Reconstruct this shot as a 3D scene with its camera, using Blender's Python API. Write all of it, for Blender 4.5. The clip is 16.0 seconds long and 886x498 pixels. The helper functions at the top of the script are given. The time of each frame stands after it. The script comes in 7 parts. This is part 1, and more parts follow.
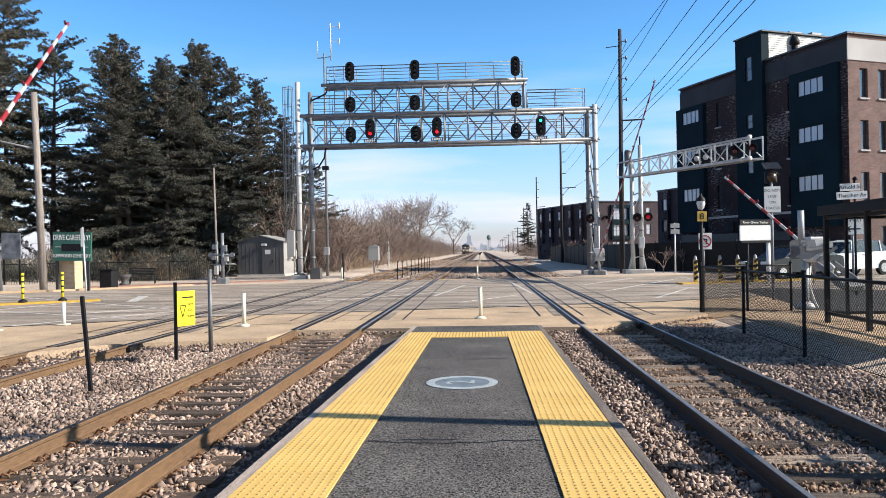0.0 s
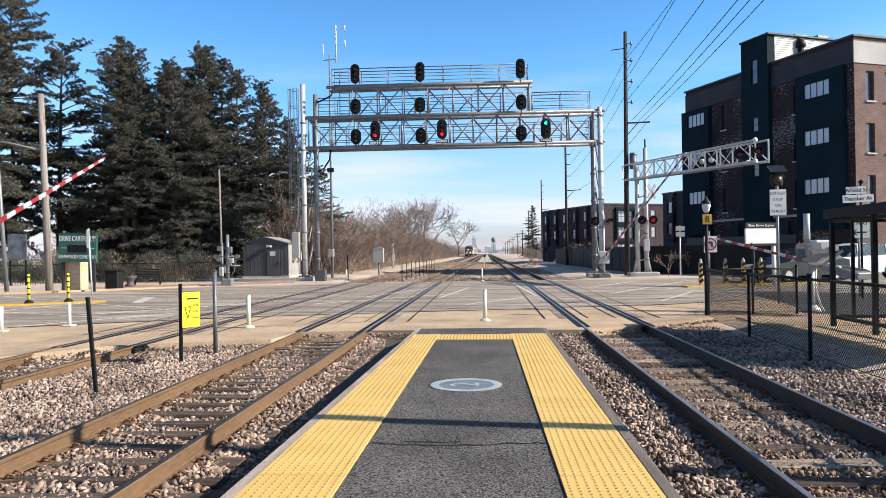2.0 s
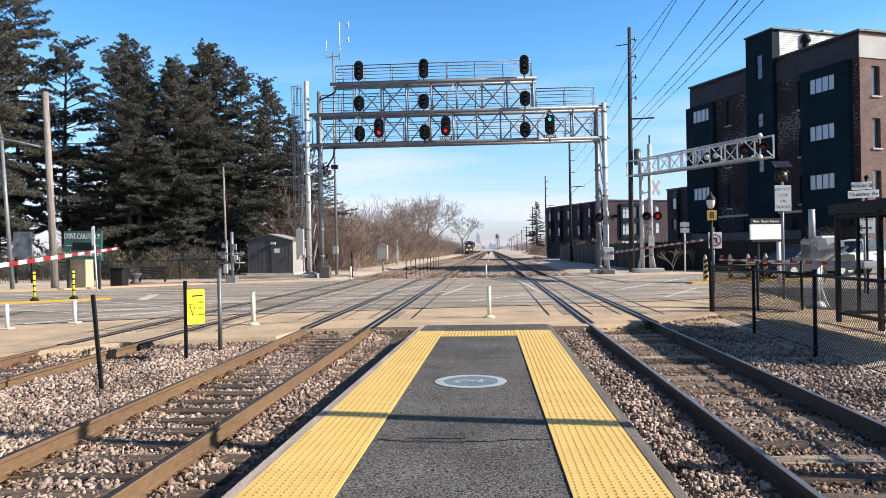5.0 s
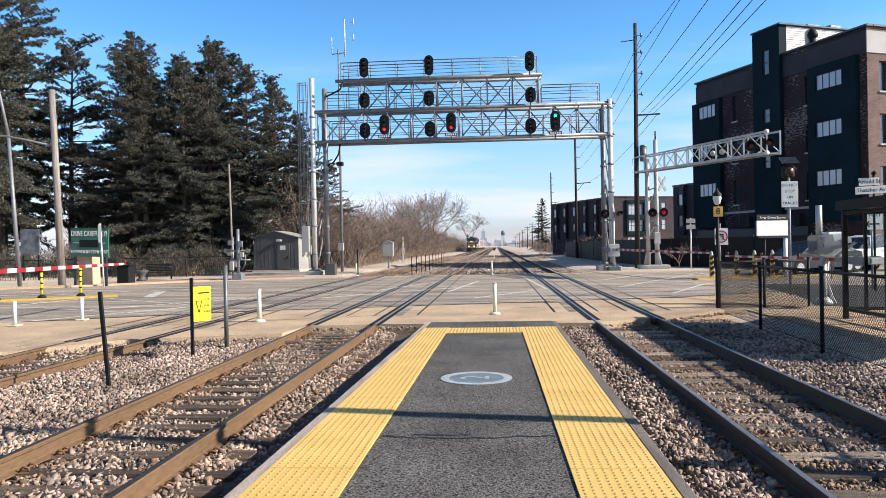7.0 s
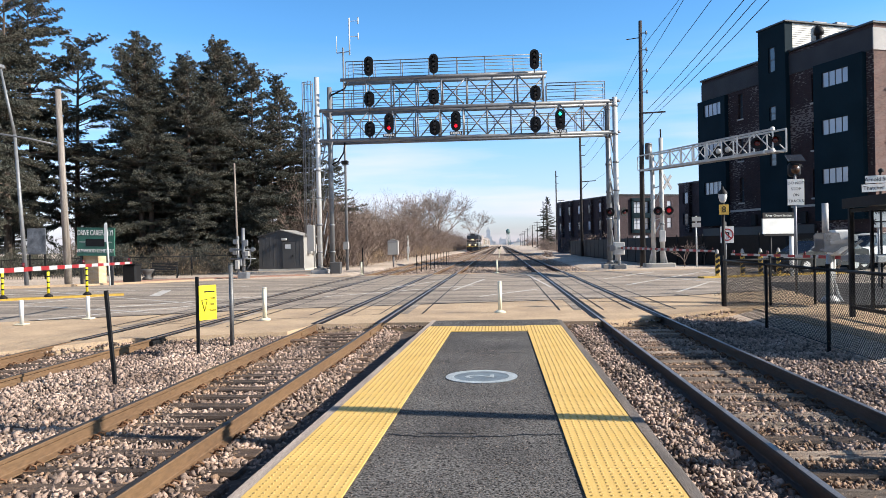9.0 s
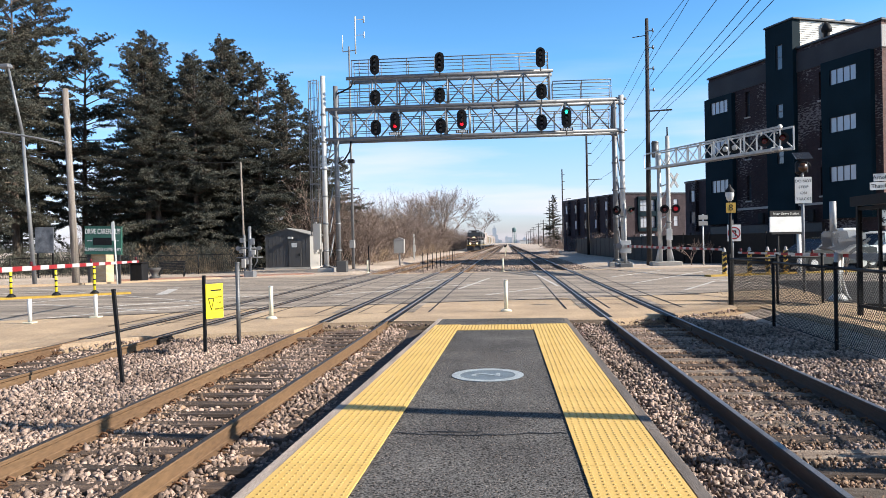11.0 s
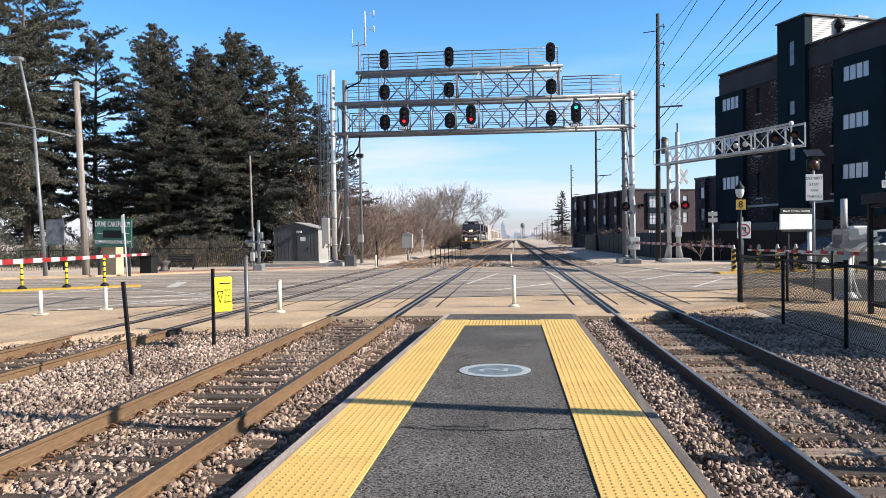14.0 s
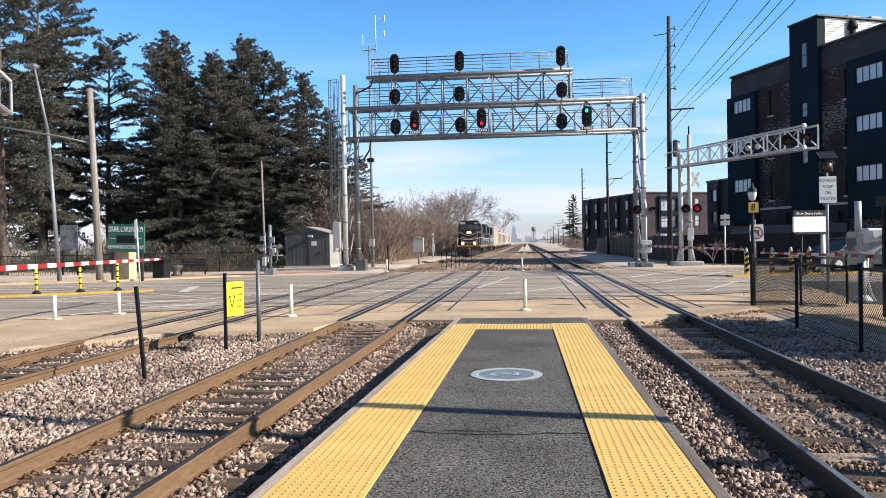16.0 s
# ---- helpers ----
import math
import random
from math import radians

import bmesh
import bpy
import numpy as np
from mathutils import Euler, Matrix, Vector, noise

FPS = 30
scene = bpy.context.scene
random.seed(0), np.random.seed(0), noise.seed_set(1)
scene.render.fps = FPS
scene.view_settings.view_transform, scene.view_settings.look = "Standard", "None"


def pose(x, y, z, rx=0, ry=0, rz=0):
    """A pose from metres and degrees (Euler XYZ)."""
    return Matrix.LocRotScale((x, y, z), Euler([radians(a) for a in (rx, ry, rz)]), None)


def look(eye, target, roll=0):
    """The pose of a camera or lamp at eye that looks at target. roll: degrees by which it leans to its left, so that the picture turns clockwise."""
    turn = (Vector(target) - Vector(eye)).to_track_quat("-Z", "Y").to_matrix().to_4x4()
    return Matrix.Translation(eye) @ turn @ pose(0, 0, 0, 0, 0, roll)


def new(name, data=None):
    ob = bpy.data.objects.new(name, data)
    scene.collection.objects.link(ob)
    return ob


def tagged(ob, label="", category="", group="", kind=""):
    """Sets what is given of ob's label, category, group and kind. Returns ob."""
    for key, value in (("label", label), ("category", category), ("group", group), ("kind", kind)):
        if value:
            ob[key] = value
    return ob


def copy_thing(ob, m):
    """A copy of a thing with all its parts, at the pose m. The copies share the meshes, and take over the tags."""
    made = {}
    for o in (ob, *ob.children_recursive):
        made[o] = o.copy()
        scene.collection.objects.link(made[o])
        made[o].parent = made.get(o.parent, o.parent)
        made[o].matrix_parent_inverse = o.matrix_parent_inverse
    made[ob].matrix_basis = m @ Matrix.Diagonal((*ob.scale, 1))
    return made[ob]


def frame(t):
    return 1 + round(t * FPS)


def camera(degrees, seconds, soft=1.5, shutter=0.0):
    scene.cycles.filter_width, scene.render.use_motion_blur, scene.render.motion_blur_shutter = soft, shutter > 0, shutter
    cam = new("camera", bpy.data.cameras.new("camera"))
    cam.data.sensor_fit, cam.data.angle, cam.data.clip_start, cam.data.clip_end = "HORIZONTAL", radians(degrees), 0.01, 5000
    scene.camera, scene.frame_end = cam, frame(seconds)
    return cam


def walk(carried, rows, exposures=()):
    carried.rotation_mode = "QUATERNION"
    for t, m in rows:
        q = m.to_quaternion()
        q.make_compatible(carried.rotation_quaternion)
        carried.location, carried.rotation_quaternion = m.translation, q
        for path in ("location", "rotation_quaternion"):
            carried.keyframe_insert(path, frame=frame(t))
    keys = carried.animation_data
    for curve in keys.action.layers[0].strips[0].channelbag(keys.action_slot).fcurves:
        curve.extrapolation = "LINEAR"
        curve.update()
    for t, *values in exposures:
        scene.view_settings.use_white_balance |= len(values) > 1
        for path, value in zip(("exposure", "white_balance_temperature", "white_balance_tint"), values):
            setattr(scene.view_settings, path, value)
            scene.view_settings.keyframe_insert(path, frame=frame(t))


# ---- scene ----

# ---- camera: held at one spot on the platform, slowly turning ----
EYE_HEIGHT = 1.77
TURNS = [  # seconds, turn to the right, tilt up, lean, in degrees
    (0, -3.019, 0.142, -1.000),
    (0.5, -3.096, 0.181, -0.965),
    (1, -3.207, 0.211, -0.934),
    (1.5, -3.308, 0.258, -0.872),
    (2, -3.382, 0.320, -0.832),
    (2.5, -3.419, 0.348, -0.805),
    (3, -3.464, 0.344, -0.832),
    (3.5, -3.499, 0.288, -0.837),
    (4, -3.550, 0.208, -0.863),
    (6.5, -4.028, -0.119, -1.065),
    (7, -4.146, -0.181, -1.051),
    (7.5, -4.271, -0.242, -1.052),
    (8, -4.353, -0.252, -1.093),
    (8.5, -4.449, -0.263, -1.115),
    (9, -4.540, -0.288, -1.137),
    (11.5, -5.181, -0.496, -1.157),
    (12, -5.343, -0.657, -1.112),
    (12.5, -5.459, -0.829, -1.022),
    (13, -5.545, -0.902, -0.888),
    (13.5, -5.590, -0.874, -0.799),
    (14, -5.672, -0.779, -0.772),
    (14.5, -5.820, -0.669, -0.777),
    (15, -6.032, -0.578, -0.794),
    (15.5, -6.259, -0.512, -0.879),
    (16, -6.525, -0.454, -0.960),
]
cam = camera(62.637, 16.0, soft=0.7)


def aim(turn, tilt, lean):
    a, b = radians(turn), radians(tilt)
    return look((0, 0, EYE_HEIGHT), (10 * math.sin(a) * math.cos(b), 10 * math.cos(a) * math.cos(b), EYE_HEIGHT + 10 * math.sin(b)), lean)


walk(cam, [(t, aim(a, b, c)) for t, a, b, c in TURNS])

# ---- sky and sun ----
SUN_FROM = Vector((0.988, -0.155, 0)).normalized()
SUN_UP = radians(30.5)
sky_world = bpy.data.worlds.new("sky")
scene.world = sky_world
sky_world.use_nodes = True
wn = sky_world.node_tree.nodes
sky = wn.new("ShaderNodeTexSky")
sky.sky_type = 'NISHITA'
sky.sun_disc = False
sky.sun_elevation = SUN_UP
sky.sun_rotation = math.atan2(SUN_FROM.x, SUN_FROM.y)
sky.air_density = 1.0
sky.dust_density = 1.0
sky.ozone_density = 1.3
wn["Background"].inputs["Strength"].default_value = 0.08
tint = wn.new("ShaderNodeMix")
tint.data_type, tint.blend_type = 'RGBA', 'MULTIPLY'
tint.inputs["Factor"].default_value = 1.0
# deep blue overhead, pale haze towards the horizon, faint streaks of high cloud
WL = sky_world.node_tree.links
coord = wn.new("ShaderNodeTexCoord")
split = wn.new("ShaderNodeSeparateXYZ")
WL.new(coord.outputs["Generated"], split.inputs[0])
shade = wn.new("ShaderNodeValToRGB")
for pos, col in ((0.0, (1.30, 1.36, 1.95, 1)), (0.10, (1.08, 1.30, 1.74, 1)), (0.22, (0.74, 1.35, 1.84, 1)), (0.34, (0.57, 1.16, 1.66, 1)), (0.50, (0.25, 0.43, 0.64, 1)), (1.0, (0.07, 0.11, 0.17, 1))):
    e = shade.color_ramp.elements.new(pos)
    e.color = col
shade.color_ramp.elements.remove(shade.color_ramp.elements[0])
shade.color_ramp.elements.remove(shade.color_ramp.elements[-1])
WL.new(split.outputs[2], shade.inputs[0])
WL.new(shade.outputs[0], tint.inputs["B"])
stretch = wn.new("ShaderNodeMapping")
stretch.inputs["Scale"].default_value = (1.3, 1.3, 11)
WL.new(coord.outputs["Generated"], stretch.inputs[0])
cirrus = wn.new("ShaderNodeTexNoise")
cirrus.inputs["Scale"].default_value, cirrus.inputs["Detail"].default_value = 2.2, 6
WL.new(stretch.outputs[0], cirrus.inputs["Vector"])
thin = wn.new("ShaderNodeMapRange")
thin.inputs["From Min"].default_value, thin.inputs["From Max"].default_value, thin.inputs["To Max"].default_value = 0.42, 0.74, 0.8
WL.new(cirrus.outputs[0], thin.inputs[0])
low = wn.new("ShaderNodeMapRange")
low.inputs["From Min"].default_value, low.inputs["From Max"].default_value = 0.27, 0.08
WL.new(split.outputs[2], low.inputs[0])
amount = wn.new("ShaderNodeMath")
amount.operation = 'MULTIPLY'
WL.new(thin.outputs[0], amount.inputs[0])
WL.new(low.outputs[0], amount.inputs[1])
veil = wn.new("ShaderNodeMix")
veil.data_type = 'RGBA'
veil.inputs["B"].default_value = (7.8, 7.2, 8.0, 1)
sky_world.node_tree.links.new(sky.outputs[0], tint.inputs["A"])
WL.new(tint.outputs["Result"], veil.inputs["A"])
WL.new(amount.outputs[0], veil.inputs["Factor"])
WL.new(veil.outputs["Result"], wn["Background"].inputs["Color"])
sun_data = bpy.data.lights.new("sun", 'SUN')
sun_data.energy = 5.0
sun_data.angle = radians(0.53)
sun_data.color = (1.0, 0.92, 0.81)
sun = new("sun", sun_data)
sun_dir = Vector((SUN_FROM.x * math.cos(SUN_UP), SUN_FROM.y * math.cos(SUN_UP), math.sin(SUN_UP)))
sun.matrix_world = look(sun_dir * 100, (0, 0, 0))
scene.view_settings.exposure = 0.85

# ---- mesh helpers ----
class Shape:
    """Collects vertices and faces of one mesh."""

    def __init__(self):
        self.v, self.f, self.s = [], [], []

    def add(self, vs, fs, smooth=False):
        n = len(self.v)
        self.v.extend([tuple(p) for p in vs])
        self.f.extend([tuple(i + n for i in q) for q in fs])
        self.s.extend([smooth] * len(fs))
        return self

    def box(self, x0, x1, y0, y1, z0, z1, m=None, bevel=0.0):
        if bevel > 0:
            b = min(bevel, (x1 - x0) / 2.5, (y1 - y0) / 2.5, (z1 - z0) / 2.5)
            vs = []
            for ix in (0, 1):
                for iy in (0, 1):
                    for iz in (0, 1):
                        X, Y, Z = (x0, x1)[ix], (y0, y1)[iy], (z0, z1)[iz]
                        sx, sy, sz = (b, -b)[ix], (b, -b)[iy], (b, -b)[iz]
                        vs += [(X, Y + sy, Z + sz), (X + sx, Y, Z + sz), (X + sx, Y + sy, Z)]
            k = lambda ix, iy, iz, a: (ix * 4 + iy * 2 + iz) * 3 + a
            fs = []
            for i in (0, 1):
                q = [k(i, 0, 0, 0), k(i, 0, 1, 0), k(i, 1, 1, 0), k(i, 1, 0, 0)]
                fs.append(q if i == 0 else q[::-1])
                q = [k(0, i, 0, 1), k(1, i, 0, 1), k(1, i, 1, 1), k(0, i, 1, 1)]
                fs.append(q if i == 0 else q[::-1])
                q = [k(0, 0, i, 2), k(0, 1, i, 2), k(1, 1, i, 2), k(1, 0, i, 2)]
                fs.append(q if i == 0 else q[::-1])
            for i in (0, 1):
                for j in (0, 1):
                    q = [k(i, j, 0, 0), k(i, j, 0, 1), k(i, j, 1, 1), k(i, j, 1, 0)]
                    fs.append(q if i != j else q[::-1])
                    q = [k(i, 0, j, 0), k(i, 0, j, 2), k(i, 1, j, 2), k(i, 1, j, 0)]
                    fs.append(q[::-1] if i != j else q)
                    q = [k(0, i, j, 1), k(0, i, j, 2), k(1, i, j, 2), k(1, i, j, 1)]
                    fs.append(q if i != j else q[::-1])
            for ix in (0, 1):
                for iy in (0, 1):
                    for iz in (0, 1):
                        q = [k(ix, iy, iz, 0), k(ix, iy, iz, 1), k(ix, iy, iz, 2)]
                        fs.append(q if (ix + iy + iz) % 2 == 0 else q[::-1])
        else:
            vs = [(x, y, z) for x in (x0, x1) for y in (y0, y1) for z in (z0, z1)]
            fs = [(0, 1, 3, 2), (4, 6, 7, 5), (0, 4, 5, 1), (2, 3, 7, 6), (0, 2, 6, 4), (1, 5, 7, 3)]
        if m is not None:
            vs = [m @ Vector(p) for p in vs]
        return self.add(vs, fs)

    def tube(self, a, b, r, r2=None, n=8, caps=True, smooth=True):
        a, b = Vector(a), Vector(b)
        r2 = r if r2 is None else r2
        d = (b - a).normalized()
        u = d.orthogonal().normalized()
        w = d.cross(u)
        ring = [(math.cos(2 * math.pi * i / n), math.sin(2 * math.pi * i / n)) for i in range(n)]
        vs = [a + (u * c + w * s) * r for c, s in ring] + [b + (u * c + w * s) * r2 for c, s in ring]
        self.add(vs, [(i, (i + 1) % n, n + (i + 1) % n, n + i) for i in range(n)], smooth)
        if caps:
            k = len(self.v) - 2 * n
            self.f += [tuple(k + i for i in range(n))[::-1], tuple(k + n + i for i in range(n))]
            self.s += [False, False]
        return self

    def path(self, pts, r, n=6, r2=None):
        """One bent tube through the points."""
        r2 = r if r2 is None else r2
        P = [Vector(p) for p in pts]
        m = len(P) - 1
        u = (P[1] - P[0]).orthogonal().normalized()
        vs = []
        for i, p in enumerate(P):
            d = (P[min(m, i + 1)] - P[max(0, i - 1)]).normalized()
            u = (u - d * u.dot(d)).normalized()
            w = d.cross(u)
            k = r + (r2 - r) * i / m
            vs += [p + (u * math.cos(math.tau * j / n) + w * math.sin(math.tau * j / n)) * k for j in range(n)]
        self.add(vs, [(i * n + j, i * n + (j + 1) % n, (i + 1) * n + (j + 1) % n, (i + 1) * n + j) for i in range(m) for j in range(n)], True)
        k = len(self.v) - len(vs)
        self.f += [tuple(k + j for j in range(n))[::-1], tuple(k + m * n + j for j in range(n))]
        self.s += [False, False]
        return self

    def bar(self, a, b, w, h):
        """A square bar from a to b: w across, h upward."""
        a, b = Vector(a), Vector(b)
        d = (b - a).normalized()
        up = Vector((0, 0, 1)) if abs(d.z) < 0.95 else Vector((0, 1, 0))
        s = d.cross(up).normalized()
        up = s.cross(d)
        vs = [p + s * (w / 2 * i) + up * (h / 2 * j) for p in (a, b) for i, j in ((-1, -1), (1, -1), (1, 1), (-1, 1))]
        return self.add(vs, [(0, 1, 2, 3), (7, 6, 5, 4), (0, 4, 5, 1), (1, 5, 6, 2), (2, 6, 7, 3), (3, 7, 4, 0)])

    def prism(self, pts, y0, y1, m=None, smooth=False):
        """A closed outline of (x, z) pushed from y0 to y1."""
        n = len(pts)
        vs = [(x, y0, z) for x, z in pts] + [(x, y1, z) for x, z in pts]
        if m is not None:
            vs = [m @ Vector(p) for p in vs]
        self.add(vs, [(i, (i + 1) % n, n + (i + 1) % n, n + i) for i in range(n)], smooth)
        return self.add(vs, [tuple(range(n))[::-1], tuple(range(n, 2 * n))])

    def lathe(self, profile, m=None, n=20, smooth=True):
        """Turns (radius, z) pairs about the z axis."""
        vs = [(r * math.cos(2 * math.pi * i / n), r * math.sin(2 * math.pi * i / n), z) for r, z in profile for i in range(n)]
        if m is not None:
            vs = [m @ Vector(p) for p in vs]
        fs = [(j * n + i, j * n + (i + 1) % n, (j + 1) * n + (i + 1) % n, (j + 1) * n + i) for j in range(len(profile) - 1) for i in range(n)]
        return self.add(vs, fs, smooth)

    def wall(self, x0, x1, z0, z1, holes, depth, m=None):
        """An upright sheet in x and z, facing -y, with openings whose reveals go back by depth."""
        xs = sorted({x0, x1, *[v for h in holes for v in h[:2]]})
        zs = sorted({z0, z1, *[v for h in holes for v in h[2:]]})
        t = (lambda p: m @ Vector(p)) if m is not None else (lambda p: p)
        inside = lambda x, z: any(a < x < b and c < z < d for a, b, c, d in holes)
        for i in range(len(xs) - 1):
            for j in range(len(zs) - 1):
                a, b, c, d = xs[i], xs[i + 1], zs[j], zs[j + 1]
                if not inside((a + b) / 2, (c + d) / 2):
                    self.add([t((a, 0, c)), t((b, 0, c)), t((b, 0, d)), t((a, 0, d))], [(0, 1, 2, 3)])
        for a, b, c, d in holes:
            q = [(a, c), (b, c), (b, d), (a, d)]
            vs = [t((x, 0, z)) for x, z in q] + [t((x, depth, z)) for x, z in q]
            self.add(vs, [((i + 1) % 4, i, 4 + i, 4 + (i + 1) % 4) for i in range(4)])
        return self

    def weld(self):
        seen, remap, vs = {}, [], []
        for p in self.v:
            k = tuple(round(c, 4) for c in p)
            if k not in seen:
                seen[k] = len(vs)
                vs.append(p)
            remap.append(seen[k])
        self.v, self.f = vs, [tuple(remap[i] for i in q) for q in self.f]
        return self

    def mesh(self, name, material):
        me = bpy.data.meshes.new(name)
        me.from_pydata(self.v, [], self.f)
        me.polygons.foreach_set("use_smooth", self.s)
        me.materials.append(material)
        me.update()
        return me


def part(name, shape, material, parent=None, label=""):
    ob = new(name, shape.mesh(name, material))
    ob.parent = parent
    if label:
        ob["label"] = label
    return ob


def thing(name, m, label, category, group="", kind=""):
    ob = new(name)
    ob.matrix_basis = m
    ob.empty_display_size = 0.2
    return tagged(ob, label, category, group, kind)


def solid(name, shape, material, label, category="", group="", kind="", m=None):
    ob = part(name, shape, material)
    if m is not None:
        ob.matrix_basis = m
    return tagged(ob, label, category, group, kind)


def lettering(name, words, size, material, parent, m, label="", thick=0.002, align='CENTER'):
    """Flat raised letters, a mesh of their own, reading along x with up along z."""
    cu = bpy.data.curves.new(name, 'FONT')
    cu.body, cu.size, cu.extrude, cu.align_x, cu.align_y = words, size, thick, align, 'CENTER'
    cu.resolution_u = 3
    tmp = new(name, cu)
    me = bpy.data.meshes.new_from_object(tmp.evaluated_get(bpy.context.evaluated_depsgraph_get()))
    bpy.data.objects.remove(tmp)
    bpy.data.curves.remove(cu)
    me.transform(m @ pose(0, 0, 0, 90))
    me.materials.clear()
    me.materials.append(material)
    ob = new(name, me)
    ob.parent = parent
    if label:
        ob["label"] = label
    return ob


def between(a, b):
    """A pose at a whose x axis points to b in plan."""
    return pose(a[0], a[1], a[2] if len(a) > 2 else 0, 0, 0, math.degrees(math.atan2(b[1] - a[1], b[0] - a[0])))


# ---- materials ----
def mat(name, c1, c2=None, scale=4.0, fine=40.0, rough=0.7, metal=0.0, bump=0.15, vary=0.0, stretch=(1, 1, 1), third=None, grain=0.35, island=False, spec=0.5):
    """A surface with variation at two scales: broad patches between c1 and c2, and a fine grain with relief."""
    mt = bpy.data.materials.new(name)
    mt.use_nodes = True
    nt = mt.node_tree
    N, L = nt.nodes, nt.links
    bs = N["Principled BSDF"]
    tc = N.new("ShaderNodeTexCoord")
    mp = N.new("ShaderNodeMapping")
    mp.inputs["Scale"].default_value = stretch
    L.new(tc.outputs["Object"], mp.inputs[0])
    a = N.new("ShaderNodeTexNoise")
    a.inputs["Scale"].default_value = scale
    a.inputs["Detail"].default_value = 5
    L.new(mp.outputs[0], a.inputs["Vector"])
    b = N.new("ShaderNodeTexNoise")
    b.inputs["Scale"].default_value = fine
    b.inputs["Detail"].default_value = 3
    L.new(mp.outputs[0], b.inputs["Vector"])
    ramp = N.new("ShaderNodeValToRGB")
    ramp.color_ramp.elements[0].position, ramp.color_ramp.elements[1].position = 0.35, 0.65
    c2 = c2 or tuple(v * 0.75 for v in c1)
    ramp.color_ramp.elements[0].color, ramp.color_ramp.elements[1].color = (*c1, 1), (*c2, 1)
    if third:
        e = ramp.color_ramp.elements.new(0.75)
        e.color = (*third, 1)
    L.new(a.outputs[0], ramp.inputs[0])
    g = N.new("ShaderNodeMapRange")
    g.inputs["From Min"].default_value, g.inputs["From Max"].default_value = 0.3, 0.7
    g.inputs["To Min"].default_value, g.inputs["To Max"].default_value = 1 - grain, 1 + grain
    L.new(b.outputs[0], g.inputs[0])
    mul = N.new("ShaderNodeVectorMath")
    mul.operation = 'SCALE'
    L.new(ramp.outputs[0], mul.inputs[0])
    L.new(g.outputs[0], mul.inputs["Scale"])
    out = mul.outputs[0]
    if vary:
        oi = N.new("ShaderNodeNewGeometry" if island else "ShaderNodeObjectInfo")
        r = N.new("ShaderNodeMapRange")
        r.inputs["To Min"].default_value, r.inputs["To Max"].default_value = 1 - vary, 1 + vary
        L.new(oi.outputs["Random Per Island" if island else "Random"], r.inputs[0])
        m2 = N.new("ShaderNodeVectorMath")
        m2.operation = 'SCALE'
        L.new(out, m2.inputs[0])
        L.new(r.outputs[0], m2.inputs["Scale"])
        out = m2.outputs[0]
    L.new(out, bs.inputs["Base Color"])
    bs.inputs["Metallic"].default_value = metal
    bs.inputs["Specular IOR Level"].default_value = spec
    rr = N.new("ShaderNodeMapRange")
    rr.inputs["To Min"].default_value, rr.inputs["To Max"].default_value = max(0.02, rough - 0.12), min(1, rough + 0.12)
    L.new(a.outputs[0], rr.inputs[0])
    L.new(rr.outputs[0], bs.inputs["Roughness"])
    if bump:
        bp = N.new("ShaderNodeBump")
        bp.inputs["Strength"].default_value = bump
        bp.inputs["Distance"].default_value = 0.02
        L.new(b.outputs[0], bp.inputs["Height"])
        L.new(bp.outputs[0], bs.inputs["Normal"])
    return mt


def glow(name, color, strength):
    mt = mat(name, color, color, bump=0, grain=0.02, rough=0.3)
    bs = mt.node_tree.nodes["Principled BSDF"]
    bs.inputs["Emission Color"].default_value = (*color, 1)
    bs.inputs["Emission Strength"].default_value = strength
    return mt


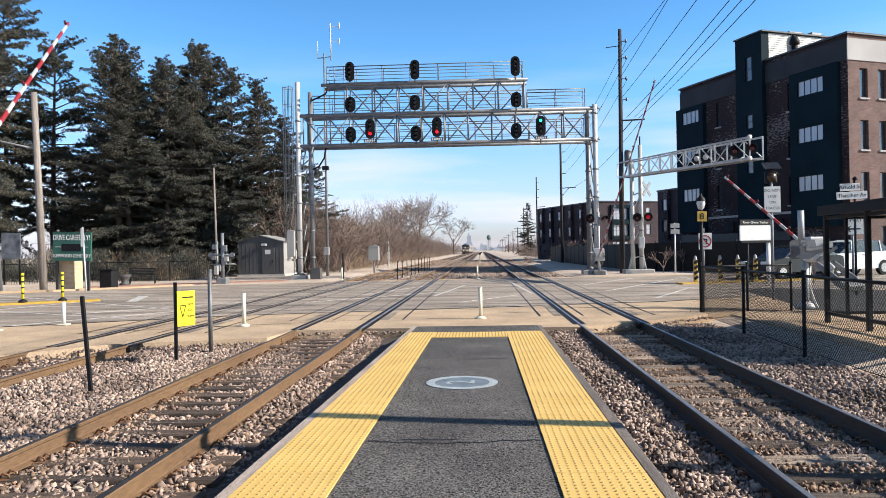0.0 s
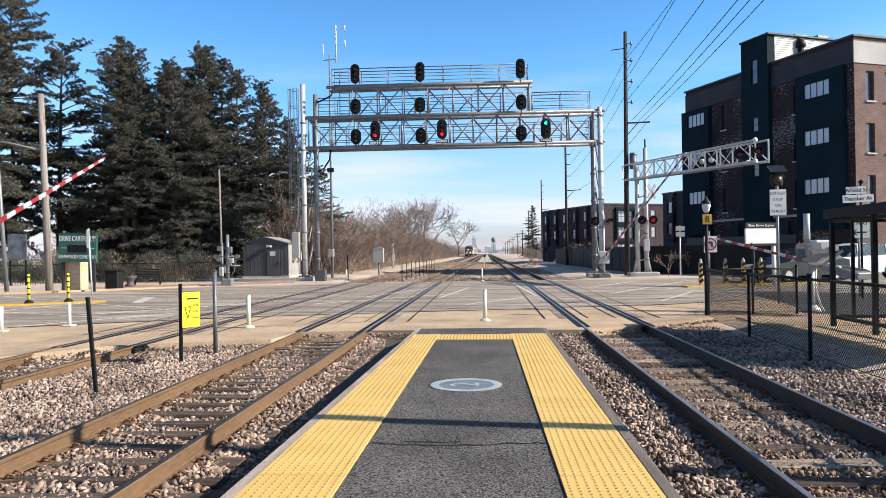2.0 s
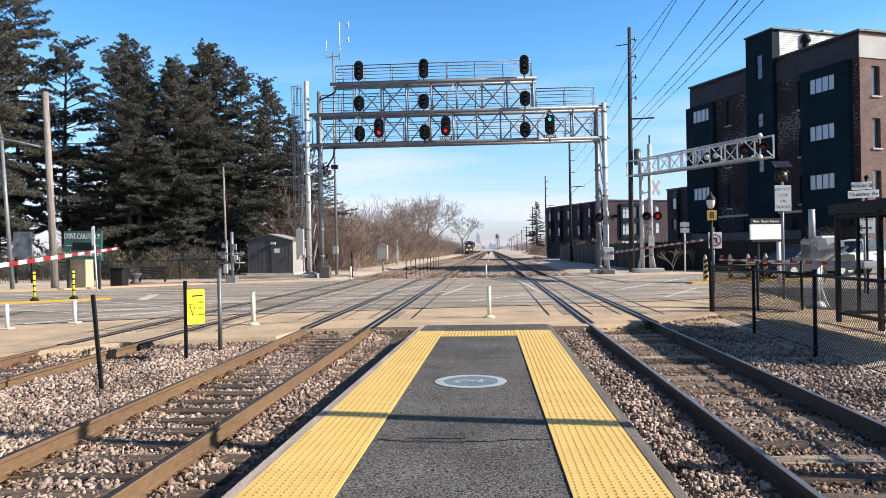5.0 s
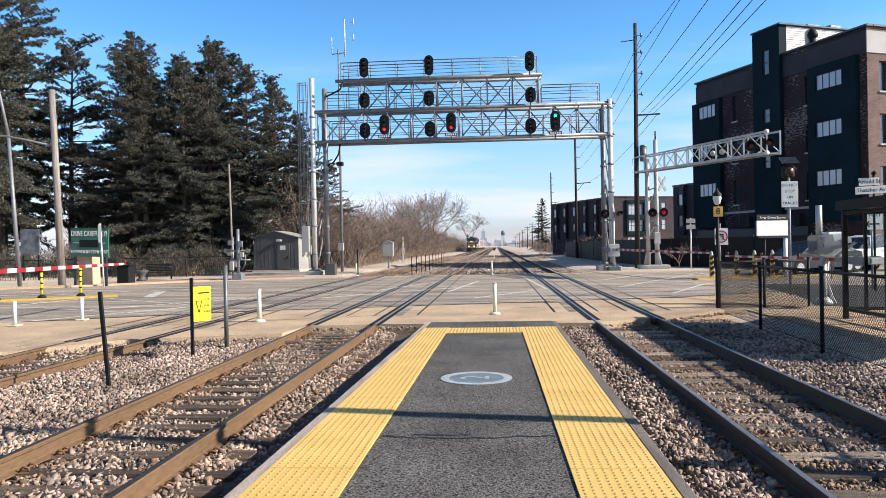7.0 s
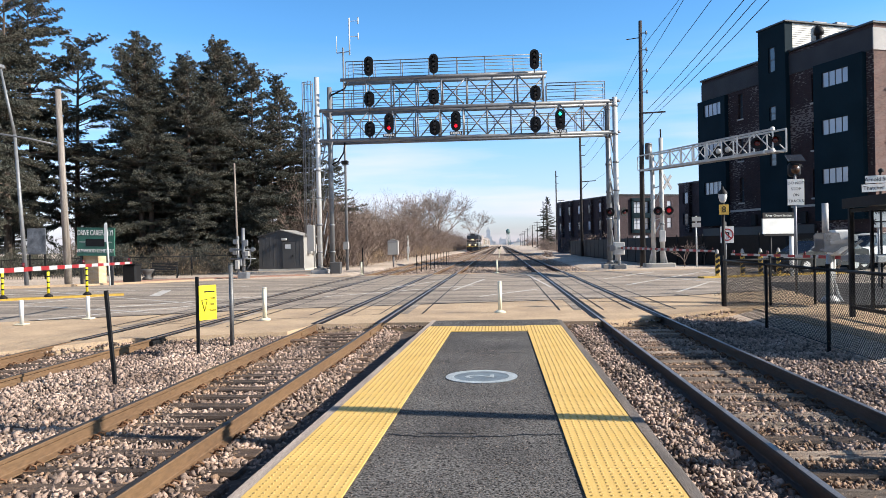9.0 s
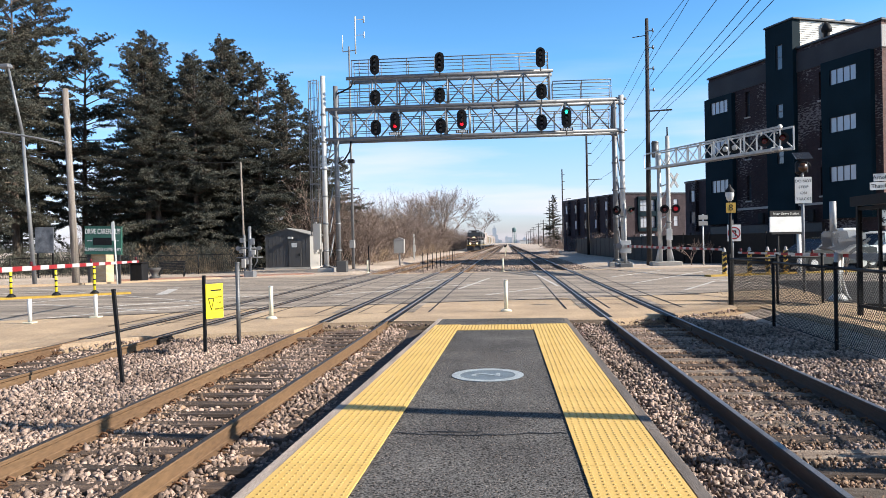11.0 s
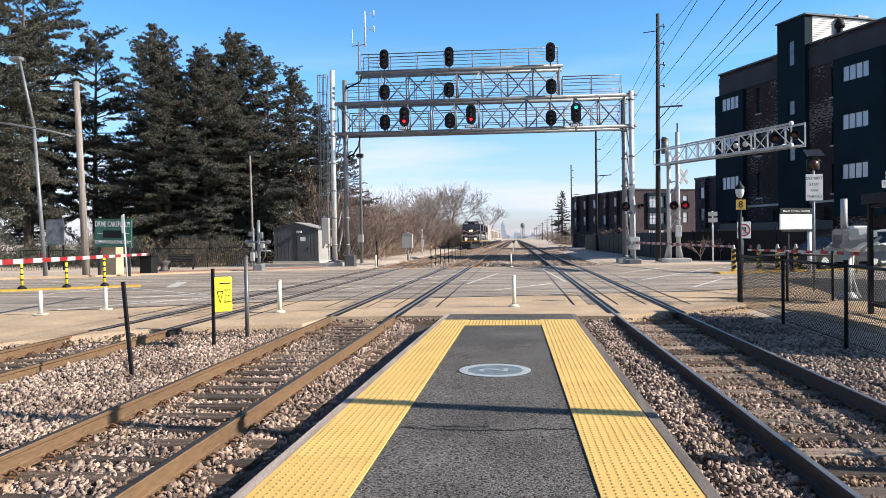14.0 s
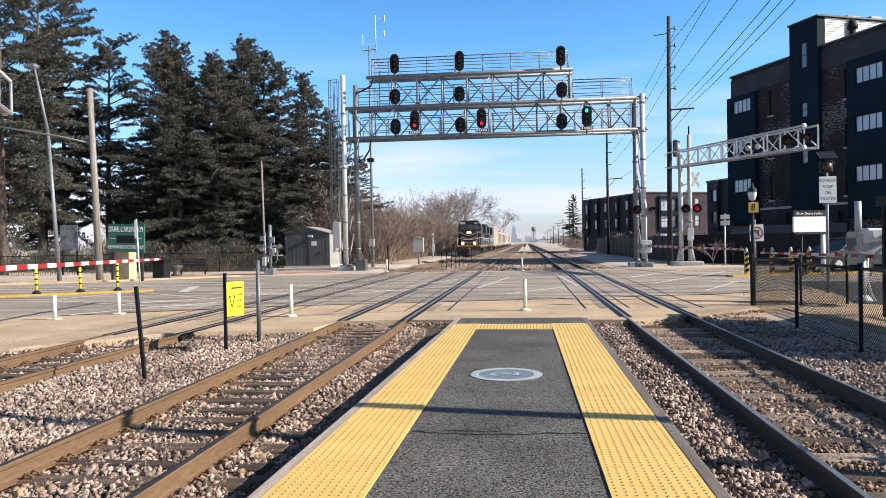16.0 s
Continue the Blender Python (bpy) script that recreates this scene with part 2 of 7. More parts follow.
def brickwork(name, c1, c2, mortar, width=0.2, height=0.067, stain=0.0):
    """Brick courses on upright faces in the thing's own axes."""
    mt = bpy.data.materials.new(name)
    mt.use_nodes = True
    N, L = mt.node_tree.nodes, mt.node_tree.links
    bs = N["Principled BSDF"]
    tc = N.new("ShaderNodeTexCoord")
    sp = N.new("ShaderNodeSeparateXYZ")
    ad = N.new("ShaderNodeMath")
    cb = N.new("ShaderNodeCombineXYZ")
    L.new(tc.outputs["Object"], sp.inputs[0])
    L.new(sp.outputs[0], ad.inputs[0])
    L.new(sp.outputs[1], ad.inputs[1])
    L.new(ad.outputs[0], cb.inputs[0])
    L.new(sp.outputs[2], cb.inputs[1])
    br = N.new("ShaderNodeTexBrick")
    br.inputs["Scale"].default_value = 1
    br.inputs["Brick Width"].default_value, br.inputs["Row Height"].default_value = width, height
    br.inputs["Mortar Size"].default_value = 0.006
    br.inputs["Color1"].default_value, br.inputs["Color2"].default_value, br.inputs["Mortar"].default_value = (*c1, 1), (*c2, 1), (*mortar, 1)
    L.new(cb.outputs[0], br.inputs["Vector"])
    no = N.new("ShaderNodeTexNoise")
    no.inputs["Scale"].default_value = 0.9
    no.inputs["Detail"].default_value = 6
    L.new(tc.outputs["Object"], no.inputs["Vector"])
    g = N.new("ShaderNodeMapRange")
    g.inputs["To Min"].default_value, g.inputs["To Max"].default_value = 0.6, 1.4
    L.new(no.outputs[0], g.inputs[0])
    mul = N.new("ShaderNodeVectorMath")
    mul.operation = 'SCALE'
    L.new(br.outputs[0], mul.inputs[0])
    L.new(g.outputs[0], mul.inputs["Scale"])
    out = mul.outputs[0]
    if stain:
        # pale salt bloom in patches on single bricks
        n2 = N.new("ShaderNodeTexNoise")
        n2.inputs["Scale"].default_value, n2.inputs["Detail"].default_value = 0.28, 1
        L.new(tc.outputs["Object"], n2.inputs["Vector"])
        n3 = N.new("ShaderNodeTexNoise")
        n3.inputs["Scale"].default_value, n3.inputs["Detail"].default_value = 11, 2
        sq = N.new("ShaderNodeVectorMath")
        sq.operation = 'MULTIPLY'
        sq.inputs[1].default_value = (.32, .32, 1)
        L.new(tc.outputs["Object"], sq.inputs[0])
        L.new(sq.outputs[0], n3.inputs["Vector"])
        pr = N.new("ShaderNodeMath")
        pr.operation = 'MULTIPLY'
        L.new(n2.outputs[0], pr.inputs[0])
        L.new(n3.outputs[0], pr.inputs[1])
        mr = N.new("ShaderNodeMapRange")
        mr.inputs["From Min"].default_value, mr.inputs["From Max"].default_value = 0.30, 0.36
        L.new(pr.outputs[0], mr.inputs[0])
        mx = N.new("ShaderNodeMix")
        mx.data_type = 'RGBA'
        mx.inputs["B"].default_value = (stain, stain * .9, stain * .9, 1)
        L.new(mr.outputs[0], mx.inputs["Factor"])
        L.new(out, mx.inputs["A"])
        out = mx.outputs["Result"]
    L.new(out, bs.inputs["Base Color"])
    bs.inputs["Roughness"].default_value = 0.85
    bs.inputs["Specular IOR Level"].default_value = 0.2
    bp = N.new("ShaderNodeBump")
    bp.inputs["Strength"].default_value, bp.inputs["Distance"].default_value = 0.5, 0.01
    bp.invert = True
    L.new(br.outputs["Fac"], bp.inputs["Height"])
    L.new(bp.outputs[0], bs.inputs["Normal"])
    return mt


def glass(name, tint, rough=0.05):
    mt = mat(name, tint, tint, bump=0, grain=0.03, rough=rough)
    bs = mt.node_tree.nodes["Principled BSDF"]
    bs.inputs["Specular IOR Level"].default_value = 0.9
    return mt


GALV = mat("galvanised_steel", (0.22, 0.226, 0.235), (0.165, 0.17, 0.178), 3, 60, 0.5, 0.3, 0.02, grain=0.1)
GALV_DARK = mat("dark_steel", (0.17, 0.17, 0.17), (0.12, 0.12, 0.12), 3, 60, 0.5, 0.5, 0.05)
# galvanised steel with sunlight put into its colour, for the front columns
SUNLIT_STEEL = mat("sunlit_galvanised_steel", (0.56, 0.56, 0.55), (0.47, 0.47, 0.46), 3, 60, 0.5, 0.2, 0.05, grain=0.12)
ALU = mat("silver_paint", (0.47, 0.47, 0.46), (0.37, 0.37, 0.36), 2, 50, 0.45, 0.15, 0.02, grain=0.1)
BLACK = mat("black_paint", (0.008, 0.008, 0.009), (0.013, 0.013, 0.014), 5, 60, 0.6, 0, 0.05, spec=0.2)
BLACK_SHINE = mat("black_enamel", (0.012, 0.012, 0.014), (0.02, 0.02, 0.02), 5, 60, 0.25, 0, 0.02)
WHITE = mat("white_paint", (0.62, 0.62, 0.60), (0.54, 0.54, 0.52), 3, 50, 0.5, 0, 0.04, grain=0.06)
CREAM = mat("cream_plastic", (0.72, 0.68, 0.52), (0.6, 0.56, 0.42), 3, 50, 0.5, 0, 0.04, grain=0.1)
# white of the gate arms, greyed in the colour for their shaded face
GATE_WHITE = mat("shaded_white_sheeting", (0.46, 0.46, 0.45), (0.38, 0.38, 0.37), 3, 50, 0.5, 0, 0.04, grain=0.08)
RED = mat("red_stripe", (0.30, 0.016, 0.02), (0.24, 0.014, 0.016), 3, 50, 0.4, 0, 0.03, grain=0.1)
YELLOW = mat("yellow_sign", (0.86, 0.72, 0.02), (0.78, 0.64, 0.02), 3, 50, 0.4, 0, 0.02, grain=0.05)
YELLOW_PAINT = mat("yellow_paint", (0.5, 0.31, 0.045), (0.38, 0.24, 0.04), 5, 50, 0.6, 0, 0.1, grain=0.2)
GREEN_SIGN = mat("green_sign", (0.03, 0.12, 0.085), (0.025, 0.1, 0.07), 3, 50, 0.5, 0, 0.02, grain=0.1)
CONCRETE = mat("concrete", (0.49, 0.36, 0.235), (0.36, 0.265, 0.18), 0.7, 30, 0.85, 0, 0.25, grain=0.22, spec=0.25)
CONCRETE_GREY = mat("grey_concrete", (0.42, 0.40, 0.36), (0.34, 0.32, 0.29), 1.2, 30, 0.85, 0, 0.25, grain=0.15)
ASPHALT = mat("old_asphalt", (0.37, 0.31, 0.255), (0.18, 0.15, 0.123), 0.5, 45, 0.85, 0, 0.4, grain=0.4, spec=0.25, stretch=(0.35, 2.2, 1))
PLATFORM_ASPHALT = mat("platform_asphalt", (0.066, 0.062, 0.060), (0.104, 0.099, 0.095), 1.3, 58, 0.9, 0, 0.5, grain=1.2, spec=0.15, stretch=(1, 1, 1), third=(0.15, 0.142, 0.132))
NEW_ASPHALT = mat("dark_asphalt", (0.05, 0.048, 0.047), (0.072, 0.068, 0.065), 0.6, 60, 0.85, 0, 0.4, grain=0.4, spec=0.2)
ROADPAINT = mat("road_paint", (0.60, 0.57, 0.53), (0.36, 0.335, 0.31), 4, 60, 0.7, 0, 0.1, grain=0.2)
# dome yellow darkened for dirt and for the small shadows around the domes
DOME = mat("worn_shaded_dome", (0.47, 0.305, 0.09), (0.36, 0.23, 0.07), 1.5, 70, 0.6, 0, 0.1, grain=0.15)
TACTILE = mat("tactile_yellow", (0.70, 0.455, 0.135), (0.63, 0.41, 0.115), 1.5, 70, 0.6, 0, 0.1, grain=0.08, vary=0.04)
EDGE = mat("weathered_edge_board", (0.38, 0.31, 0.26), (0.22, 0.18, 0.16), 2, 30, 0.85, 0, 0.3, stretch=(6, 0.6, 6))
EDGE_DARK = mat("tarred_edge_board", (0.10, 0.085, 0.075), (0.17, 0.14, 0.12), 2, 30, 0.85, 0, 0.3, stretch=(6, 0.6, 6))
# much darker than the stones: shade of the gaps put into the colour
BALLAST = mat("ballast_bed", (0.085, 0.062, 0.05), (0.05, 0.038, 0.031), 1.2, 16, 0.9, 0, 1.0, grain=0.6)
STONE = mat("ballast_stone", (0.35, 0.257, 0.205), (0.185, 0.13, 0.102), 0.8, 60, 0.9, 0, 0.3, vary=0.72, island=True, grain=0.2)
STONE_DUST = mat("dusty_ballast_stone", (0.34, 0.252, 0.205), (0.18, 0.132, 0.106), 0.8, 60, 0.9, 0, 0.3, vary=0.7, island=True, grain=0.2)
STONE_RUST = mat("rust_stained_stone", (0.28, 0.185, 0.12), (0.17, 0.105, 0.068), 0.8, 60, 0.9, 0, 0.3, vary=0.5, island=True, grain=0.2)
SOIL = mat("gravel_ground", (0.50, 0.405, 0.325), (0.37, 0.295, 0.23), 0.12, 8, 0.95, 0, 0.6, grain=0.4, third=(0.28, 0.235, 0.175))
RAIL = mat("rusty_rail", (0.17, 0.10, 0.05), (0.12, 0.068, 0.035), 1.2, 40, 0.75, 0.1, 0.15, stretch=(1, 0.25, 1), grain=0.2)
RAIL_TOP = mat("worn_rail_head", (0.42, 0.40, 0.39), (0.28, 0.27, 0.26), 2, 60, 0.42, 0.8, 0.02)
RAIL_TOP_DARK = mat("rail_head_dark", (0.10, 0.085, 0.07), (0.06, 0.052, 0.045), 2, 60, 0.5, 0.6, 0.02, stretch=(1, 0.3, 1))
# rail rust darkened for the shaded faces of the right-hand track
RAIL_SHADED = mat("shaded_rail", (0.075, 0.05, 0.037), (0.045, 0.03, 0.024), 1.2, 40, 0.7, 0.1, 0.15, stretch=(1, 0.25, 1), grain=0.2)
TIE = mat("weathered_tie", (0.04, 0.027, 0.021), (0.125, 0.084, 0.058), 1.6, 40, 0.9, 0, 0.5, stretch=(1.2, 9, 9), vary=0.45)
TIE_GREY = mat("sun_bleached_tie", (0.30, 0.235, 0.18), (0.13, 0.095, 0.072), 1.3, 40, 0.9, 0, 0.5, stretch=(1.0, 12, 12), vary=0.5, third=(0.34, 0.2, 0.13))
RUST = mat("rusted_iron", (0.20, 0.10, 0.05), (0.12, 0.06, 0.03), 8, 60, 0.8, 0.2, 0.3)
WOOD_POLE = mat("grey_wood_pole", (0.27, 0.235, 0.205), (0.16, 0.135, 0.115), 1, 20, 0.9, 0, 0.4, stretch=(14, 14, 0.8))
WOOD_DARK = mat("dark_wood_pole", (0.032, 0.028, 0.028), (0.021, 0.018, 0.018), 1, 20, 0.9, 0, 0.4, stretch=(14, 14, 0.8))
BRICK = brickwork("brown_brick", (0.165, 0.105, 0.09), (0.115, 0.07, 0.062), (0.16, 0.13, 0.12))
BRICK_ROW = brickwork("purple_brown_brick", (0.068, 0.047, 0.052), (0.042, 0.031, 0.035), (0.062, 0.056, 0.06))
# brown brick with the shade of the front put into its colour
BRICK_SHADED = brickwork("shaded_brick", (0.038, 0.023, 0.025), (0.023, 0.016, 0.019), (0.042, 0.036, 0.038), stain=0.15)
BRICK_TAN = brickwork("tan_brick", (0.55, 0.40, 0.24), (0.46, 0.32, 0.19), (0.5, 0.44, 0.36))
# teal panels, coloured darker to carry the shade of the block's front
SIDING = mat("dark_teal_panel", (0.003, 0.016, 0.025), (0.002, 0.012, 0.019), 0.4, 30, 0.8, 0, 0.03, grain=0.1, spec=0.15)
SIDING_PALE = mat("pale_siding", (0.50, 0.49, 0.45), (0.44, 0.43, 0.40), 0.4, 30, 0.6, 0, 0.03, grain=0.08)
# parapet of the shaded front, the shade mixed into its colour
BAND_SHADED = mat("shaded_parapet", (0.026, 0.028, 0.034), (0.018, 0.02, 0.026), 0.5, 20, 0.8, 0, 0.1, grain=0.2)
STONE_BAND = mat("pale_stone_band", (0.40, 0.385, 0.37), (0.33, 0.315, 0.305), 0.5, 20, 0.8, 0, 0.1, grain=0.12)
FRAME_DARK = mat("dark_window_frame", (0.03, 0.03, 0.032), (0.04, 0.04, 0.042), 3, 50, 0.4, 0.2, 0.02)
PANE_BLIND = glass("window_pane_blinds", (0.34, 0.37, 0.43))
PANE = glass("window_pane", (0.05, 0.06, 0.075))
BARK = mat("bark", (0.12, 0.09, 0.07), (0.07, 0.052, 0.042), 2, 25, 0.95, 0, 0.6, stretch=(6, 6, 1))
NEEDLES = mat("needles", (0.102, 0.096, 0.075), (0.060, 0.066, 0.055), 0.35, 3, 0.8, 0, 0, third=(0.14, 0.108, 0.08), grain=0.3, vary=0.45, island=True, spec=0.2)
TWIG = mat("bare_twigs", (0.25, 0.19, 0.16), (0.135, 0.103, 0.09), 0.3, 5, 0.9, 0, 0, grain=0.3, vary=0.3, island=True, spec=0.2)
DRY = mat("dry_brush", (0.36, 0.27, 0.17), (0.24, 0.17, 0.11), 0.6, 5, 0.9, 0, 0, grain=0.3, vary=0.4, island=True, spec=0.2)
HUT_GREY = mat("hut_grey_metal", (0.078, 0.074, 0.072), (0.062, 0.06, 0.058), 0.8, 30, 0.6, 0.1, 0.05, grain=0.08)
HUT_LIGHT = mat("hut_light_metal", (0.34, 0.33, 0.31), (0.29, 0.28, 0.265), 0.8, 30, 0.6, 0.1, 0.05, grain=0.08)
RED_GLOW = glow("red_lens_lit", (1.0, 0.012, 0.025), 1.5)
GREEN_GLOW = glow("green_lens_lit", (0.03, 1.0, 0.62), 1.6)
LAMP_GLOW = glow("headlight_lit", (1.0, 0.74, 0.42), 1.0)
FLASH_GLOW = mat("red_flasher_lit", (0.09, 0.012, 0.014), (0.06, 0.01, 0.01), 3, 50, 0.2, 0, 0)
flash = FLASH_GLOW.node_tree.nodes["Principled BSDF"]
flash.inputs["Emission Color"].default_value = (0.9, 0.012, 0.03, 1)
flash.inputs["Emission Strength"].default_value = 0.16
LENS_RED = mat("red_lens_dark", (0.09, 0.012, 0.014), (0.06, 0.01, 0.01), 3, 50, 0.15, 0, 0)
LENS_DARK = mat("dark_lens", (0.07, 0.072, 0.078), (0.10, 0.10, 0.105), 3, 50, 0.12, 0, 0)
AMBER = mat("amber_lens", (0.06, 0.026, 0.012), (0.045, 0.02, 0.009), 3, 50, 0.2, 0, 0)

# ---- ground, road, tracks ----
ROAD_NEAR = [(-60, -11), (-9.4, 12.3), (-7.6, 14.4), (-4.6, 15.3), (-4.4, 16.6), (-2.7, 16.9), (2.2, 16.7), (3.7, 17.7), (5.7, 19.3), (60, 44)]
ROAD_FAR = [(-60, 20), (-22.5, 36.8), (-17, 41.5), (-8, 45), (0, 45.5), (8, 46.5), (14, 47), (60, 66)]


def along(line, x):
    for (x0, y0), (x1, y1) in zip(line, line[1:]):
        if x0 <= x <= x1:
            return y0 + (y1 - y0) * (x - x0) / (x1 - x0)
    return line[0][1] if x < line[0][0] else line[-1][1]


def step01(a, b, v):
    t = max(0.0, min(1.0, (v - a) / (b - a)))
    return t * t * (3 - 2 * t)


def ground_height(x, y):
    """Below the rail heads along the line, up to road level beside it."""
    low = step01(-10.6, -9.6, x) * (1 - step01(5.6, 6.6, x))
    z = -0.03 - 0.23 * low
    if along(ROAD_NEAR, x) + 0.1 < y < along(ROAD_FAR, x) - 0.1 and abs(x) < 60:
        z = -0.25
    return z


def build_ground():
    xs = sorted({*[i * 0.8 for i in range(-40, 41)], *[s * v for s in (-1, 1) for v in (36, 42, 50, 60, 75, 100, 150, 250, 500, 1200, 2500)]})
    ys = sorted({*[i * 0.8 - 8 for i in range(0, 80)], *(-400, -150, -60, -30, -15, 58, 62, 68, 76, 88, 105, 130, 170, 230, 320, 500, 900, 1800, 3500)})
    sh = Shape()
    sh.v = [(x, y, ground_height(x, y) + 0.02 * noise.noise((x * 0.4, y * 0.4, 0))) for y in ys for x in xs]
    n = len(xs)
    sh.f = [(j * n + i, j * n + i + 1, (j + 1) * n + i + 1, (j + 1) * n + i) for j in range(len(ys) - 1) for i in range(n - 1)]
    sh.s = [True] * len(sh.f)
    solid("ground", sh, SOIL, "pale gravel and dry soil beside the railway", "ground", kind="structure")


def slab(name, outline, z0, z1, material, label, category):
    sh = Shape()
    n = len(outline)
    vs = [(x, y, z1) for x, y in outline] + [(x, y, z0) for x, y in outline]
    sh.add(vs, [tuple(range(n)), *[(i, n + i, n + (i + 1) % n, (i + 1) % n) for i in range(n)]])
    return solid(name, sh, material, label, category, kind="structure")


def build_road():
    near = [(x, y) for x, y in ROAD_NEAR]
    slab("crossing_apron", near + ROAD_FAR[::-1], -0.26, -0.014, CONCRETE, "worn beige concrete apron of the level crossing", "pavement")
    inner = [(-60, 0.2), (-12.5, 18.3), (-7, 20.9), (0, 22.6), (6, 24.2), (14, 28.5), (60, 49)]
    far = [(-60, 19.4), (-22.5, 36.2), (-17, 40.8), (-8, 44), (0, 44.4), (8, 45.4), (14, 46), (60, 65)]
    road = slab("road", inner + far[::-1], -0.03, -0.008, ASPHALT, "worn grey asphalt road across the tracks", "road")
    stripes = [((-16.8, 24.4), (-15.9, 28.4)), ((-12.4, 18.6), (-9.5, 23.1)), ((-23.2, 33.8), (-10.4, 23.7)), ((-13.7, 27.8), (-15.0, 31.6)), ((-12.8, 22.1), (-8.6, 27.0)),
               ((-16.5, 23.8), (-10.2, 20.4)), ((-1.9, 28.6), (-0.9, 37.1)), ((-0.75, 25.0), (1.4, 28.6)), ((5.0, 35.9), (8.8, 43.0)), ((5.1, 30.4), (10.9, 41.3)), ((6.1, 25.9), (8.6, 31.2)),
               ((8.3, 34.3), (9.6, 29.6)), ((-5.0, 30.1), (-2.7, 37.7)), ((1.5, 41.7), (2.0, 29.5)), ((11.3, 37.5), (11.6, 43.6)), ((-22, 30), (-12, 34)), ((-6.4, 26), (-1.2, 32))]
    for i, (a, b) in enumerate(stripes):
        ob = Shape()
        w = 0.42 if i == 3 else 0.11
        d = (Vector(b) - Vector(a)).normalized()
        s = Vector((-d.y, d.x)) * w / 2
        ob.add([(*(Vector(p) + k * s), z) for z in (-0.0085, -0.004) for p, k in ((a, -1), (a, 1), (b, 1), (b, -1))],
               [(4, 7, 6, 5), (0, 1, 5, 4), (1, 2, 6, 5), (2, 3, 7, 6), (3, 0, 4, 7)])
        part("road_stripe", ob, ROADPAINT, road, "worn white painted line")
    for a, b, w in (((-24, 24.5), (12, 39.5), .05), ((-26, 28), (10, 42.4), .05), ((-14, 19.4), (14, 30.2), .07), ((-20, 20.5), (12, 34.5), .04), ((-9.5, 16.6), (-2.6, 19.2), .04), ((-28, 25.2), (-10, 25.2), .05)):
        d = (Vector(b) - Vector(a)).normalized()
        s = Vector((-d.y, d.x)) * w / 2
        part("joint", Shape().add([(*(Vector(p) + k * s), -.0072) for p, k in ((a, -1), (b, -1), (b, 1), (a, 1))], [(0, 1, 2, 3)]), BLACK, road, "dark tar joint")
    # seams of the crossing panels beside each rail
    for cx in (-7.84, -3.58, 3.03):
        y0, y1 = along(ROAD_NEAR, cx) + 2.2, along(ROAD_FAR, cx) - .6
        for off, w in ((-1.5, .05), (1.5, .05), (-.36, .04), (.36, .04), (-1.02, .2), (1.02, .2)):
            part("panel_seam", Shape().add([(cx + off - w / 2, y0, -.0068), (cx + off + w / 2, y0, -.0068), (cx + off + w / 2, y1, -.0068), (cx + off - w / 2, y1, -.0068)], [(0, 1, 2, 3)]), ASPHALT if w > .1 else BLACK, road, "dark seam between crossing panels")
        for k in range(9):
            y = y0 + 1.4 + k * 2.9
            part("panel_seam", Shape().add([(cx - 1.5, y, -.0064), (cx + 1.5, y, -.0064), (cx + 1.5, y + .035, -.0064), (cx - 1.5, y + .035, -.0064)], [(0, 1, 2, 3)]), BLACK, road, "dark seam between crossing panels")
    for a, b, w in (((-11.5, 25.8), (7.5, 21.1), .1), ((-22, 33.4), (-2, 28.5), .05), ((-16, 36), (9, 30.2), .05), ((-1, 40.2), (13, 37.2), .05)):
        d = (Vector(b) - Vector(a)).normalized()
        s = Vector((-d.y, d.x)) * w / 2
        part("joint", Shape().add([(*(Vector(p) + k * s), -.0060) for p, k in ((a, -1), (b, -1), (b, 1), (a, 1))], [(0, 1, 2, 3)]), BLACK, road, "dark tar joint")
    for (ax, ay), (bx, by) in zip(inner[1:], inner[2:-1]):
        part("joint", Shape().add([(ax, ay - .05, -.0068), (bx, by - .05, -.0068), (bx, by + .09, -.0068), (ax, ay + .09, -.0068)], [(0, 1, 2, 3)]), BLACK, road, "dark tar joint")
    for x0, x1, y0, y1 in [(-1.2, 1.2, 23.3, 23.36), (-6, -1.2, 22.2, 22.26), (1.2, 6, 23.9, 23.96)]:
        part("joint", Shape().box(x0, x1, y0, y1, -0.0075, -0.006), BLACK, road, "dark tar joint")


SIDE_STREET = [(8.65, 20.5), (9.3, 22.6), (9.7, 24.6), (10.0, 27.3), (10.35, 30.1), (11.2, 30.9), (12.4, 30.4), (15, 28.6), (26, 25), (26, 10), (15, 16.4), (10.2, 19.3)]


TRACKS = [("railway_track", -7.84, "rusty brown rails on old wooden ties in pink ballast"),
          ("railway_track", -3.58, "rusty brown rails on wooden ties beside the yellow platform edge"),
          ("railway_track", 3.03, "steel rails with shade in their dark colour, on worn wooden ties beside the platform")]
RAIL_OUT = [(-0.07, -0.178), (0.07, -0.178), (0.07, -0.166), (0.016, -0.148), (0.010, -0.14), (0.010, -0.05), (0.034, -0.036), (0.036, -0.008), (0.028, 0.0),
            (-0.028, 0.0), (-0.036, -0.008), (-0.034, -0.036), (-0.010, -0.05), (-0.010, -0.14), (-0.016, -0.148), (-0.07, -0.166)]


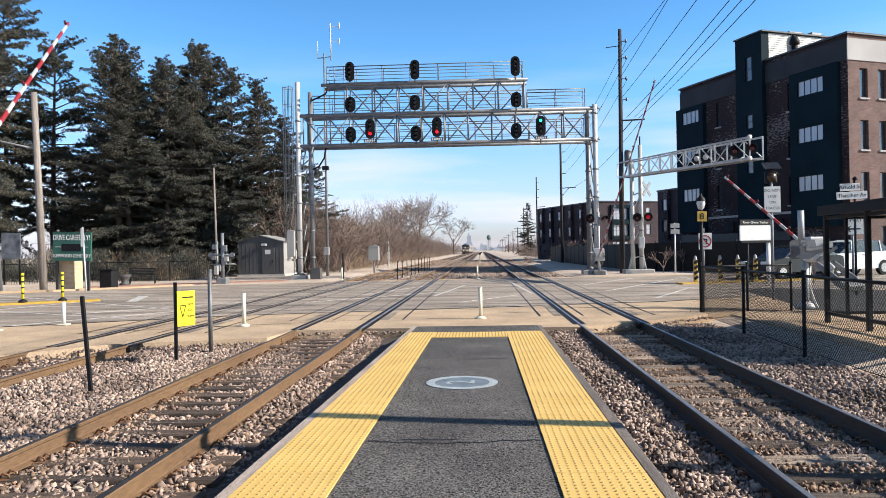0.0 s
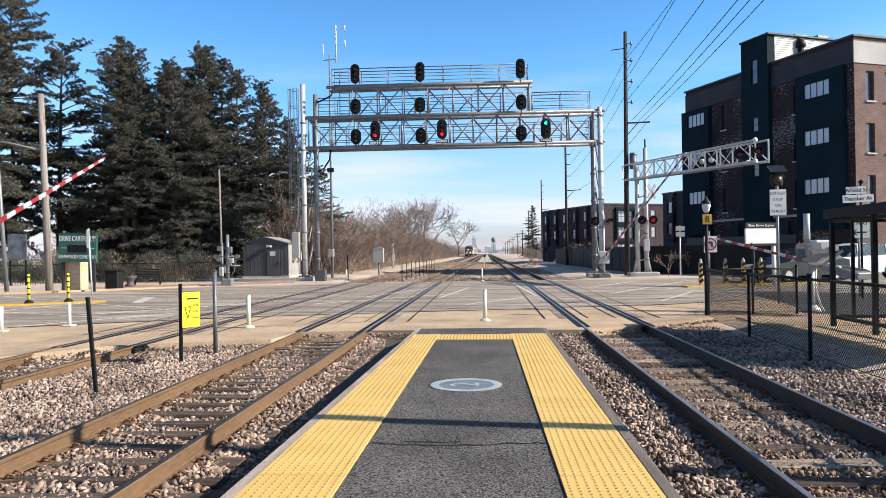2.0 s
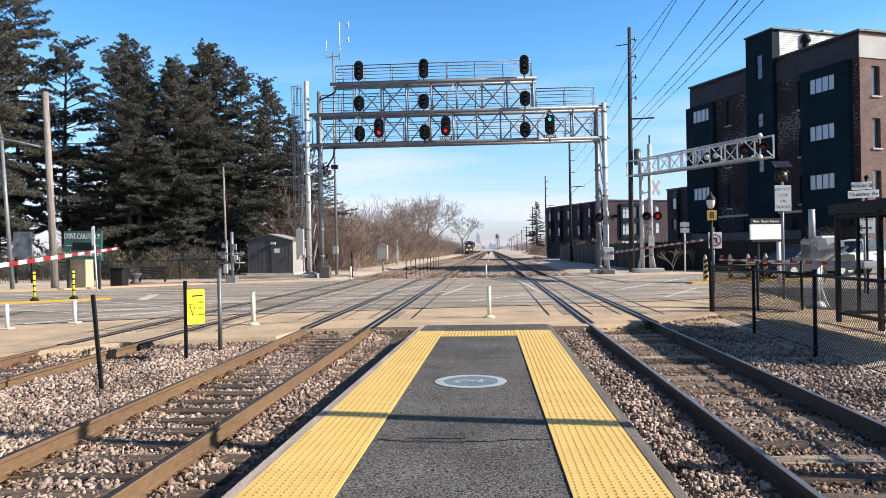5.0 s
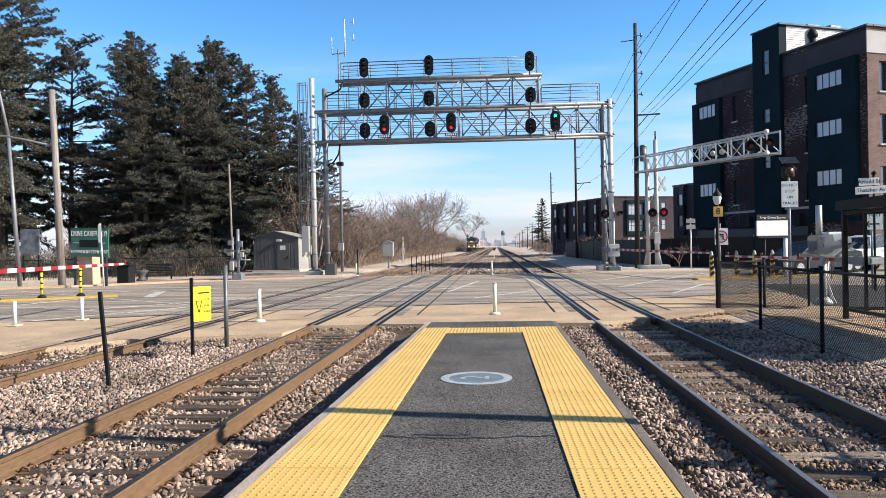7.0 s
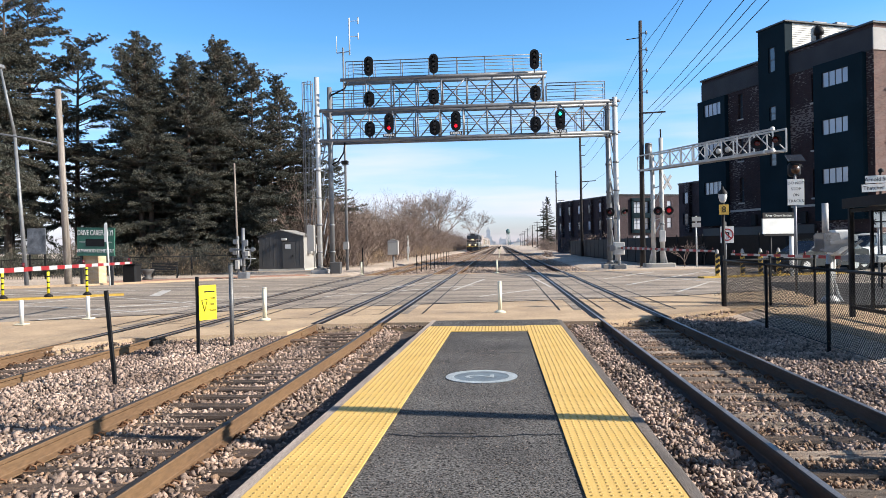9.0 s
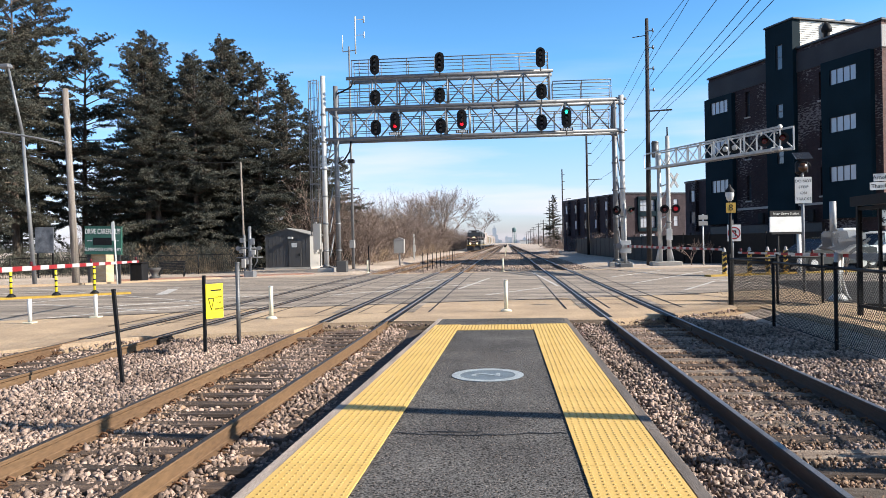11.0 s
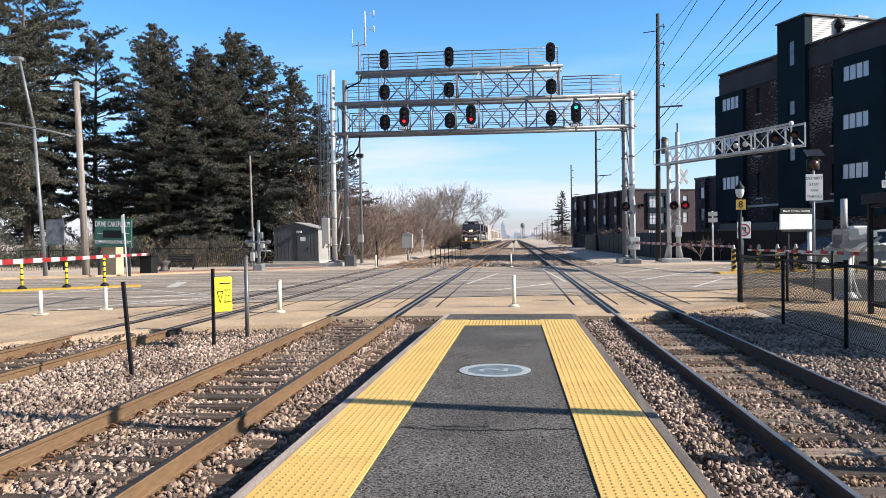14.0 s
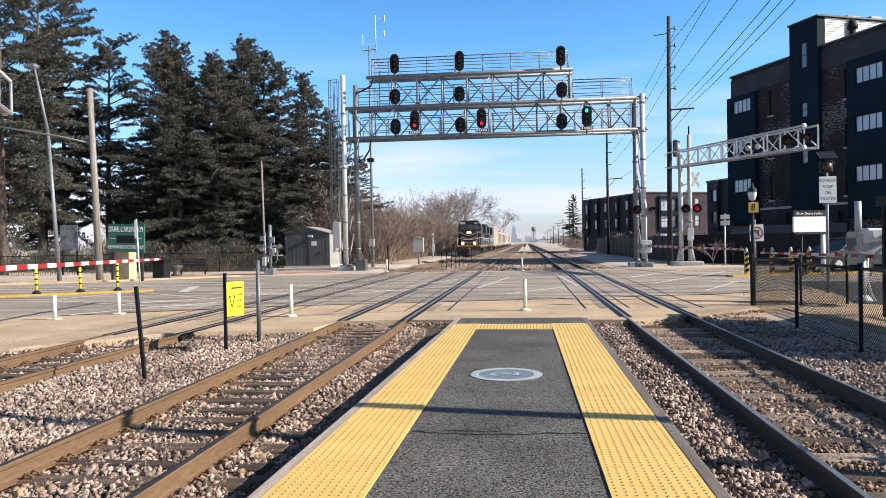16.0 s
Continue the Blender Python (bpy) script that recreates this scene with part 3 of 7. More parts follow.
def build_tracks():
    rnd = random.Random(3)
    tie_meshes = []
    for k in range(6):
        sh = Shape().box(-1.28 + rnd.uniform(-.05, .05), 1.28 + rnd.uniform(-.05, .05), -0.115, 0.115, -0.33, 0.0, bevel=0.02)
        sh.v = [(x, y + rnd.uniform(-.008, .008), z + rnd.uniform(-.012, .006)) for x, y, z in sh.v]
        tie_meshes.append((sh.mesh("tie", TIE), sh.mesh("tie", TIE_GREY)))
    for name, cx, label in TRACKS:
        tr = thing(name, pose(cx, 0, 0), label, "railway track", "tracks of the line", "structure")
        for sx in (-0.7525, 0.7525):
            # right-hand rails carry their shade in the colour, the others are plain rust
            r = part("rail", Shape().prism([(x + sx, z) for x, z in RAIL_OUT], -40, 900), RAIL_SHADED if cx > 0 else RAIL, tr, "rusted steel rail")
            head = [(sx - 0.026, -0.001), (sx + 0.026, -0.001), (sx + 0.026, 0.0025), (sx - 0.026, 0.0025)]
            turn = along(ROAD_NEAR, cx)
            # left tracks: head darker up to the road, brighter beyond it
            part("running_surface", Shape().prism(head, -40, turn), RAIL_TOP if cx > 0 else RAIL_TOP_DARK, r, "polished rail head" if cx > 0 else "dark rail head")
            part("running_surface", Shape().prism(head, turn, 900), RAIL_TOP, r, "polished rail head")
            for y in [3.5 + 11.9 * i for i in range(2)]:
                part("joint_bar", Shape().box(sx - 0.03, sx + 0.03, y, y + 0.7, -0.13, -0.055, bevel=0.008), RAIL_SHADED if cx > 0 else RAIL, r)
        far = Shape()
        clips = Shape()
        y = -39.0
        n = 0
        edge_near, edge_far = along(ROAD_NEAR, cx) - 0.25, along(ROAD_FAR, cx) + 0.25
        while y < 420:
            if not edge_near < y < edge_far:
                yy = y + rnd.uniform(-.03, .03)
                if y < 150:
                    t = new("tie", tie_meshes[n % 6][1 if cx > 0 and n % 5 in (0, 1, 3) else 0])
                    t.parent = tr
                    t.matrix_basis = pose(rnd.uniform(-.05, .05), yy, -0.160, 0, rnd.uniform(-.4, .4), rnd.uniform(-1.2, 1.2))
                else:
                    far.box(-1.28, 1.28, yy - .11, yy + .11, -.3, -.172)
                if -4 < y < 60:
                    for sx in (-0.7525, 0.7525):
                        clips.box(sx - .17, sx + .17, yy - .09, yy + .09, -.176, -.164)
                        for k in (-1, 1):
                            for j in (-.05, .05):
                                a = (sx + k * .075, yy + j, -.165)
                                clips.path([a, (sx + k * .11, yy + j, -.115), (sx + k * .15, yy + j + .02, -.13), (sx + k * .15, yy + j + .03, -.165)], .011, 5)
                n += 1
            y += 0.52
        part("far_ties", far, TIE, tr, "row of ties")["kind"] = "stuff"
        part("fastenings", clips, RUST, tr, "rusty tie plates and clips")["kind"] = "stuff"
        # dark flange strips where the road meets the rails
        for sx in (-0.7525, 0.7525):
            for k in (-1, 1):
                part("flange_strip", Shape().box(sx + k * .09 - .05, sx + k * .09 + .05, edge_near + .25, edge_far - .25, -.012, -.0045), BLACK, tr, "black rubber strip")
        # bed under the ties, its dark colour stands for shade between the stones
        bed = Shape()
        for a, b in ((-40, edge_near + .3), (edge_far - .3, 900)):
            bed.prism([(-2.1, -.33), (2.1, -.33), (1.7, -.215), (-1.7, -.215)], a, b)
        part("ballast_bed", bed, BALLAST, tr, "crushed stone bed, dark for the shaded gaps between stones")


def scatter_stones(name, count, x0, x1, y0, y1, z, size, material, label, seed, keep=None, heap=None, rise=.035):
    """Crushed stones as one loose mass."""
    rs = np.random.RandomState(seed)
    u = rs.rand(count)
    y = y0 + (y1 - y0) * u ** 1.35
    x = x0 + (x1 - x0) * rs.rand(count)
    if keep is not None:
        k = keep(x, y)
        x, y = x[k], y[k]
    n = len(x)
    r = size * (0.55 + 0.9 * rs.rand(n) ** 1.5)
    zz = z + (heap(x, y) if heap else 0) + (rs.rand(n) - .28) * rise
    base = np.array([(1, 0, 0), (-1, 0, 0), (0, 1, 0), (0, -1, 0), (0, 0, 1), (0, 0, -1)], float)
    v = (base[None] * (0.75 + 0.75 * rs.rand(n, 6, 1)) + 0.45 * rs.randn(n, 6, 3) * .6) * (0.6 + 0.7 * rs.rand(n, 1, 3))
    q = rs.randn(n, 4)
    q /= np.linalg.norm(q, axis=1)[:, None]
    w, a, b, c = q.T
    R = np.stack([1 - 2 * (b * b + c * c), 2 * (a * b - c * w), 2 * (a * c + b * w), 2 * (a * b + c * w), 1 - 2 * (a * a + c * c), 2 * (b * c - a * w),
                  2 * (a * c - b * w), 2 * (b * c + a * w), 1 - 2 * (a * a + b * b)], 1).reshape(n, 3, 3)
    v = np.einsum('nij,nkj->nki', R, v) * r[:, None, None] + np.stack([x, y, zz], 1)[:, None]
    faces = np.array([(0, 2, 4), (2, 1, 4), (1, 3, 4), (3, 0, 4), (2, 0, 5), (1, 2, 5), (3, 1, 5), (0, 3, 5)])
    f = (faces[None] + 6 * np.arange(n)[:, None, None]).reshape(-1, 3)
    me = bpy.data.meshes.new(name)
    me.vertices.add(n * 6)
    me.vertices.foreach_set("co", v.reshape(-1))
    me.loops.add(f.size)
    me.loops.foreach_set("vertex_index", f.reshape(-1).astype(np.int32))
    me.polygons.add(len(f))
    me.polygons.foreach_set("loop_start", np.arange(0, f.size, 3, dtype=np.int32))
    me.update(calc_edges=True)
    me.materials.append(material)
    return tagged(new(name, me), label, "ballast", kind="stuff")


def near_edge(x):
    xs, ys = zip(*ROAD_NEAR)
    return np.interp(x, xs, ys)


def shoulder(x, cx):
    """Stones lie low between the rails and bury the tie ends outside them."""
    d = np.abs(x - cx)
    return np.where(d < .75, -.012, np.where(d < 1.45, .042 * np.clip((1.6 - d) / .3, 0, 1), 0))


PALE_STONE = mat("pale_ballast_stone", (0.36, 0.275, 0.22), (0.27, 0.205, 0.165), 0.4, 40, 0.9, 0, 0.3, vary=0.4, island=True, grain=0.2)


def build_ballast():
    off = lambda x, y: (y < near_edge(x) - 0.02) & (np.abs(np.abs(x + 3.58) - .7525) > .1) & (np.abs(np.abs(x + 7.84) - .7525) > .1)
    heap = lambda x, y: 0.05 * np.exp(-((x + 5.75) / .9) ** 2) + .015 * np.sin(x * 3 + y) + shoulder(x, -3.58) + shoulder(x, -7.84) - .10 * np.clip((x + 2.65) / .5, 0, 1)
    scatter_stones("ballast", 86000, -10, -1.78, 3.6, 16.6, -.2, .0255, STONE, "loose pink and grey crushed stones between the rails", 1, off, heap)
    offr = lambda x, y: (y < near_edge(x) - 0.02) & (np.abs(np.abs(x - 3.03) - .7525) > .1)
    scatter_stones("ballast", 52000, 1.28, 6.4, 3.6, 19, -.205, .0255, STONE_DUST, "dusty brown crushed stones beside the platform", 2, offr, lambda x, y: .02 * np.sin(x * 2 + y) + shoulder(x, 3.03))
    rust = lambda x, y: (np.abs(np.abs(x + 3.58) - .7525) < .38) & off(x, y)
    scatter_stones("ballast", 12000, -5.2, -2.2, 3.6, 16.6, -.2, .028, STONE_RUST, "rust-stained crushed stones along the rails", 3, rust)
    crumb = lambda x, y: (np.abs(y - near_edge(x) + .13) < .17) & (np.abs(np.abs(x + 3.58) - .7525) > .1) & (np.abs(np.abs(x - 3.03) - .7525) > .1) & ((x < -1.7) | (x > 1.2))
    scatter_stones("ballast", 24000, -9.6, 6.4, 12, 20, -.1, .024, STONE, "loose stones crumbling over the apron edge", 6, crumb)
    dirty = lambda x, y: (np.abs(x - 3.03) < 1.25) & offr(x, y)
    scatter_stones("ballast", 26000, 1.6, 4.5, 3.6, 17.6, -.2, .019, STONE_RUST, "brown fouled stones between the dark rails", 5, dirty)
    far = lambda x, y: (np.abs(np.abs(x + 3.58) - .7525) > .1) & (np.abs(np.abs(x - 3.03) - .7525) > .1)
    grit = scatter_stones("grit", 9000, -1.0, .44, 4.2, 11, .1845, .0026, PALE_STONE, "pale grit showing in the worn platform asphalt", 7, None, None, .001)
    tagged(grit, category="grit")
    scatter_stones("ballast", 26000, -10, 6, 45.2, 150, -.19, .048, PALE_STONE, "pale crushed stones beyond the crossing", 4, far)


def build_platform():
    pl = thing("platform", pose(0, 0, 0), "low asphalt station platform with yellow tactile edges", "platform", kind="structure")
    xl = lambda y: -1.76 + (y - 4.62) * 0.0272
    inner = lambda y: -1.028 + (y - 4.62) * 0.0105
    sh = Shape()
    n = 24
    ys = [-40 + (15.3 + 40) * i / n for i in range(n + 1)]
    for i in range(n):
        a, b = ys[i], ys[i + 1]
        la, lb = xl(a) + 0.08, xl(b) + 0.08
        sh.add([(la, a, .185), (1.14, a, .185), (1.14, b, .185), (lb, b, .185)], [(0, 1, 2, 3)])
    sh.add([(xl(-40), -40, -.3), (xl(15.3) + .05, 15.3, -.3), (xl(15.3) + .05, 15.3, .185), (xl(-40), -40, .185)], [(0, 1, 2, 3)])
    sh.add([(1.14, -40, -.3), (1.14, 15.3, -.3), (1.14, 15.3, .185), (1.14, -40, .185)], [(3, 2, 1, 0)])
    sh.add([(xl(15.3) + .05, 15.3, -.3), (1.14, 15.3, -.3), (1.14, 15.3, .185), (xl(15.3) + .05, 15.3, .185)], [(0, 1, 2, 3)])
    part("deck", sh, PLATFORM_ASPHALT, pl, "dark asphalt deck with fine cracks")
    ramp = Shape()
    ramp.add([(-1.44, 15.31, .17), (1.13, 15.31, .17), (1.06, 16.7, -.01), (-1.55, 16.85, -.01), (-1.44, 15.31, -.3), (1.13, 15.31, -.3), (1.06, 16.7, -.3), (-1.55, 16.85, -.3)],
             [(0, 1, 2, 3), (0, 3, 7, 4), (1, 5, 6, 2), (3, 2, 6, 7)])
    # tactile panels with raised domes
    def tactile(lo, hi, y0, y1):
        """A panel between the lines lo(y) and hi(y)."""
        q = [(lo(y0), y0), (hi(y0), y0), (hi(y1), y1), (lo(y1), y1)]
        sh = Shape().add([(x, y, z) for z in (0, .012) for x, y in q], [(4, 5, 6, 7), (0, 1, 5, 4), (1, 2, 6, 5), (2, 3, 7, 6), (3, 0, 4, 7)])
        k = 6
        for j in range(int((y1 - y0) / .061)):
            y = y0 + (j + .5) * .061
            x = hi(y) - .035
            while x > lo(y) + .03:
                vs = [(x + r * math.cos(a * math.tau / k), y + r * math.sin(a * math.tau / k), z) for r, z in ((.013, .012), (.0065, .0185)) for a in range(k)]
                sh.add(vs, [*[(a, (a + 1) % k, k + (a + 1) % k, k + a) for a in range(k)], tuple(range(k, 2 * k))])
                x -= .061
        t = part("tactile_panel", sh, TACTILE, pl)
        # dome faces take the darker yellow, dirt and shade together
        t.data.materials.append(DOME)
        t.data.polygons.foreach_set("material_index", [0] * 5 + [1] * (len(sh.f) - 5))
        t.matrix_basis = pose(0, 0, .186)
    rows = [14.12, 12.63, 10.16, 7.69, 5.15, 2.7, .2, -2.3, -4.8, -7.3, -9.8]
    for y1, y0 in zip(rows, rows[1:]):
        tactile(lambda y: xl(y) + .09, inner, y0 + .006, y1)
        tactile(lambda y: .499 - (y - 4.3) * .0045, lambda y: 1.12, y0 + .006, y1)
    tactile(lambda y: inner(y) + .006, lambda y: .452, 13.25, 14.05)
    a, b = -40.0, 15.3
    for name, mt, f, w, lab in (("edge_board", EDGE, lambda y: xl(y), .085, "grey weathered edge board"),):
        sh = Shape()
        sh.add([(f(a), a, -.1), (f(a) + w, a, -.1), (f(b) + w, b, -.1), (f(b), b, -.1), (f(a), a, .195), (f(a) + w, a, .195), (f(b) + w, b, .195), (f(b), b, .195)],
               [(0, 3, 2, 1), (4, 5, 6, 7), (0, 1, 5, 4), (1, 2, 6, 5), (2, 3, 7, 6), (3, 0, 4, 7)])
        part(name, sh, mt, pl, lab)
    rnd = random.Random(5)
    y = -40.0
    while y < 15.3:
        part("edge_board", Shape().box(1.125, 1.235 + rnd.uniform(-.008, .008), y, min(15.3, y + 2.42), -.12, .185 + rnd.uniform(-.008, .006), bevel=.012), EDGE_DARK, pl, "dark weathered timber edge")
        y += 2.43
    # painted disc with its number
    disc = Shape().lathe([(0.0, 0), (.43, 0), (.43, .003), (.0, .003)], n=48, smooth=False)
    paint = mat("disc_paint", (0.15, 0.19, 0.22), (0.11, 0.14, 0.165), 4, 60, .7, 0, .2, grain=.25)
    white = mat("disc_ring_paint", (0.36, 0.40, 0.42), (0.26, 0.29, 0.31), 6, 60, .7, 0, .2, grain=.25)
    d = part("painted_disc", disc, paint, pl, "faded blue-grey painted disc")
    d.matrix_basis = pose(-.26, 8.73, .187)
    ring = Shape().lathe([(.33, .0035), (.43, .0035), (.43, .006), (.33, .006), (.33, .0035)], n=48, smooth=False)
    part("disc_ring", ring, white, d, "worn pale ring")
    num = lettering("platform_number", "2", .5, white, d, Matrix.Identity(4), "pale number two", .001)
    num.data.transform(pose(0, 0, .006, -90) @ pose(0, 0, 0))
    num.data.transform(pose(0, 0, 0, 0, 0, 90))
    rnd = random.Random(8)
    for y, a, b in ((6.02, -.98, .48), (6.12, -.72, -.2), (10.6, -.3, .4)):
        sh = Shape()
        pts = []
        x = a
        while x < b:
            pts.append((x, y + rnd.uniform(-.02, .02) + .04 * math.sin(x * 4)))
            x += .06
        for p, q in zip(pts, pts[1:]):
            w0, w1 = (.016 + .014 * math.sin(9 * v[0]) ** 2 for v in (p, q))
            sh.add([(*p, .1885), (*q, .1885), (q[0], q[1] + w1, .1885), (p[0], p[1] + w0, .1885)], [(0, 1, 2, 3)])
        part("crack", sh, BLACK, pl, "dark crack in the asphalt")
    solid("ramp", ramp, CONCRETE, "short concrete ramp from platform to crossing", "ramp", kind="structure")


slab("pavement", [(6.5, -8), (28, -8), (28, 29.2), (6.5, 19.5)], -.2, -.018, CONCRETE, "worn beige concrete pavement behind the chain-link fence", "pavement")
build_ground()
build_road()
slab("side_street", SIDE_STREET, -.03, -.005, NEW_ASPHALT, "newer dark asphalt of the side street mouth", "road")
build_tracks()
build_platform()
build_ballast()

# ---- signal bridge ----
def capsule(w, h, n=8):
    r = w / 2
    top = [(r * math.cos(math.pi * i / n), h / 2 - r + r * math.sin(math.pi * i / n)) for i in range(n + 1)]
    return top + [(-x, -z) for x, z in top]


def build_gantry():
    Y0, Y1 = 50.0, 51.3
    g = thing("signal_bridge", pose(0, 0, 0), "galvanised steel signal bridge spanning three tracks", "signal bridge")
    t = lambda name, a, b, r, n=8, mt=GALV, label="": part(name, Shape().tube(a, b, r, n=n), mt, g, label)
    for x, y, top in ((-12.58, Y0, 13.65), (-12.0, Y1, 13.2), (7.85, Y0, 11.55), (7.55, Y1, 11.3)):
        # front columns take the sunlit colour, rear ones the plain steel
        c = part("column", Shape().tube((x, y, .35), (x, y, top), .17, n=14), SUNLIT_STEEL if y == Y0 else GALV, g, "round galvanised column")
        part("base_plate", Shape().box(x - .38, x + .38, y - .38, y + .38, .26, .35, bevel=.02).tube((x, y, .35), (x, y, .5), .26, .2, 12), GALV_DARK, c)
        part("footing", Shape().box(x - .55, x + .55, y - .5, y + .5, -.2, .26, bevel=.04), HUT_LIGHT, g, "concrete footing")
        for i in range(6):
            part("clamp", Shape().tube((x, y, 1.4 + i * 1.9), (x, y, 1.52 + i * 1.9), .215, n=12), GALV, c)
    for x in (-12.3, 7.7):
        for i in range(5):
            z = 1.0 + i * 1.7
            t("column_brace", (x, Y0, z), (x, Y1, z + 1.6), .05, 6)
    for y in (Y0, Y1):
        t("lower_chord", (-12.6, y, 9.2), (7.9, y, 9.2), .125, 12)
        t("upper_chord", (-12.4, y, 11.3), (7.9, y, 11.3), .125, 12)
        t("top_chord", (-10.9, y, 13.4), (3.35, y, 13.4), .115, 12)
    n = 12
    # rear truss uses a darker steel than the front one
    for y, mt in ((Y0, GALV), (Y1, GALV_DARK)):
        for i in range(n + 1):
            x = -12.2 + 19.6 * i / n
            t("upright", (x, y, 9.3), (x, y, 11.2), .055, 6, mt)
            if i < n:
                x2 = -12.2 + 19.6 * (i + 1) / n
                a, b = ((x, 9.3), (x2, 11.2)) if (i % 2) == (y == Y0) else ((x, 11.2), (x2, 9.3))
                t("diagonal", (a[0], y, a[1]), (b[0], y, b[1]), .05, 6, mt)
        m = 7
        for i in range(m + 1):
            x = -9.1 + 12.2 * i / m
            t("upright", (x, y, 11.4), (x, y, 13.3), .055, 6, mt)
            if i < m:
                x2 = -9.1 + 12.2 * (i + 1) / m
                a, b = ((x, 11.4), (x2, 13.3)) if (i % 2) == (y == Y0) else ((x, 13.3), (x2, 11.4))
                t("diagonal", (a[0], y, a[1]), (b[0], y, b[1]), .05, 6, mt)
    for z, x0, x1 in ((9.38, -12, 7.6), (11.48, -12.2, 7.6), (13.56, -10.8, 3.3)):
        sh = Shape()
        for k in range(int((x1 - x0) / .25)):
            sh.box(x0 + k * .25, x0 + k * .25 + .05, Y1 + .05, Y1 + .95, z, z + .03)
        sh.box(x0, x1, Y1 + .02, Y1 + .06, z - .03, z + .05).box(x0, x1, Y1 + .93, Y1 + .97, z - .03, z + .05)
        part("walkway", sh, GALV_DARK, g, "steel grating walkway")
    # hand rails along the three walkways
    for z, x0, x1 in ((9.4, -11.7, 7.3), (11.5, -12.0, -9.2), (11.5, -9.0, 3.2), (11.5, 3.4, 7.4), (13.55, -10.8, 3.1)):
        for y in (Y1 + .05, Y1 + .95):
            for h in (.5, 1.0, 1.45):
                t("handrail", (x0, y, z + h), (x1, y, z + h), .022 if h < 1.1 else .034, 6, GALV_DARK)
            k = max(2, round((x1 - x0) / 1.9))
            for i in range(k + 1):
                x = x0 + (x1 - x0) * i / k
                t("rail_post", (x, y, z - .1), (x, y, z + 1.45), .028, 6, GALV_DARK)
    # caged ladder at the left end
    for y in (Y0 + .35, Y0 + .8):
        t("ladder_stile", (-13.1, y, .4), (-13.1, y, 13.5), .035, 6)
    for i in range(40):
        t("rung", (-13.1, Y0 + .35, .7 + i * .32), (-13.1, Y0 + .8, .7 + i * .32), .016, 5)
    for i in range(10):
        z = 2.6 + i * 1.2
        sh = Shape().path([(-13.1 - .68 * math.sin(a), Y0 + .57 - .42 * math.cos(a), z) for a in [math.pi * k / 8 for k in range(9)]], .025, 5)
        part("cage_hoop", sh, GALV, g)
    for k in range(7):
        a = math.pi * (k + .5) / 7
        t("cage_strap", (-13.1 - .68 * math.sin(a), Y0 + .57 - .42 * math.cos(a), 2.6), (-13.1 - .68 * math.sin(a), Y0 + .57 - .42 * math.cos(a), 13.5), .022, 5)
    for x in (-10.3, -9.6):
        t("ladder_stile", (x, Y1 + .3, 11.5), (x, Y1 + .3, 15.1), .035, 6)
    for i in range(11):
        t("rung", (-10.3, Y1 + .3, 11.8 + i * .3), (-9.6, Y1 + .3, 11.8 + i * .3), .016, 5)
    part("cable", Shape().path([(-12.0, Y1, 12.6), (-11.4, Y1 - .3, 12.75), (-10.8, Y1 - .4, 13.0), (-10.55, Y1 - .3, 13.6)], .06, 6), BLACK, g, "thick black cable")
    part("cable", Shape().path([(-12.1, Y1, 7.6), (-11.4, Y1 - .2, 7.9), (-11.0, Y1 - .2, 8.5), (-10.9, Y1 - .2, 9.2)], .06, 6), BLACK, g, "thick black cable")
    part("cable", Shape().path([(-12.2, Y0 - .2, 7.9), (-11.7, Y0 - .2, 8.3), (-11.5, Y0 - .2, 9.1)], .05, 6), GALV, g)
    for z in (11.3, 9.2):
        part("end_flange", Shape().tube((7.9, Y0, z), (8.2, Y0, z), .09, n=8), GALV, g)
    part("cabinet", Shape().box(-13.35, -12.85, Y0 - .55, Y0 - .2, 1.55, 3.35, bevel=.02), HUT_LIGHT, g, "grey equipment cabinet")
    return g


def signal_head(x, z, h, w, lit, label, plate=True, ydir=49.45):
    """An oval backing board with hooded lenses; lit is None or (index, material)."""
    s = thing("railway_signal", pose(x, ydir, z), label, "signal", "signals on the bridge")
    part("backboard", Shape().prism(capsule(w, h), 0, .06), BLACK, s, "matt black oval backboard")
    part("housing", Shape().box(-w * .3, w * .3, .06, .3, -h * .36, h * .36, bevel=.03), BLACK_SHINE, s)
    n = 3
    for i in range(n):
        zz = (1 - i) * h * .25
        lens = lit[1] if lit and lit[0] == i else LENS_DARK
        part("lens", Shape().lathe([(0, 0), (.07, .01), (.1, .03), (.1, .05), (0, .05)][::-1], pose(0, -.02, zz, 90), 16), lens, s)
        hood = Shape()
        for k in range(12):
            a0, a1 = math.pi * (-.15 + 1.3 * k / 12), math.pi * (-.15 + 1.3 * (k + 1) / 12)
            hood.add([(.13 * math.cos(a), y, zz + .13 * math.sin(a)) for a in (a0, a1) for y in (0, -.3 + .1 * (1 - math.sin(max(0, min(math.pi, a)))))], [(0, 1, 3, 2)], True)
        part("hood", hood, BLACK_SHINE, s, "black lens hood")
    part("bracket", Shape().tube((0, .15, -h / 2 - .5 if plate else -h / 2 - .2), (0, .15, -h * .3), .05), GALV_DARK, s)
    part("arm", Shape().bar((0, .15, -h * .2), (0, .55, -h * .2), .08, .08), GALV_DARK, s)
    if plate:
        p = part("number_plate", Shape().box(-.42, .42, -.02, .02, -h / 2 - .24, -h / 2 - .02, bevel=.005), BLACK, s)
        for k in range(5):
            part("plate_mark", Shape().box(-.36 + k * .15, -.25 + k * .15, -.026, -.02, -h / 2 - .2, -h / 2 - .06), WHITE, p)
    return s


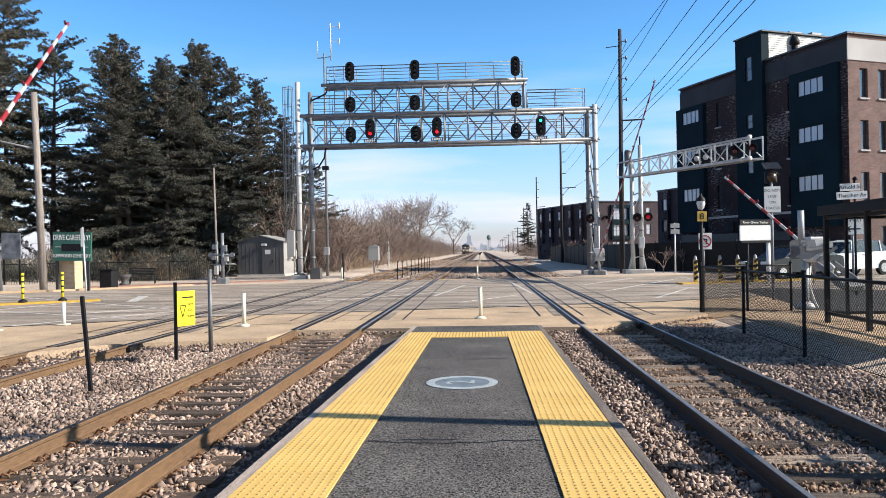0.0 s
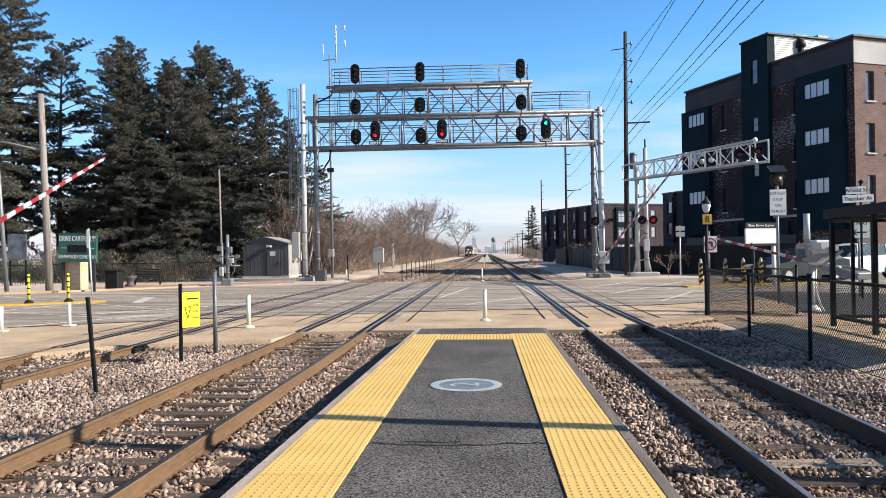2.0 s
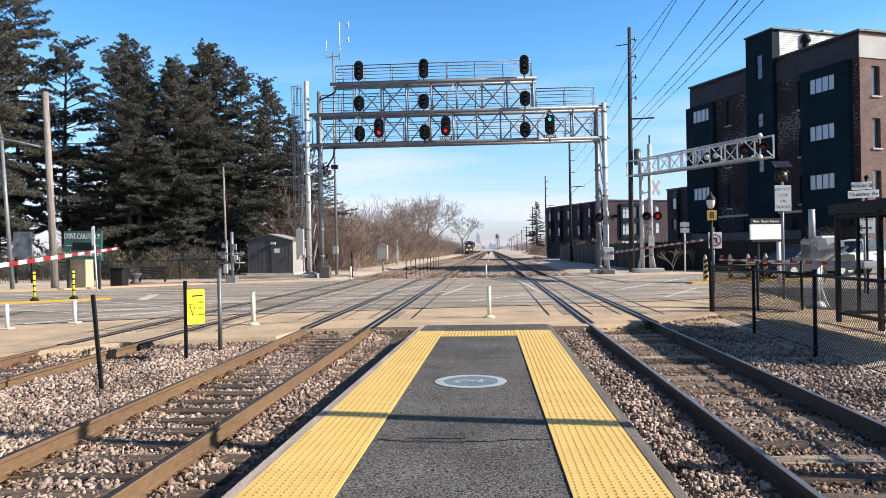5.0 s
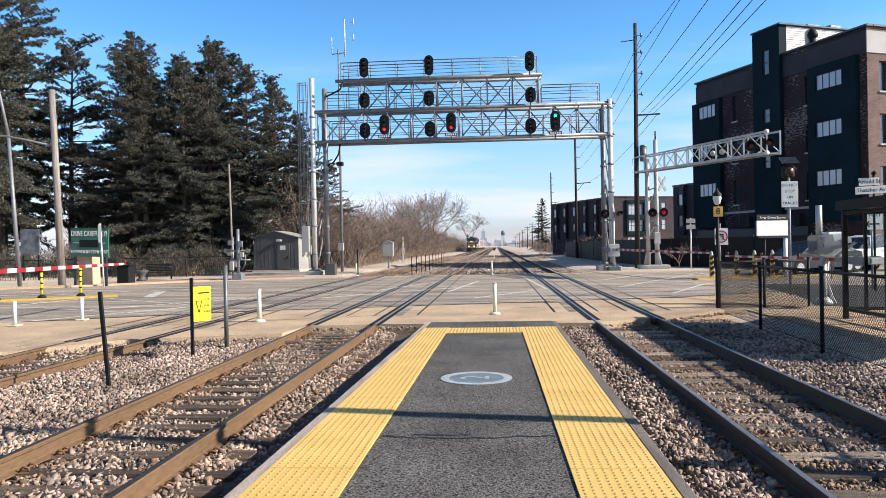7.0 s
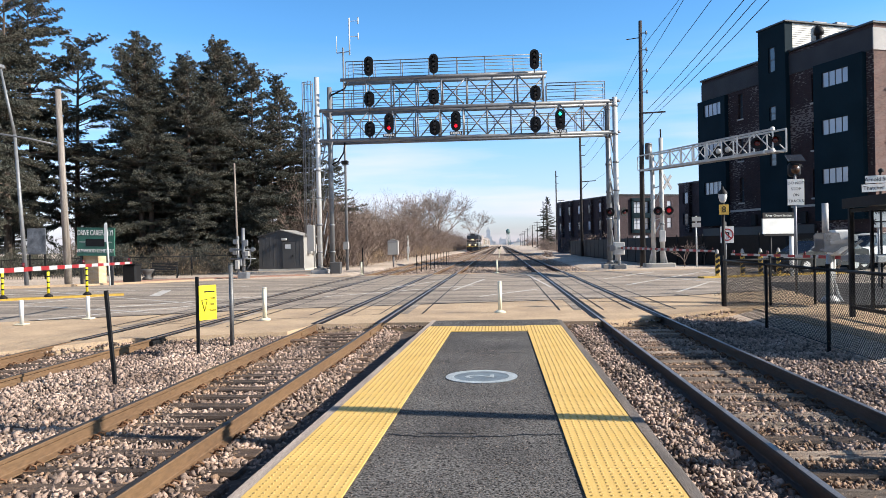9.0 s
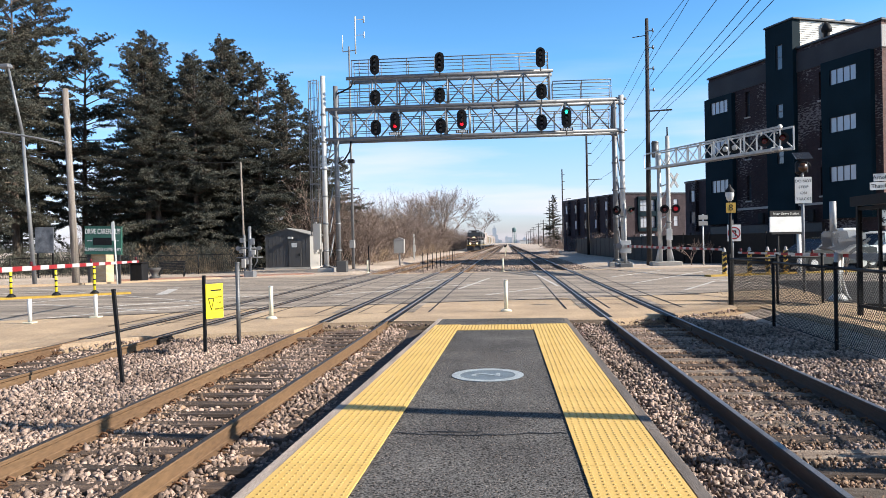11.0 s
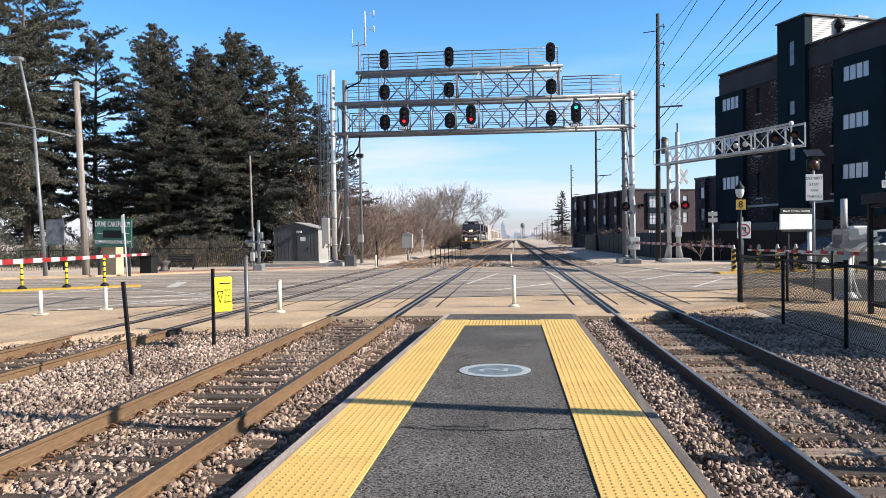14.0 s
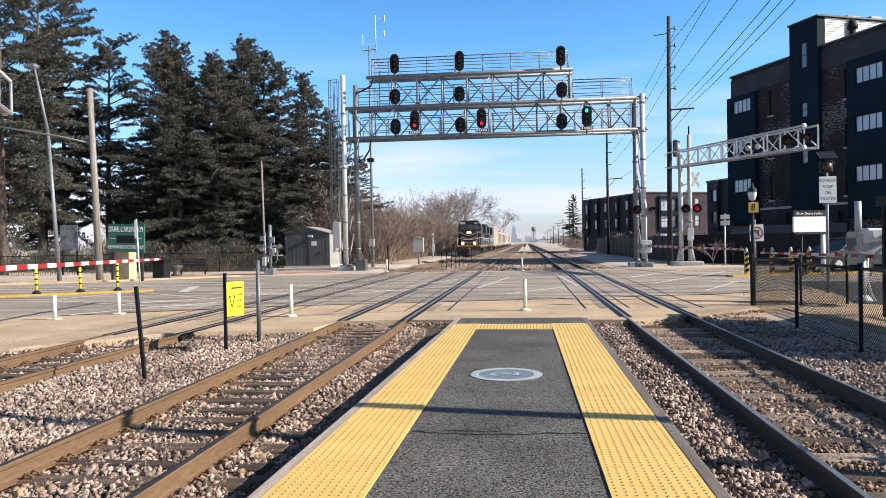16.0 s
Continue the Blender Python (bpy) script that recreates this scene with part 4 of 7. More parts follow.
def build_signals():
    back = "unlit black signal head facing away on the bridge"
    for x, z in ((-8.81, 14.17), (-4.33, 14.17), (2.5, 14.2)):
        signal_head(x, z, 1.36, .62, None, back, False, 49.5)
    for x, z in ((-8.81, 11.92), (-4.36, 11.92), (2.53, 11.92), (-8.81, 9.85), (-4.33, 9.82), (2.5, 9.82)):
        signal_head(x, z, 1.06, .72, None, back, False, 49.5)
    signal_head(-7.46, 10.2, 1.36, .66, (2, RED_GLOW), "black three-lens railway signal showing red")
    signal_head(-2.88, 10.2, 1.36, .66, (2, RED_GLOW), "black three-lens railway signal showing red")
    signal_head(4.15, 10.1, 1.36, .66, (0, GREEN_GLOW), "black three-lens railway signal showing green")


build_gantry()
build_signals()

# ---- apartment building beside the crossing ----
FACE = math.degrees(math.atan2(-0.93, 0.368))


def window_unit(parent, m, w, h, cols, rows=1, pane=PANE, sill=True, frame=FRAME_DARK):
    """A window set in an opening: x to the right, z up from its lower left corner, facing -y."""
    win = new("window")
    win.parent = parent
    win.matrix_basis = m
    b = .05
    fr = Shape()
    for x in [0] + [w * i / cols for i in range(1, cols)] + [w]:
        fr.box(max(0, x - b / 2), min(w, x + b / 2) if 0 < x < w else (x + b if x == 0 else x), -.02, .05, 0, h)
    for z in [0] + [h * i / rows for i in range(1, rows)] + [h]:
        fr.box(0, w, -.015, .045, max(0, z - b / 2), min(h, z + b / 2))
    part("frame", fr, frame, win)
    for i in range(cols):
        for j in range(rows):
            part("pane", Shape().box(w * i / cols + b / 2, w * (i + 1) / cols - b / 2, .012, .024, h * j / rows + b / 2, h * (j + 1) / rows - b / 2), pane, win)
    if sill:
        part("sill", Shape().box(-.08, w + .08, -.3, .0, -.12, -.01, bevel=.01), STONE_BAND, win)
    return win


def build_apartments():
    b = thing("apartment_building", pose(21.9, 75, -.4425, 0, 0, FACE), "four-storey brown brick apartment block with dark teal bays", "building")
    b.scale = (1.25, 1.25, 1.25)
    S0, S1, TOP = -1.9, 14.6, 14.8
    narrow = [(2.45, 2.95, 11.0), (2.45, 2.95, 7.8), (9.7, 10.12, 10.9), (9.7, 10.12, 7.7), (9.7, 10.12, 4.5), (2.45, 2.95, 4.6)]
    holes = [(a, c, z, z + 1.9) for a, c, z in narrow]
    # front brick and parapet are coloured as in shade, the side wall is not
    front = part("front_wall", Shape().wall(S0, S1, -.3, TOP, holes, .25).add([(S0, 0, TOP), (S1, 0, TOP), (S1, .35, TOP), (S0, .35, TOP)], [(0, 1, 2, 3)]).weld(), BRICK_SHADED, b, "brown brick wall, shade in its dark colour")
    for a, c, z in narrow:
        window_unit(b, pose(a, .2, z), c - a, 1.9, 1, 2)
    turn = pose(S1, 0, 0, 0, 0, 90)
    hs = []
    for k in range(7):
        x = .95 + k * 1.55
        for z in (10.9, 7.65, 4.4, 1.0):
            hs.append((x, x + .66, z, z + 1.85))
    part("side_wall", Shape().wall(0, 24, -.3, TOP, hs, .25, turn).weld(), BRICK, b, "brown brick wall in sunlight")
    for a, c, z, z1 in hs:
        window_unit(b, turn @ pose(a, .2, z), c - a, z1 - z, 1, 2)
    part("back_wall", Shape().box(S0, S1 - .02, 23.8, 24, -.3, TOP).box(S0, S0 + .2, .02, 24, -.3, TOP), BRICK, b)
    part("roof", Shape().box(S0 + .1, S1 - .1, .36, 23.8, TOP - .5, TOP - .3), GALV_DARK, b)
    part("parapet_band", Shape().box(S0, S1, -.06, 0, 13.2, 14.55), BAND_SHADED, b, "parapet band, shade in its dark colour")
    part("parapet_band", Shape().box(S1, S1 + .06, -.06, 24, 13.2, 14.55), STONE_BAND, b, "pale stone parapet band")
    part("coping", Shape().box(S0 - .1, S1 + .12, -.14, .4, TOP, TOP + .14, bevel=.02), FRAME_DARK, b)
    part("coping", Shape().box(S1 - .3, S1 + .14, .4, 24, TOP, TOP + .14, bevel=.02), FRAME_DARK, b)
    part("belt_course", Shape().box(1.4, 10.1, -.08, 0, 3.9, 4.06), STONE_BAND, b, "pale stone belt course")
    # projecting bays with strip windows
    for name, a, c, z0, z1, wins in (("bay", -2.05, 1.3, 2.9, 13.1, [(-1.3, .8, 11.75), (-1.3, .8, 8.6), (-1.35, .75, 5.45)]),
                                     ("bay", 10.2, 14.05, 2.9, 13.2, [(10.9, 13.0, 11.6), (10.85, 12.95, 8.5), (10.8, 12.9, 5.3)]),
                                     ("stair_tower", 5.1, 7.75, -.3, 16.9, [(6.1, 6.75, 13.7), (6.1, 6.75, 10.25), (6.1, 6.75, 7.0)])):
        hh = [(x0, x1, z, z + (1.75 if name == "stair_tower" and z > 13 else .98)) for x0, x1, z in wins]
        bay = Shape().wall(a, c, z0, z1, hh, .12, pose(0, -.35, 0))
        d = .5 if name == "bay" else 3.9
        bay.add([(a, -.35, z0), (a, d, z0), (a, d, z1), (a, -.35, z1)], [(0, 3, 2, 1)])
        bay.add([(a, -.35, z0), (c, -.35, z0), (c, d, z0), (a, d, z0)], [(0, 3, 2, 1)])
        if name == "bay":
            bay.add([(c, -.35, z0), (c, d, z0), (c, d, z1), (c, -.35, z1)], [(0, 1, 2, 3)])
        else:
            bay.add([(c, -.35, z0), (c, .3, z0), (c, .3, z1), (c, -.35, z1)], [(0, 1, 2, 3)])
        bay.add([(a, -.35, z1), (c, -.35, z1), (c, d, z1), (a, d, z1)], [(0, 1, 2, 3)])
        part(name, bay.weld(), SIDING, b, "dark teal metal panel bay")
        for x0, x1, z, zt in hh:
            window_unit(b, pose(x0, -.25, z), x1 - x0, zt - z, 4 if name == "bay" else 1, 1 if name == "bay" else 2, PANE_BLIND if name == "bay" else PANE, False)
    # penthouse with pale siding beside the tower
    sid = Shape()
    for i in range(14):
        z = 14.7 + i * .155
        sid.add([(7.76, .3, z), (7.76, 8.4, z), (7.73, 8.4, z + .155), (7.73, .3, z + .155)], [(0, 1, 2, 3)])
        sid.add([(7.76, .3, z), (7.73, .3, z), (7.73, 8.4, z), (7.76, 8.4, z)], [(0, 1, 2, 3)])
    part("penthouse_siding", sid, SIDING_PALE, b, "pale horizontal lap siding")
    part("penthouse_wall", Shape().box(5.12, 7.72, .32, 8.4, 14.3, 16.88), SIDING_PALE, b)
    part("penthouse_coping", Shape().box(5.0, 7.9, -.45, 8.5, 16.9, 17.02, bevel=.02), FRAME_DARK, b)
    for x, y, r in ((7.9, 2.4, .12),):
        part("downpipe", Shape().tube((x, y, 14.6), (x, y, 16.8), r), FRAME_DARK, b)
    part("vent_hood", Shape().tube((9.3, 1.1, 14.3), (9.3, 1.1, 15.7), .2, n=10).lathe([(.2, 15.6), (.34, 15.7), (.34, 15.9), (.18, 16.2), (0, 16.25)], pose(9.3, 1.1, 0), 12), BLACK, b, "black rooftop vent hood")
    for x, y, w, h in ((6.0, 3, .9, .45), (6.3, 5.0, .7, .5), (7.0, 7.2, .8, .4)):
        part("rooftop_unit", Shape().box(x, x + w, y, y + w * 1.4, 17.02, 17.02 + h, bevel=.03), GALV, b, "metal rooftop unit")
    part("ground_floor", Shape().box(-1.7, 10, -.25, -.0, 0, 2.7), FRAME_DARK, b, "dark ground floor panels")
    for x in (4.2, 9.0):
        part("wall_lamp", Shape().box(x, x + .5, -.5, -.26, 2.75, 3.6, bevel=.04), BLACK, b)


def rowhouse(m, length, depth, height, label):
    b = thing("row_house", m, label, "house", "row houses along the line")
    hs, n = [], max(2, int(length / 3.2))
    for i in range(n):
        for z in (1.0, 3.9, 6.7):
            hs.append((i * length / n + .9, i * length / n + 1.7, z, z + 1.5))
    part("front_wall", Shape().wall(0, length, -.3, height, hs, .2).weld(), BRICK_ROW, b, "brown brick front in shade")
    for a, c, z, z1 in hs:
        window_unit(b, pose(a, .15, z), c - a, z1 - z, 1, 2, PANE_BLIND if (a * 7 + z) % 3 < 1 else PANE, False)
    turn = pose(length, 0, 0, 0, 0, 90)
    es = [(depth * .3 - .9, depth * .3 + 1.9, z, z + 1.75) for z in (1.0, 3.7, 6.3)] + [(depth * .75, depth * .75 + .8, z, z + 1.6) for z in (3.9, 6.6)]
    part("end_wall", Shape().wall(0, depth, -.3, height, es, .2, turn).weld(), BRICK_ROW, b, "brown brick end wall")
    for i, (a, c, z, z1) in enumerate(es):
        window_unit(b, turn @ pose(a, .1, z), c - a, z1 - z, 4 if i < 3 else 1, 2, PANE_BLIND, False)
    part("oriel", Shape().box(length, length + .3, depth * .3 - 1.3, depth * .3 - .92, 3.2, 8.4).box(length, length + .3, depth * .3 + 1.92, depth * .3 + 2.3, 3.2, 8.4)
         .box(length, length + .3, depth * .3 - 1.3, depth * .3 + 2.3, 5.5, 6.25).box(length, length + .3, depth * .3 - 1.3, depth * .3 + 2.3, 8.1, 8.6).box(length, length + .3, depth * .3 - 1.3, depth * .3 + 2.3, 3.1, 3.6), SIDING, b, "dark panelled oriel")
    for i in range(n):
        part("bay", Shape().box(i * length / n + 1.95, i * length / n + 2.9, -.5, -.002, 2.8, height + .15, bevel=.02), BRICK_SHADED, b, "dark projecting bay")
        for z in (3.9, 6.7):
            part("bay_window", Shape().box(i * length / n + 2.12, i * length / n + 2.72, -.53, -.505, z, z + 1.4), PANE_BLIND if (i + z) % 2 < 1.2 else PANE, b, "pale bay window")
    part("roof", Shape().box(-.1, length + .1, -.1, depth, height, height + .25, bevel=.03), FRAME_DARK, b)
    part("back_wall", Shape().box(0, length - .02, depth - .2, depth, -.3, height).box(0, .2, .02, depth, -.3, height), BRICK_ROW, b)


build_apartments()
rowhouse(pose(10.5, 136, 0, 0, 0, FACE), 21.6, 11.8, 9.0, "three-storey dark brick row houses with flat roof")
rowhouse(pose(24.3, 101.5, 0, 0, 0, FACE), 12, 11, 9.3, "dark brick row house partly hidden behind the block")

# ---- trees and scrub ----
def blades(name, base, way, side, length, width, material):
    """Many narrow kite-shaped sprays in one mesh, from arrays of places and directions."""
    n = len(base)
    L, W = length[:, None], width[:, None]
    v = np.stack([base, base + way * L * .45 + side * W * .5, base + way * L, base + way * L * .45 - side * W * .5], 1)
    f = np.arange(4 * n, dtype=np.int32)
    me = bpy.data.meshes.new(name)
    me.vertices.add(4 * n)
    me.vertices.foreach_set("co", v.reshape(-1))
    me.loops.add(4 * n)
    me.loops.foreach_set("vertex_index", f)
    me.polygons.add(n)
    me.polygons.foreach_set("loop_start", np.arange(0, 4 * n, 4, dtype=np.int32))
    me.update(calc_edges=True)
    me.materials.append(material)
    return me


def unit(a):
    return a / np.maximum(1e-6, np.linalg.norm(a, axis=-1, keepdims=True))


def conifer(seed, height, radius, bare, dense, label, leaders=1, flat=0.0):
    """A tall old conifer: tapered trunk, limbs in rough whorls, side twigs, each carrying tufts of needles."""
    rs = np.random.RandomState(seed)
    t = thing("conifer", pose(0, 0, 0), label, "tree", "conifers beside the line")
    lean = rs.randn(2) * .25
    tr = Shape()
    pts = [(lean[0] * (k / 6) ** 2, lean[1] * (k / 6) ** 2, -.3 + height * .97 * k / 6) for k in range(7)]
    tr.path(pts, .34, 8, .04)
    limbs = Shape()
    C, D = [], []
    ph = rs.rand(4) * math.tau
    open_crown = dense < .8

    def limb(o, d, ln, droop):
        P = lambda s: o + d * ln * s + np.array([0, 0, -droop * ln * s * s])
        limbs.path([tuple(P(s)) for s in (0, .4, .75, 1)], .04 + .022 * ln / 3, 4, .012)
        lat = np.array([-d[1], d[0], 0]) / max(.1, math.hypot(d[0], d[1]))
        n = max(4, int(ln * (4.4 if open_crown else 4.2)))
        for k in range(n):
            s = (.34 if open_crown else .2) + (.8 if not open_crown else .66) * (k + rs.rand()) / n
            sd = 1 if k % 2 else -1
            tl = (.30 * ln * (1.12 - s) + .28) * (.6 + .7 * rs.rand())
            way = d * (.55 + .5 * s) + lat * sd * (1.05 - .55 * s) + np.array([0, 0, .12 * rs.randn() + .06])
            way = way / np.linalg.norm(way)
            m = max(2, int(tl / .23))
            u = (np.arange(m) + rs.rand(m)) / m
            C.append(P(s) + way * (tl * u)[:, None] + np.array([0, 0, -.12])[None] * (tl * u * u)[:, None] + rs.randn(m, 3) * .05)
            D.append(np.repeat(way[None], m, 0))

    z = height * bare
    while z < height * .975:
        h = (z - height * bare) / (height * (1 - bare))
        env = radius * (min(1, .5 + 2.2 * h) if h < .25 else 1) * max(.03, 1 - h) ** (.8 - flat)
        for k in range(4 if open_crown else 5):
            az = rs.rand() * math.tau
            ragged = 1 + .22 * math.sin(z * 1.3 + 2 * az + ph[0]) + .2 * math.sin(z * .55 - 3 * az + ph[1])
            ln = env * (.5 + .62 * rs.rand()) * ragged + .25
            rise = -.12 + .75 * h + rs.randn() * .14
            d = np.array([math.cos(az), math.sin(az), rise])
            o = np.array([lean[0] * (z / height) ** 2, lean[1] * (z / height) ** 2, z + rs.rand() * .4])
            limb(o, d, ln, .10 + .14 * rs.rand() * (1 - h))
        z += (.66 if open_crown else .50) + .25 * rs.rand()
    # the top: a few upright leaders of uneven height
    for k in range(leaders):
        a = rs.rand() * math.tau
        r0 = 0 if k == 0 else .5 + 1.0 * rs.rand()
        z0 = height * (.97 - .06 * rs.rand() * (k > 0)) - 2.2
        for q in range(9):
            az = rs.rand() * math.tau
            limb(np.array([lean[0] + r0 * math.cos(a), lean[1] + r0 * math.sin(a), z0 + q * .26]), np.array([math.cos(az) * .7, math.sin(az) * .7, .75]), .25 + .09 * (9 - q), .05)
    C, D = np.concatenate(C), np.concatenate(D)
    n = 26 if open_crown else 21
    B = np.repeat(C, n, 0)
    W = np.repeat(D, n, 0)
    m = len(B)
    W = unit(W * .55 + unit(rs.randn(m, 3)) * np.array([.85, .85, .7]) + np.array([0, 0, .22]))
    B = B + W * (.05 * rs.rand(m))[:, None]
    side = unit(np.cross(W, unit(rs.randn(m, 3))))
    part("trunk", tr, BARK, t, "rough grey-brown trunk")
    part("limb", limbs, BARK, t, "bare spreading limbs")["kind"] = "stuff"
    cr = new("crown", blades("crown", B, W, side, .11 + .15 * rs.rand(m), .034 + .036 * rs.rand(m), NEEDLES))
    cr.parent = t
    cr["label"] = "dark green needle crown with brownish tips"
    return t


def bare_tree(seed, height, label, name="bare_tree", material=None, levels=6):
    rnd = random.Random(seed)
    t = thing(name, pose(0, 0, 0), label, "tree", "leafless trees")
    trunk, br = Shape(), Shape()

    def grow(p, d, ln, r, level):
        q = p + d * ln
        (trunk if level == 0 else br).tube(p, q, max(r, .012), max(r * .62, .010), 6 if level < 2 else 3, False)
        if level >= levels:
            return
        for k in range(3):
            nd = (d + Vector((rnd.gauss(0, .5), rnd.gauss(0, .5), rnd.gauss(.10, .26)))).normalized()
            grow(p + d * ln * rnd.uniform(.5, 1), nd, ln * rnd.uniform(.62, .86), r * .6, level + 1)
    grow(Vector((0, 0, -.2)), Vector((rnd.gauss(0, .06), rnd.gauss(0, .06), 1)).normalized(), height * .26, height * .011, 0)
    part("trunk", trunk, material or BARK, t)
    part("crown", br, material or TWIG, t, "bare branches and twigs")["kind"] = "stuff"
    return t


def bare_bush(seed, height, label):
    """A leafless bush: many stems from one foot, forking into fine twigs."""
    rnd = random.Random(seed)
    t = thing("bare_bush", pose(0, 0, 0), label, "bush", "bushes of the thicket")
    sh = Shape()

    def grow(p, d, ln, r, level):
        sh.tube(p, p + d * ln, r, r * .6, 3, False)
        if level >= 4:
            return
        for k in range(3):
            nd = (d + Vector((rnd.gauss(0, .42), rnd.gauss(0, .42), rnd.gauss(.1, .25)))).normalized()
            grow(p + d * ln * rnd.uniform(.45, 1), nd, ln * rnd.uniform(.55, .85), r * .62, level + 1)
    for k in range(7):
        a = rnd.uniform(0, math.tau)
        grow(Vector((rnd.gauss(0, .3), rnd.gauss(0, .3), -.1)), Vector((math.cos(a) * .5, math.sin(a) * .5, 1)).normalized(), height * rnd.uniform(.28, .42), .035, 0)
    part("crown", sh, TWIG, t, "bare forking stems")["kind"] = "stuff"
    return t


def scrub(name, count, spots, material, label, seed, tall=(1.2, 3.0), wid=(.02, .05), clump=.9):
    """Leafless brush: thin stems rising from the given spots (x, y, height, spread)."""
    rs = np.random.RandomState(seed)
    sp = np.array(spots, float)
    k = rs.randint(0, len(sp), count)
    s = sp[k]
    u = rs.rand(count)
    off = np.clip(rs.randn(count, 2), -1.8, 1.8) * s[:, 3:4] * (.6 - .35 * u[:, None])
    h0 = s[:, 2] * u ** 1.35 * .86
    base = np.stack([s[:, 0] + off[:, 0], s[:, 1] + off[:, 1], h0 - .05], 1)
    way = unit(np.stack([off[:, 0] * .2 + rs.randn(count) * .6, off[:, 1] * .2 + rs.randn(count) * .6, .35 + rs.rand(count) * .7], 1))
    ln = np.minimum(.75, s[:, 2] * (.08 + .22 * rs.rand(count) ** 2))
    wd = wid[0] + (wid[1] - wid[0]) * rs.rand(count)
    side = unit(np.cross(way, unit(rs.randn(count, 3))))
    return tagged(new(name, blades(name, base, way, side, ln, wd, material)), label, "brush", kind="stuff")


def build_plants():
    rs = np.random.RandomState(11)
    a = conifer(1, 24.0, 6.6, .05, 1.0, "tall dark green spruce with dense ragged crown", 3)
    b = conifer(2, 21.0, 6.0, .04, 1.0, "dense brownish-green spruce at the edge of the grounds", 2)
    c = conifer(3, 22.5, 6.0, .16, .79, "old open pine with gaps between its limbs", 4, .3)
    d = conifer(4, 27.0, 7.6, .16, .79, "tall open conifer with long bare lower limbs", 3, .25)
    a.matrix_basis = pose(-33.6, 66, 0)
    a.scale = (1, 1, .93)
    b.matrix_basis = pose(-25.8, 65.5, 0, 0, 0, 40)
    c.matrix_basis = pose(-39.9, 66, 0)
    d.matrix_basis = pose(-42.6, 60, 0)
    for src, x, y, rz, k in ((a, -28.2, 72, 130, .97), (a, -31.5, 62, 250, .86), (b, -27.4, 62.5, 200, .88), (b, -21.9, 71, 120, .9), (b, -19.8, 73, 310, .66), (b, -30.8, 70, 80, 1.0), 
                             (c, -46.5, 66, 100, 1.05), (d, -47.0, 70, 190, 1.08), (d, -52, 60, 60, 1.0), (d, -38.6, 50, 250, 1.0), (c, -42.5, 53.5, 150, 1.0), (b, -19.4, 84, 30, .58), (a, -25.2, 68, 60, .86),
                             (b, -34.5, 71, 150, .92), (a, -29.6, 65, 20, .78), (b, -25.6, 64, 280, .8), (b, -22.7, 66, 10, .9), (b, -20.4, 67, 70, .8), (b, -18.7, 68.5, 160, .7), (a, -30.6, 62, 210, .8), (a, -27.6, 66.5, 95, .8), (a, -36.6, 72, 300, .8), (b, -36.5, 78, 45, .5), (b, -45.5, 79, 145, .55), (b, -55, 78, 240, .55)):
        t = copy_thing(src, pose(x, y, 0, 0, 0, rz))
        t.scale = (k ** .5, k ** .5, k)
    # brown thicket along the far left of the line
    spots = []
    for i in range(420):
        y = 66 + 330 * rs.rand() ** 1.5
        x = -13.2 - 11 * rs.rand() - .002 * y
        spots.append((x, y, 2.6 + 3.5 * rs.rand() ** 1.4 + (.8 if x < -18 else 0), 1.7))
    scrub("thicket", 120000, spots, TWIG, "dense leafless brown thicket along the railway", 21, wid=(.028, .065))
    spots = [(-13.0 - 2.5 * rs.rand(), 66 + 300 * rs.rand() ** 1.4, 1.0 + 1.2 * rs.rand(), 1.2) for i in range(120)]
    scrub("dry_grass", 16000, spots, DRY, "dry tan weeds at the foot of the thicket", 22, wid=(.02, .05))
    # brush in front of the conifers
    spots = [(-27.5 + 6.2 * rs.rand(), 51 + 5 * rs.rand(), 1.0 + 1.7 * rs.rand(), 1.2) for i in range(26)]
    scrub("dry_brush", 7000, spots, DRY, "tangled dry brush in front of the conifers", 23, wid=(.015, .04))
    spots = [(-56 + 33.5 * rs.rand(), 52 + 12 * rs.rand(), .8 + 2.0 * rs.rand() ** 1.5, 1.8) for i in range(150)]
    scrub("undergrowth", 90000, spots, NEEDLES, "dark evergreen undergrowth below the conifers", 24, wid=(.02, .05))
    # right-hand scrub beyond the crossing
    spots = [(11 + 7 * rs.rand(), 85 + 160 * rs.rand(), 1.2 + 2.5 * rs.rand(), 1.8) for i in range(60)]
    scrub("scrub", 24000, spots, TWIG, "bare scrub along the opposite side of the line", 25, wid=(.03, .06))
    spots = [(5.6, 9.8, .55, .3), (5.5, 12.2, .3, .4), (1.75, 7.6, .22, .1), (6.1, 14.5, .35, .4), (5.9, 18.6, .35, .3), (6.2, 16.8, .3, .5), (5.8, 20.3, .5, .25)]
    scrub("weeds", 420, spots, DRY, "dry weeds in the ballast by the fence", 26, wid=(.006, .014))
    bushes = [bare_bush(41, 4.6, "leafless grey-brown bush in the thicket"), bare_bush(42, 5.4, "tall leafless brown bush in the thicket"), bare_bush(43, 3.6, "low leafless bush at the edge of the gravel")]
    for i, bu in enumerate(bushes):
        bu.matrix_basis = pose(-15 - i * 1.5, 68 + i * 3, 0)
    for i in range(170):
        y = 65 + 170 * rs.rand() ** 1.4
        t = copy_thing(bushes[i % 3], pose(-13.4 - 6.5 * rs.rand(), y, 0, 0, 0, 360 * rs.rand()))
        k = 1.1 + .6 * rs.rand()
        t.scale = (k, k, k)
    t1 = bare_tree(5, 16, "large leafless tree above the thicket")
    t1.matrix_basis = pose(-16.5, 150, 0)
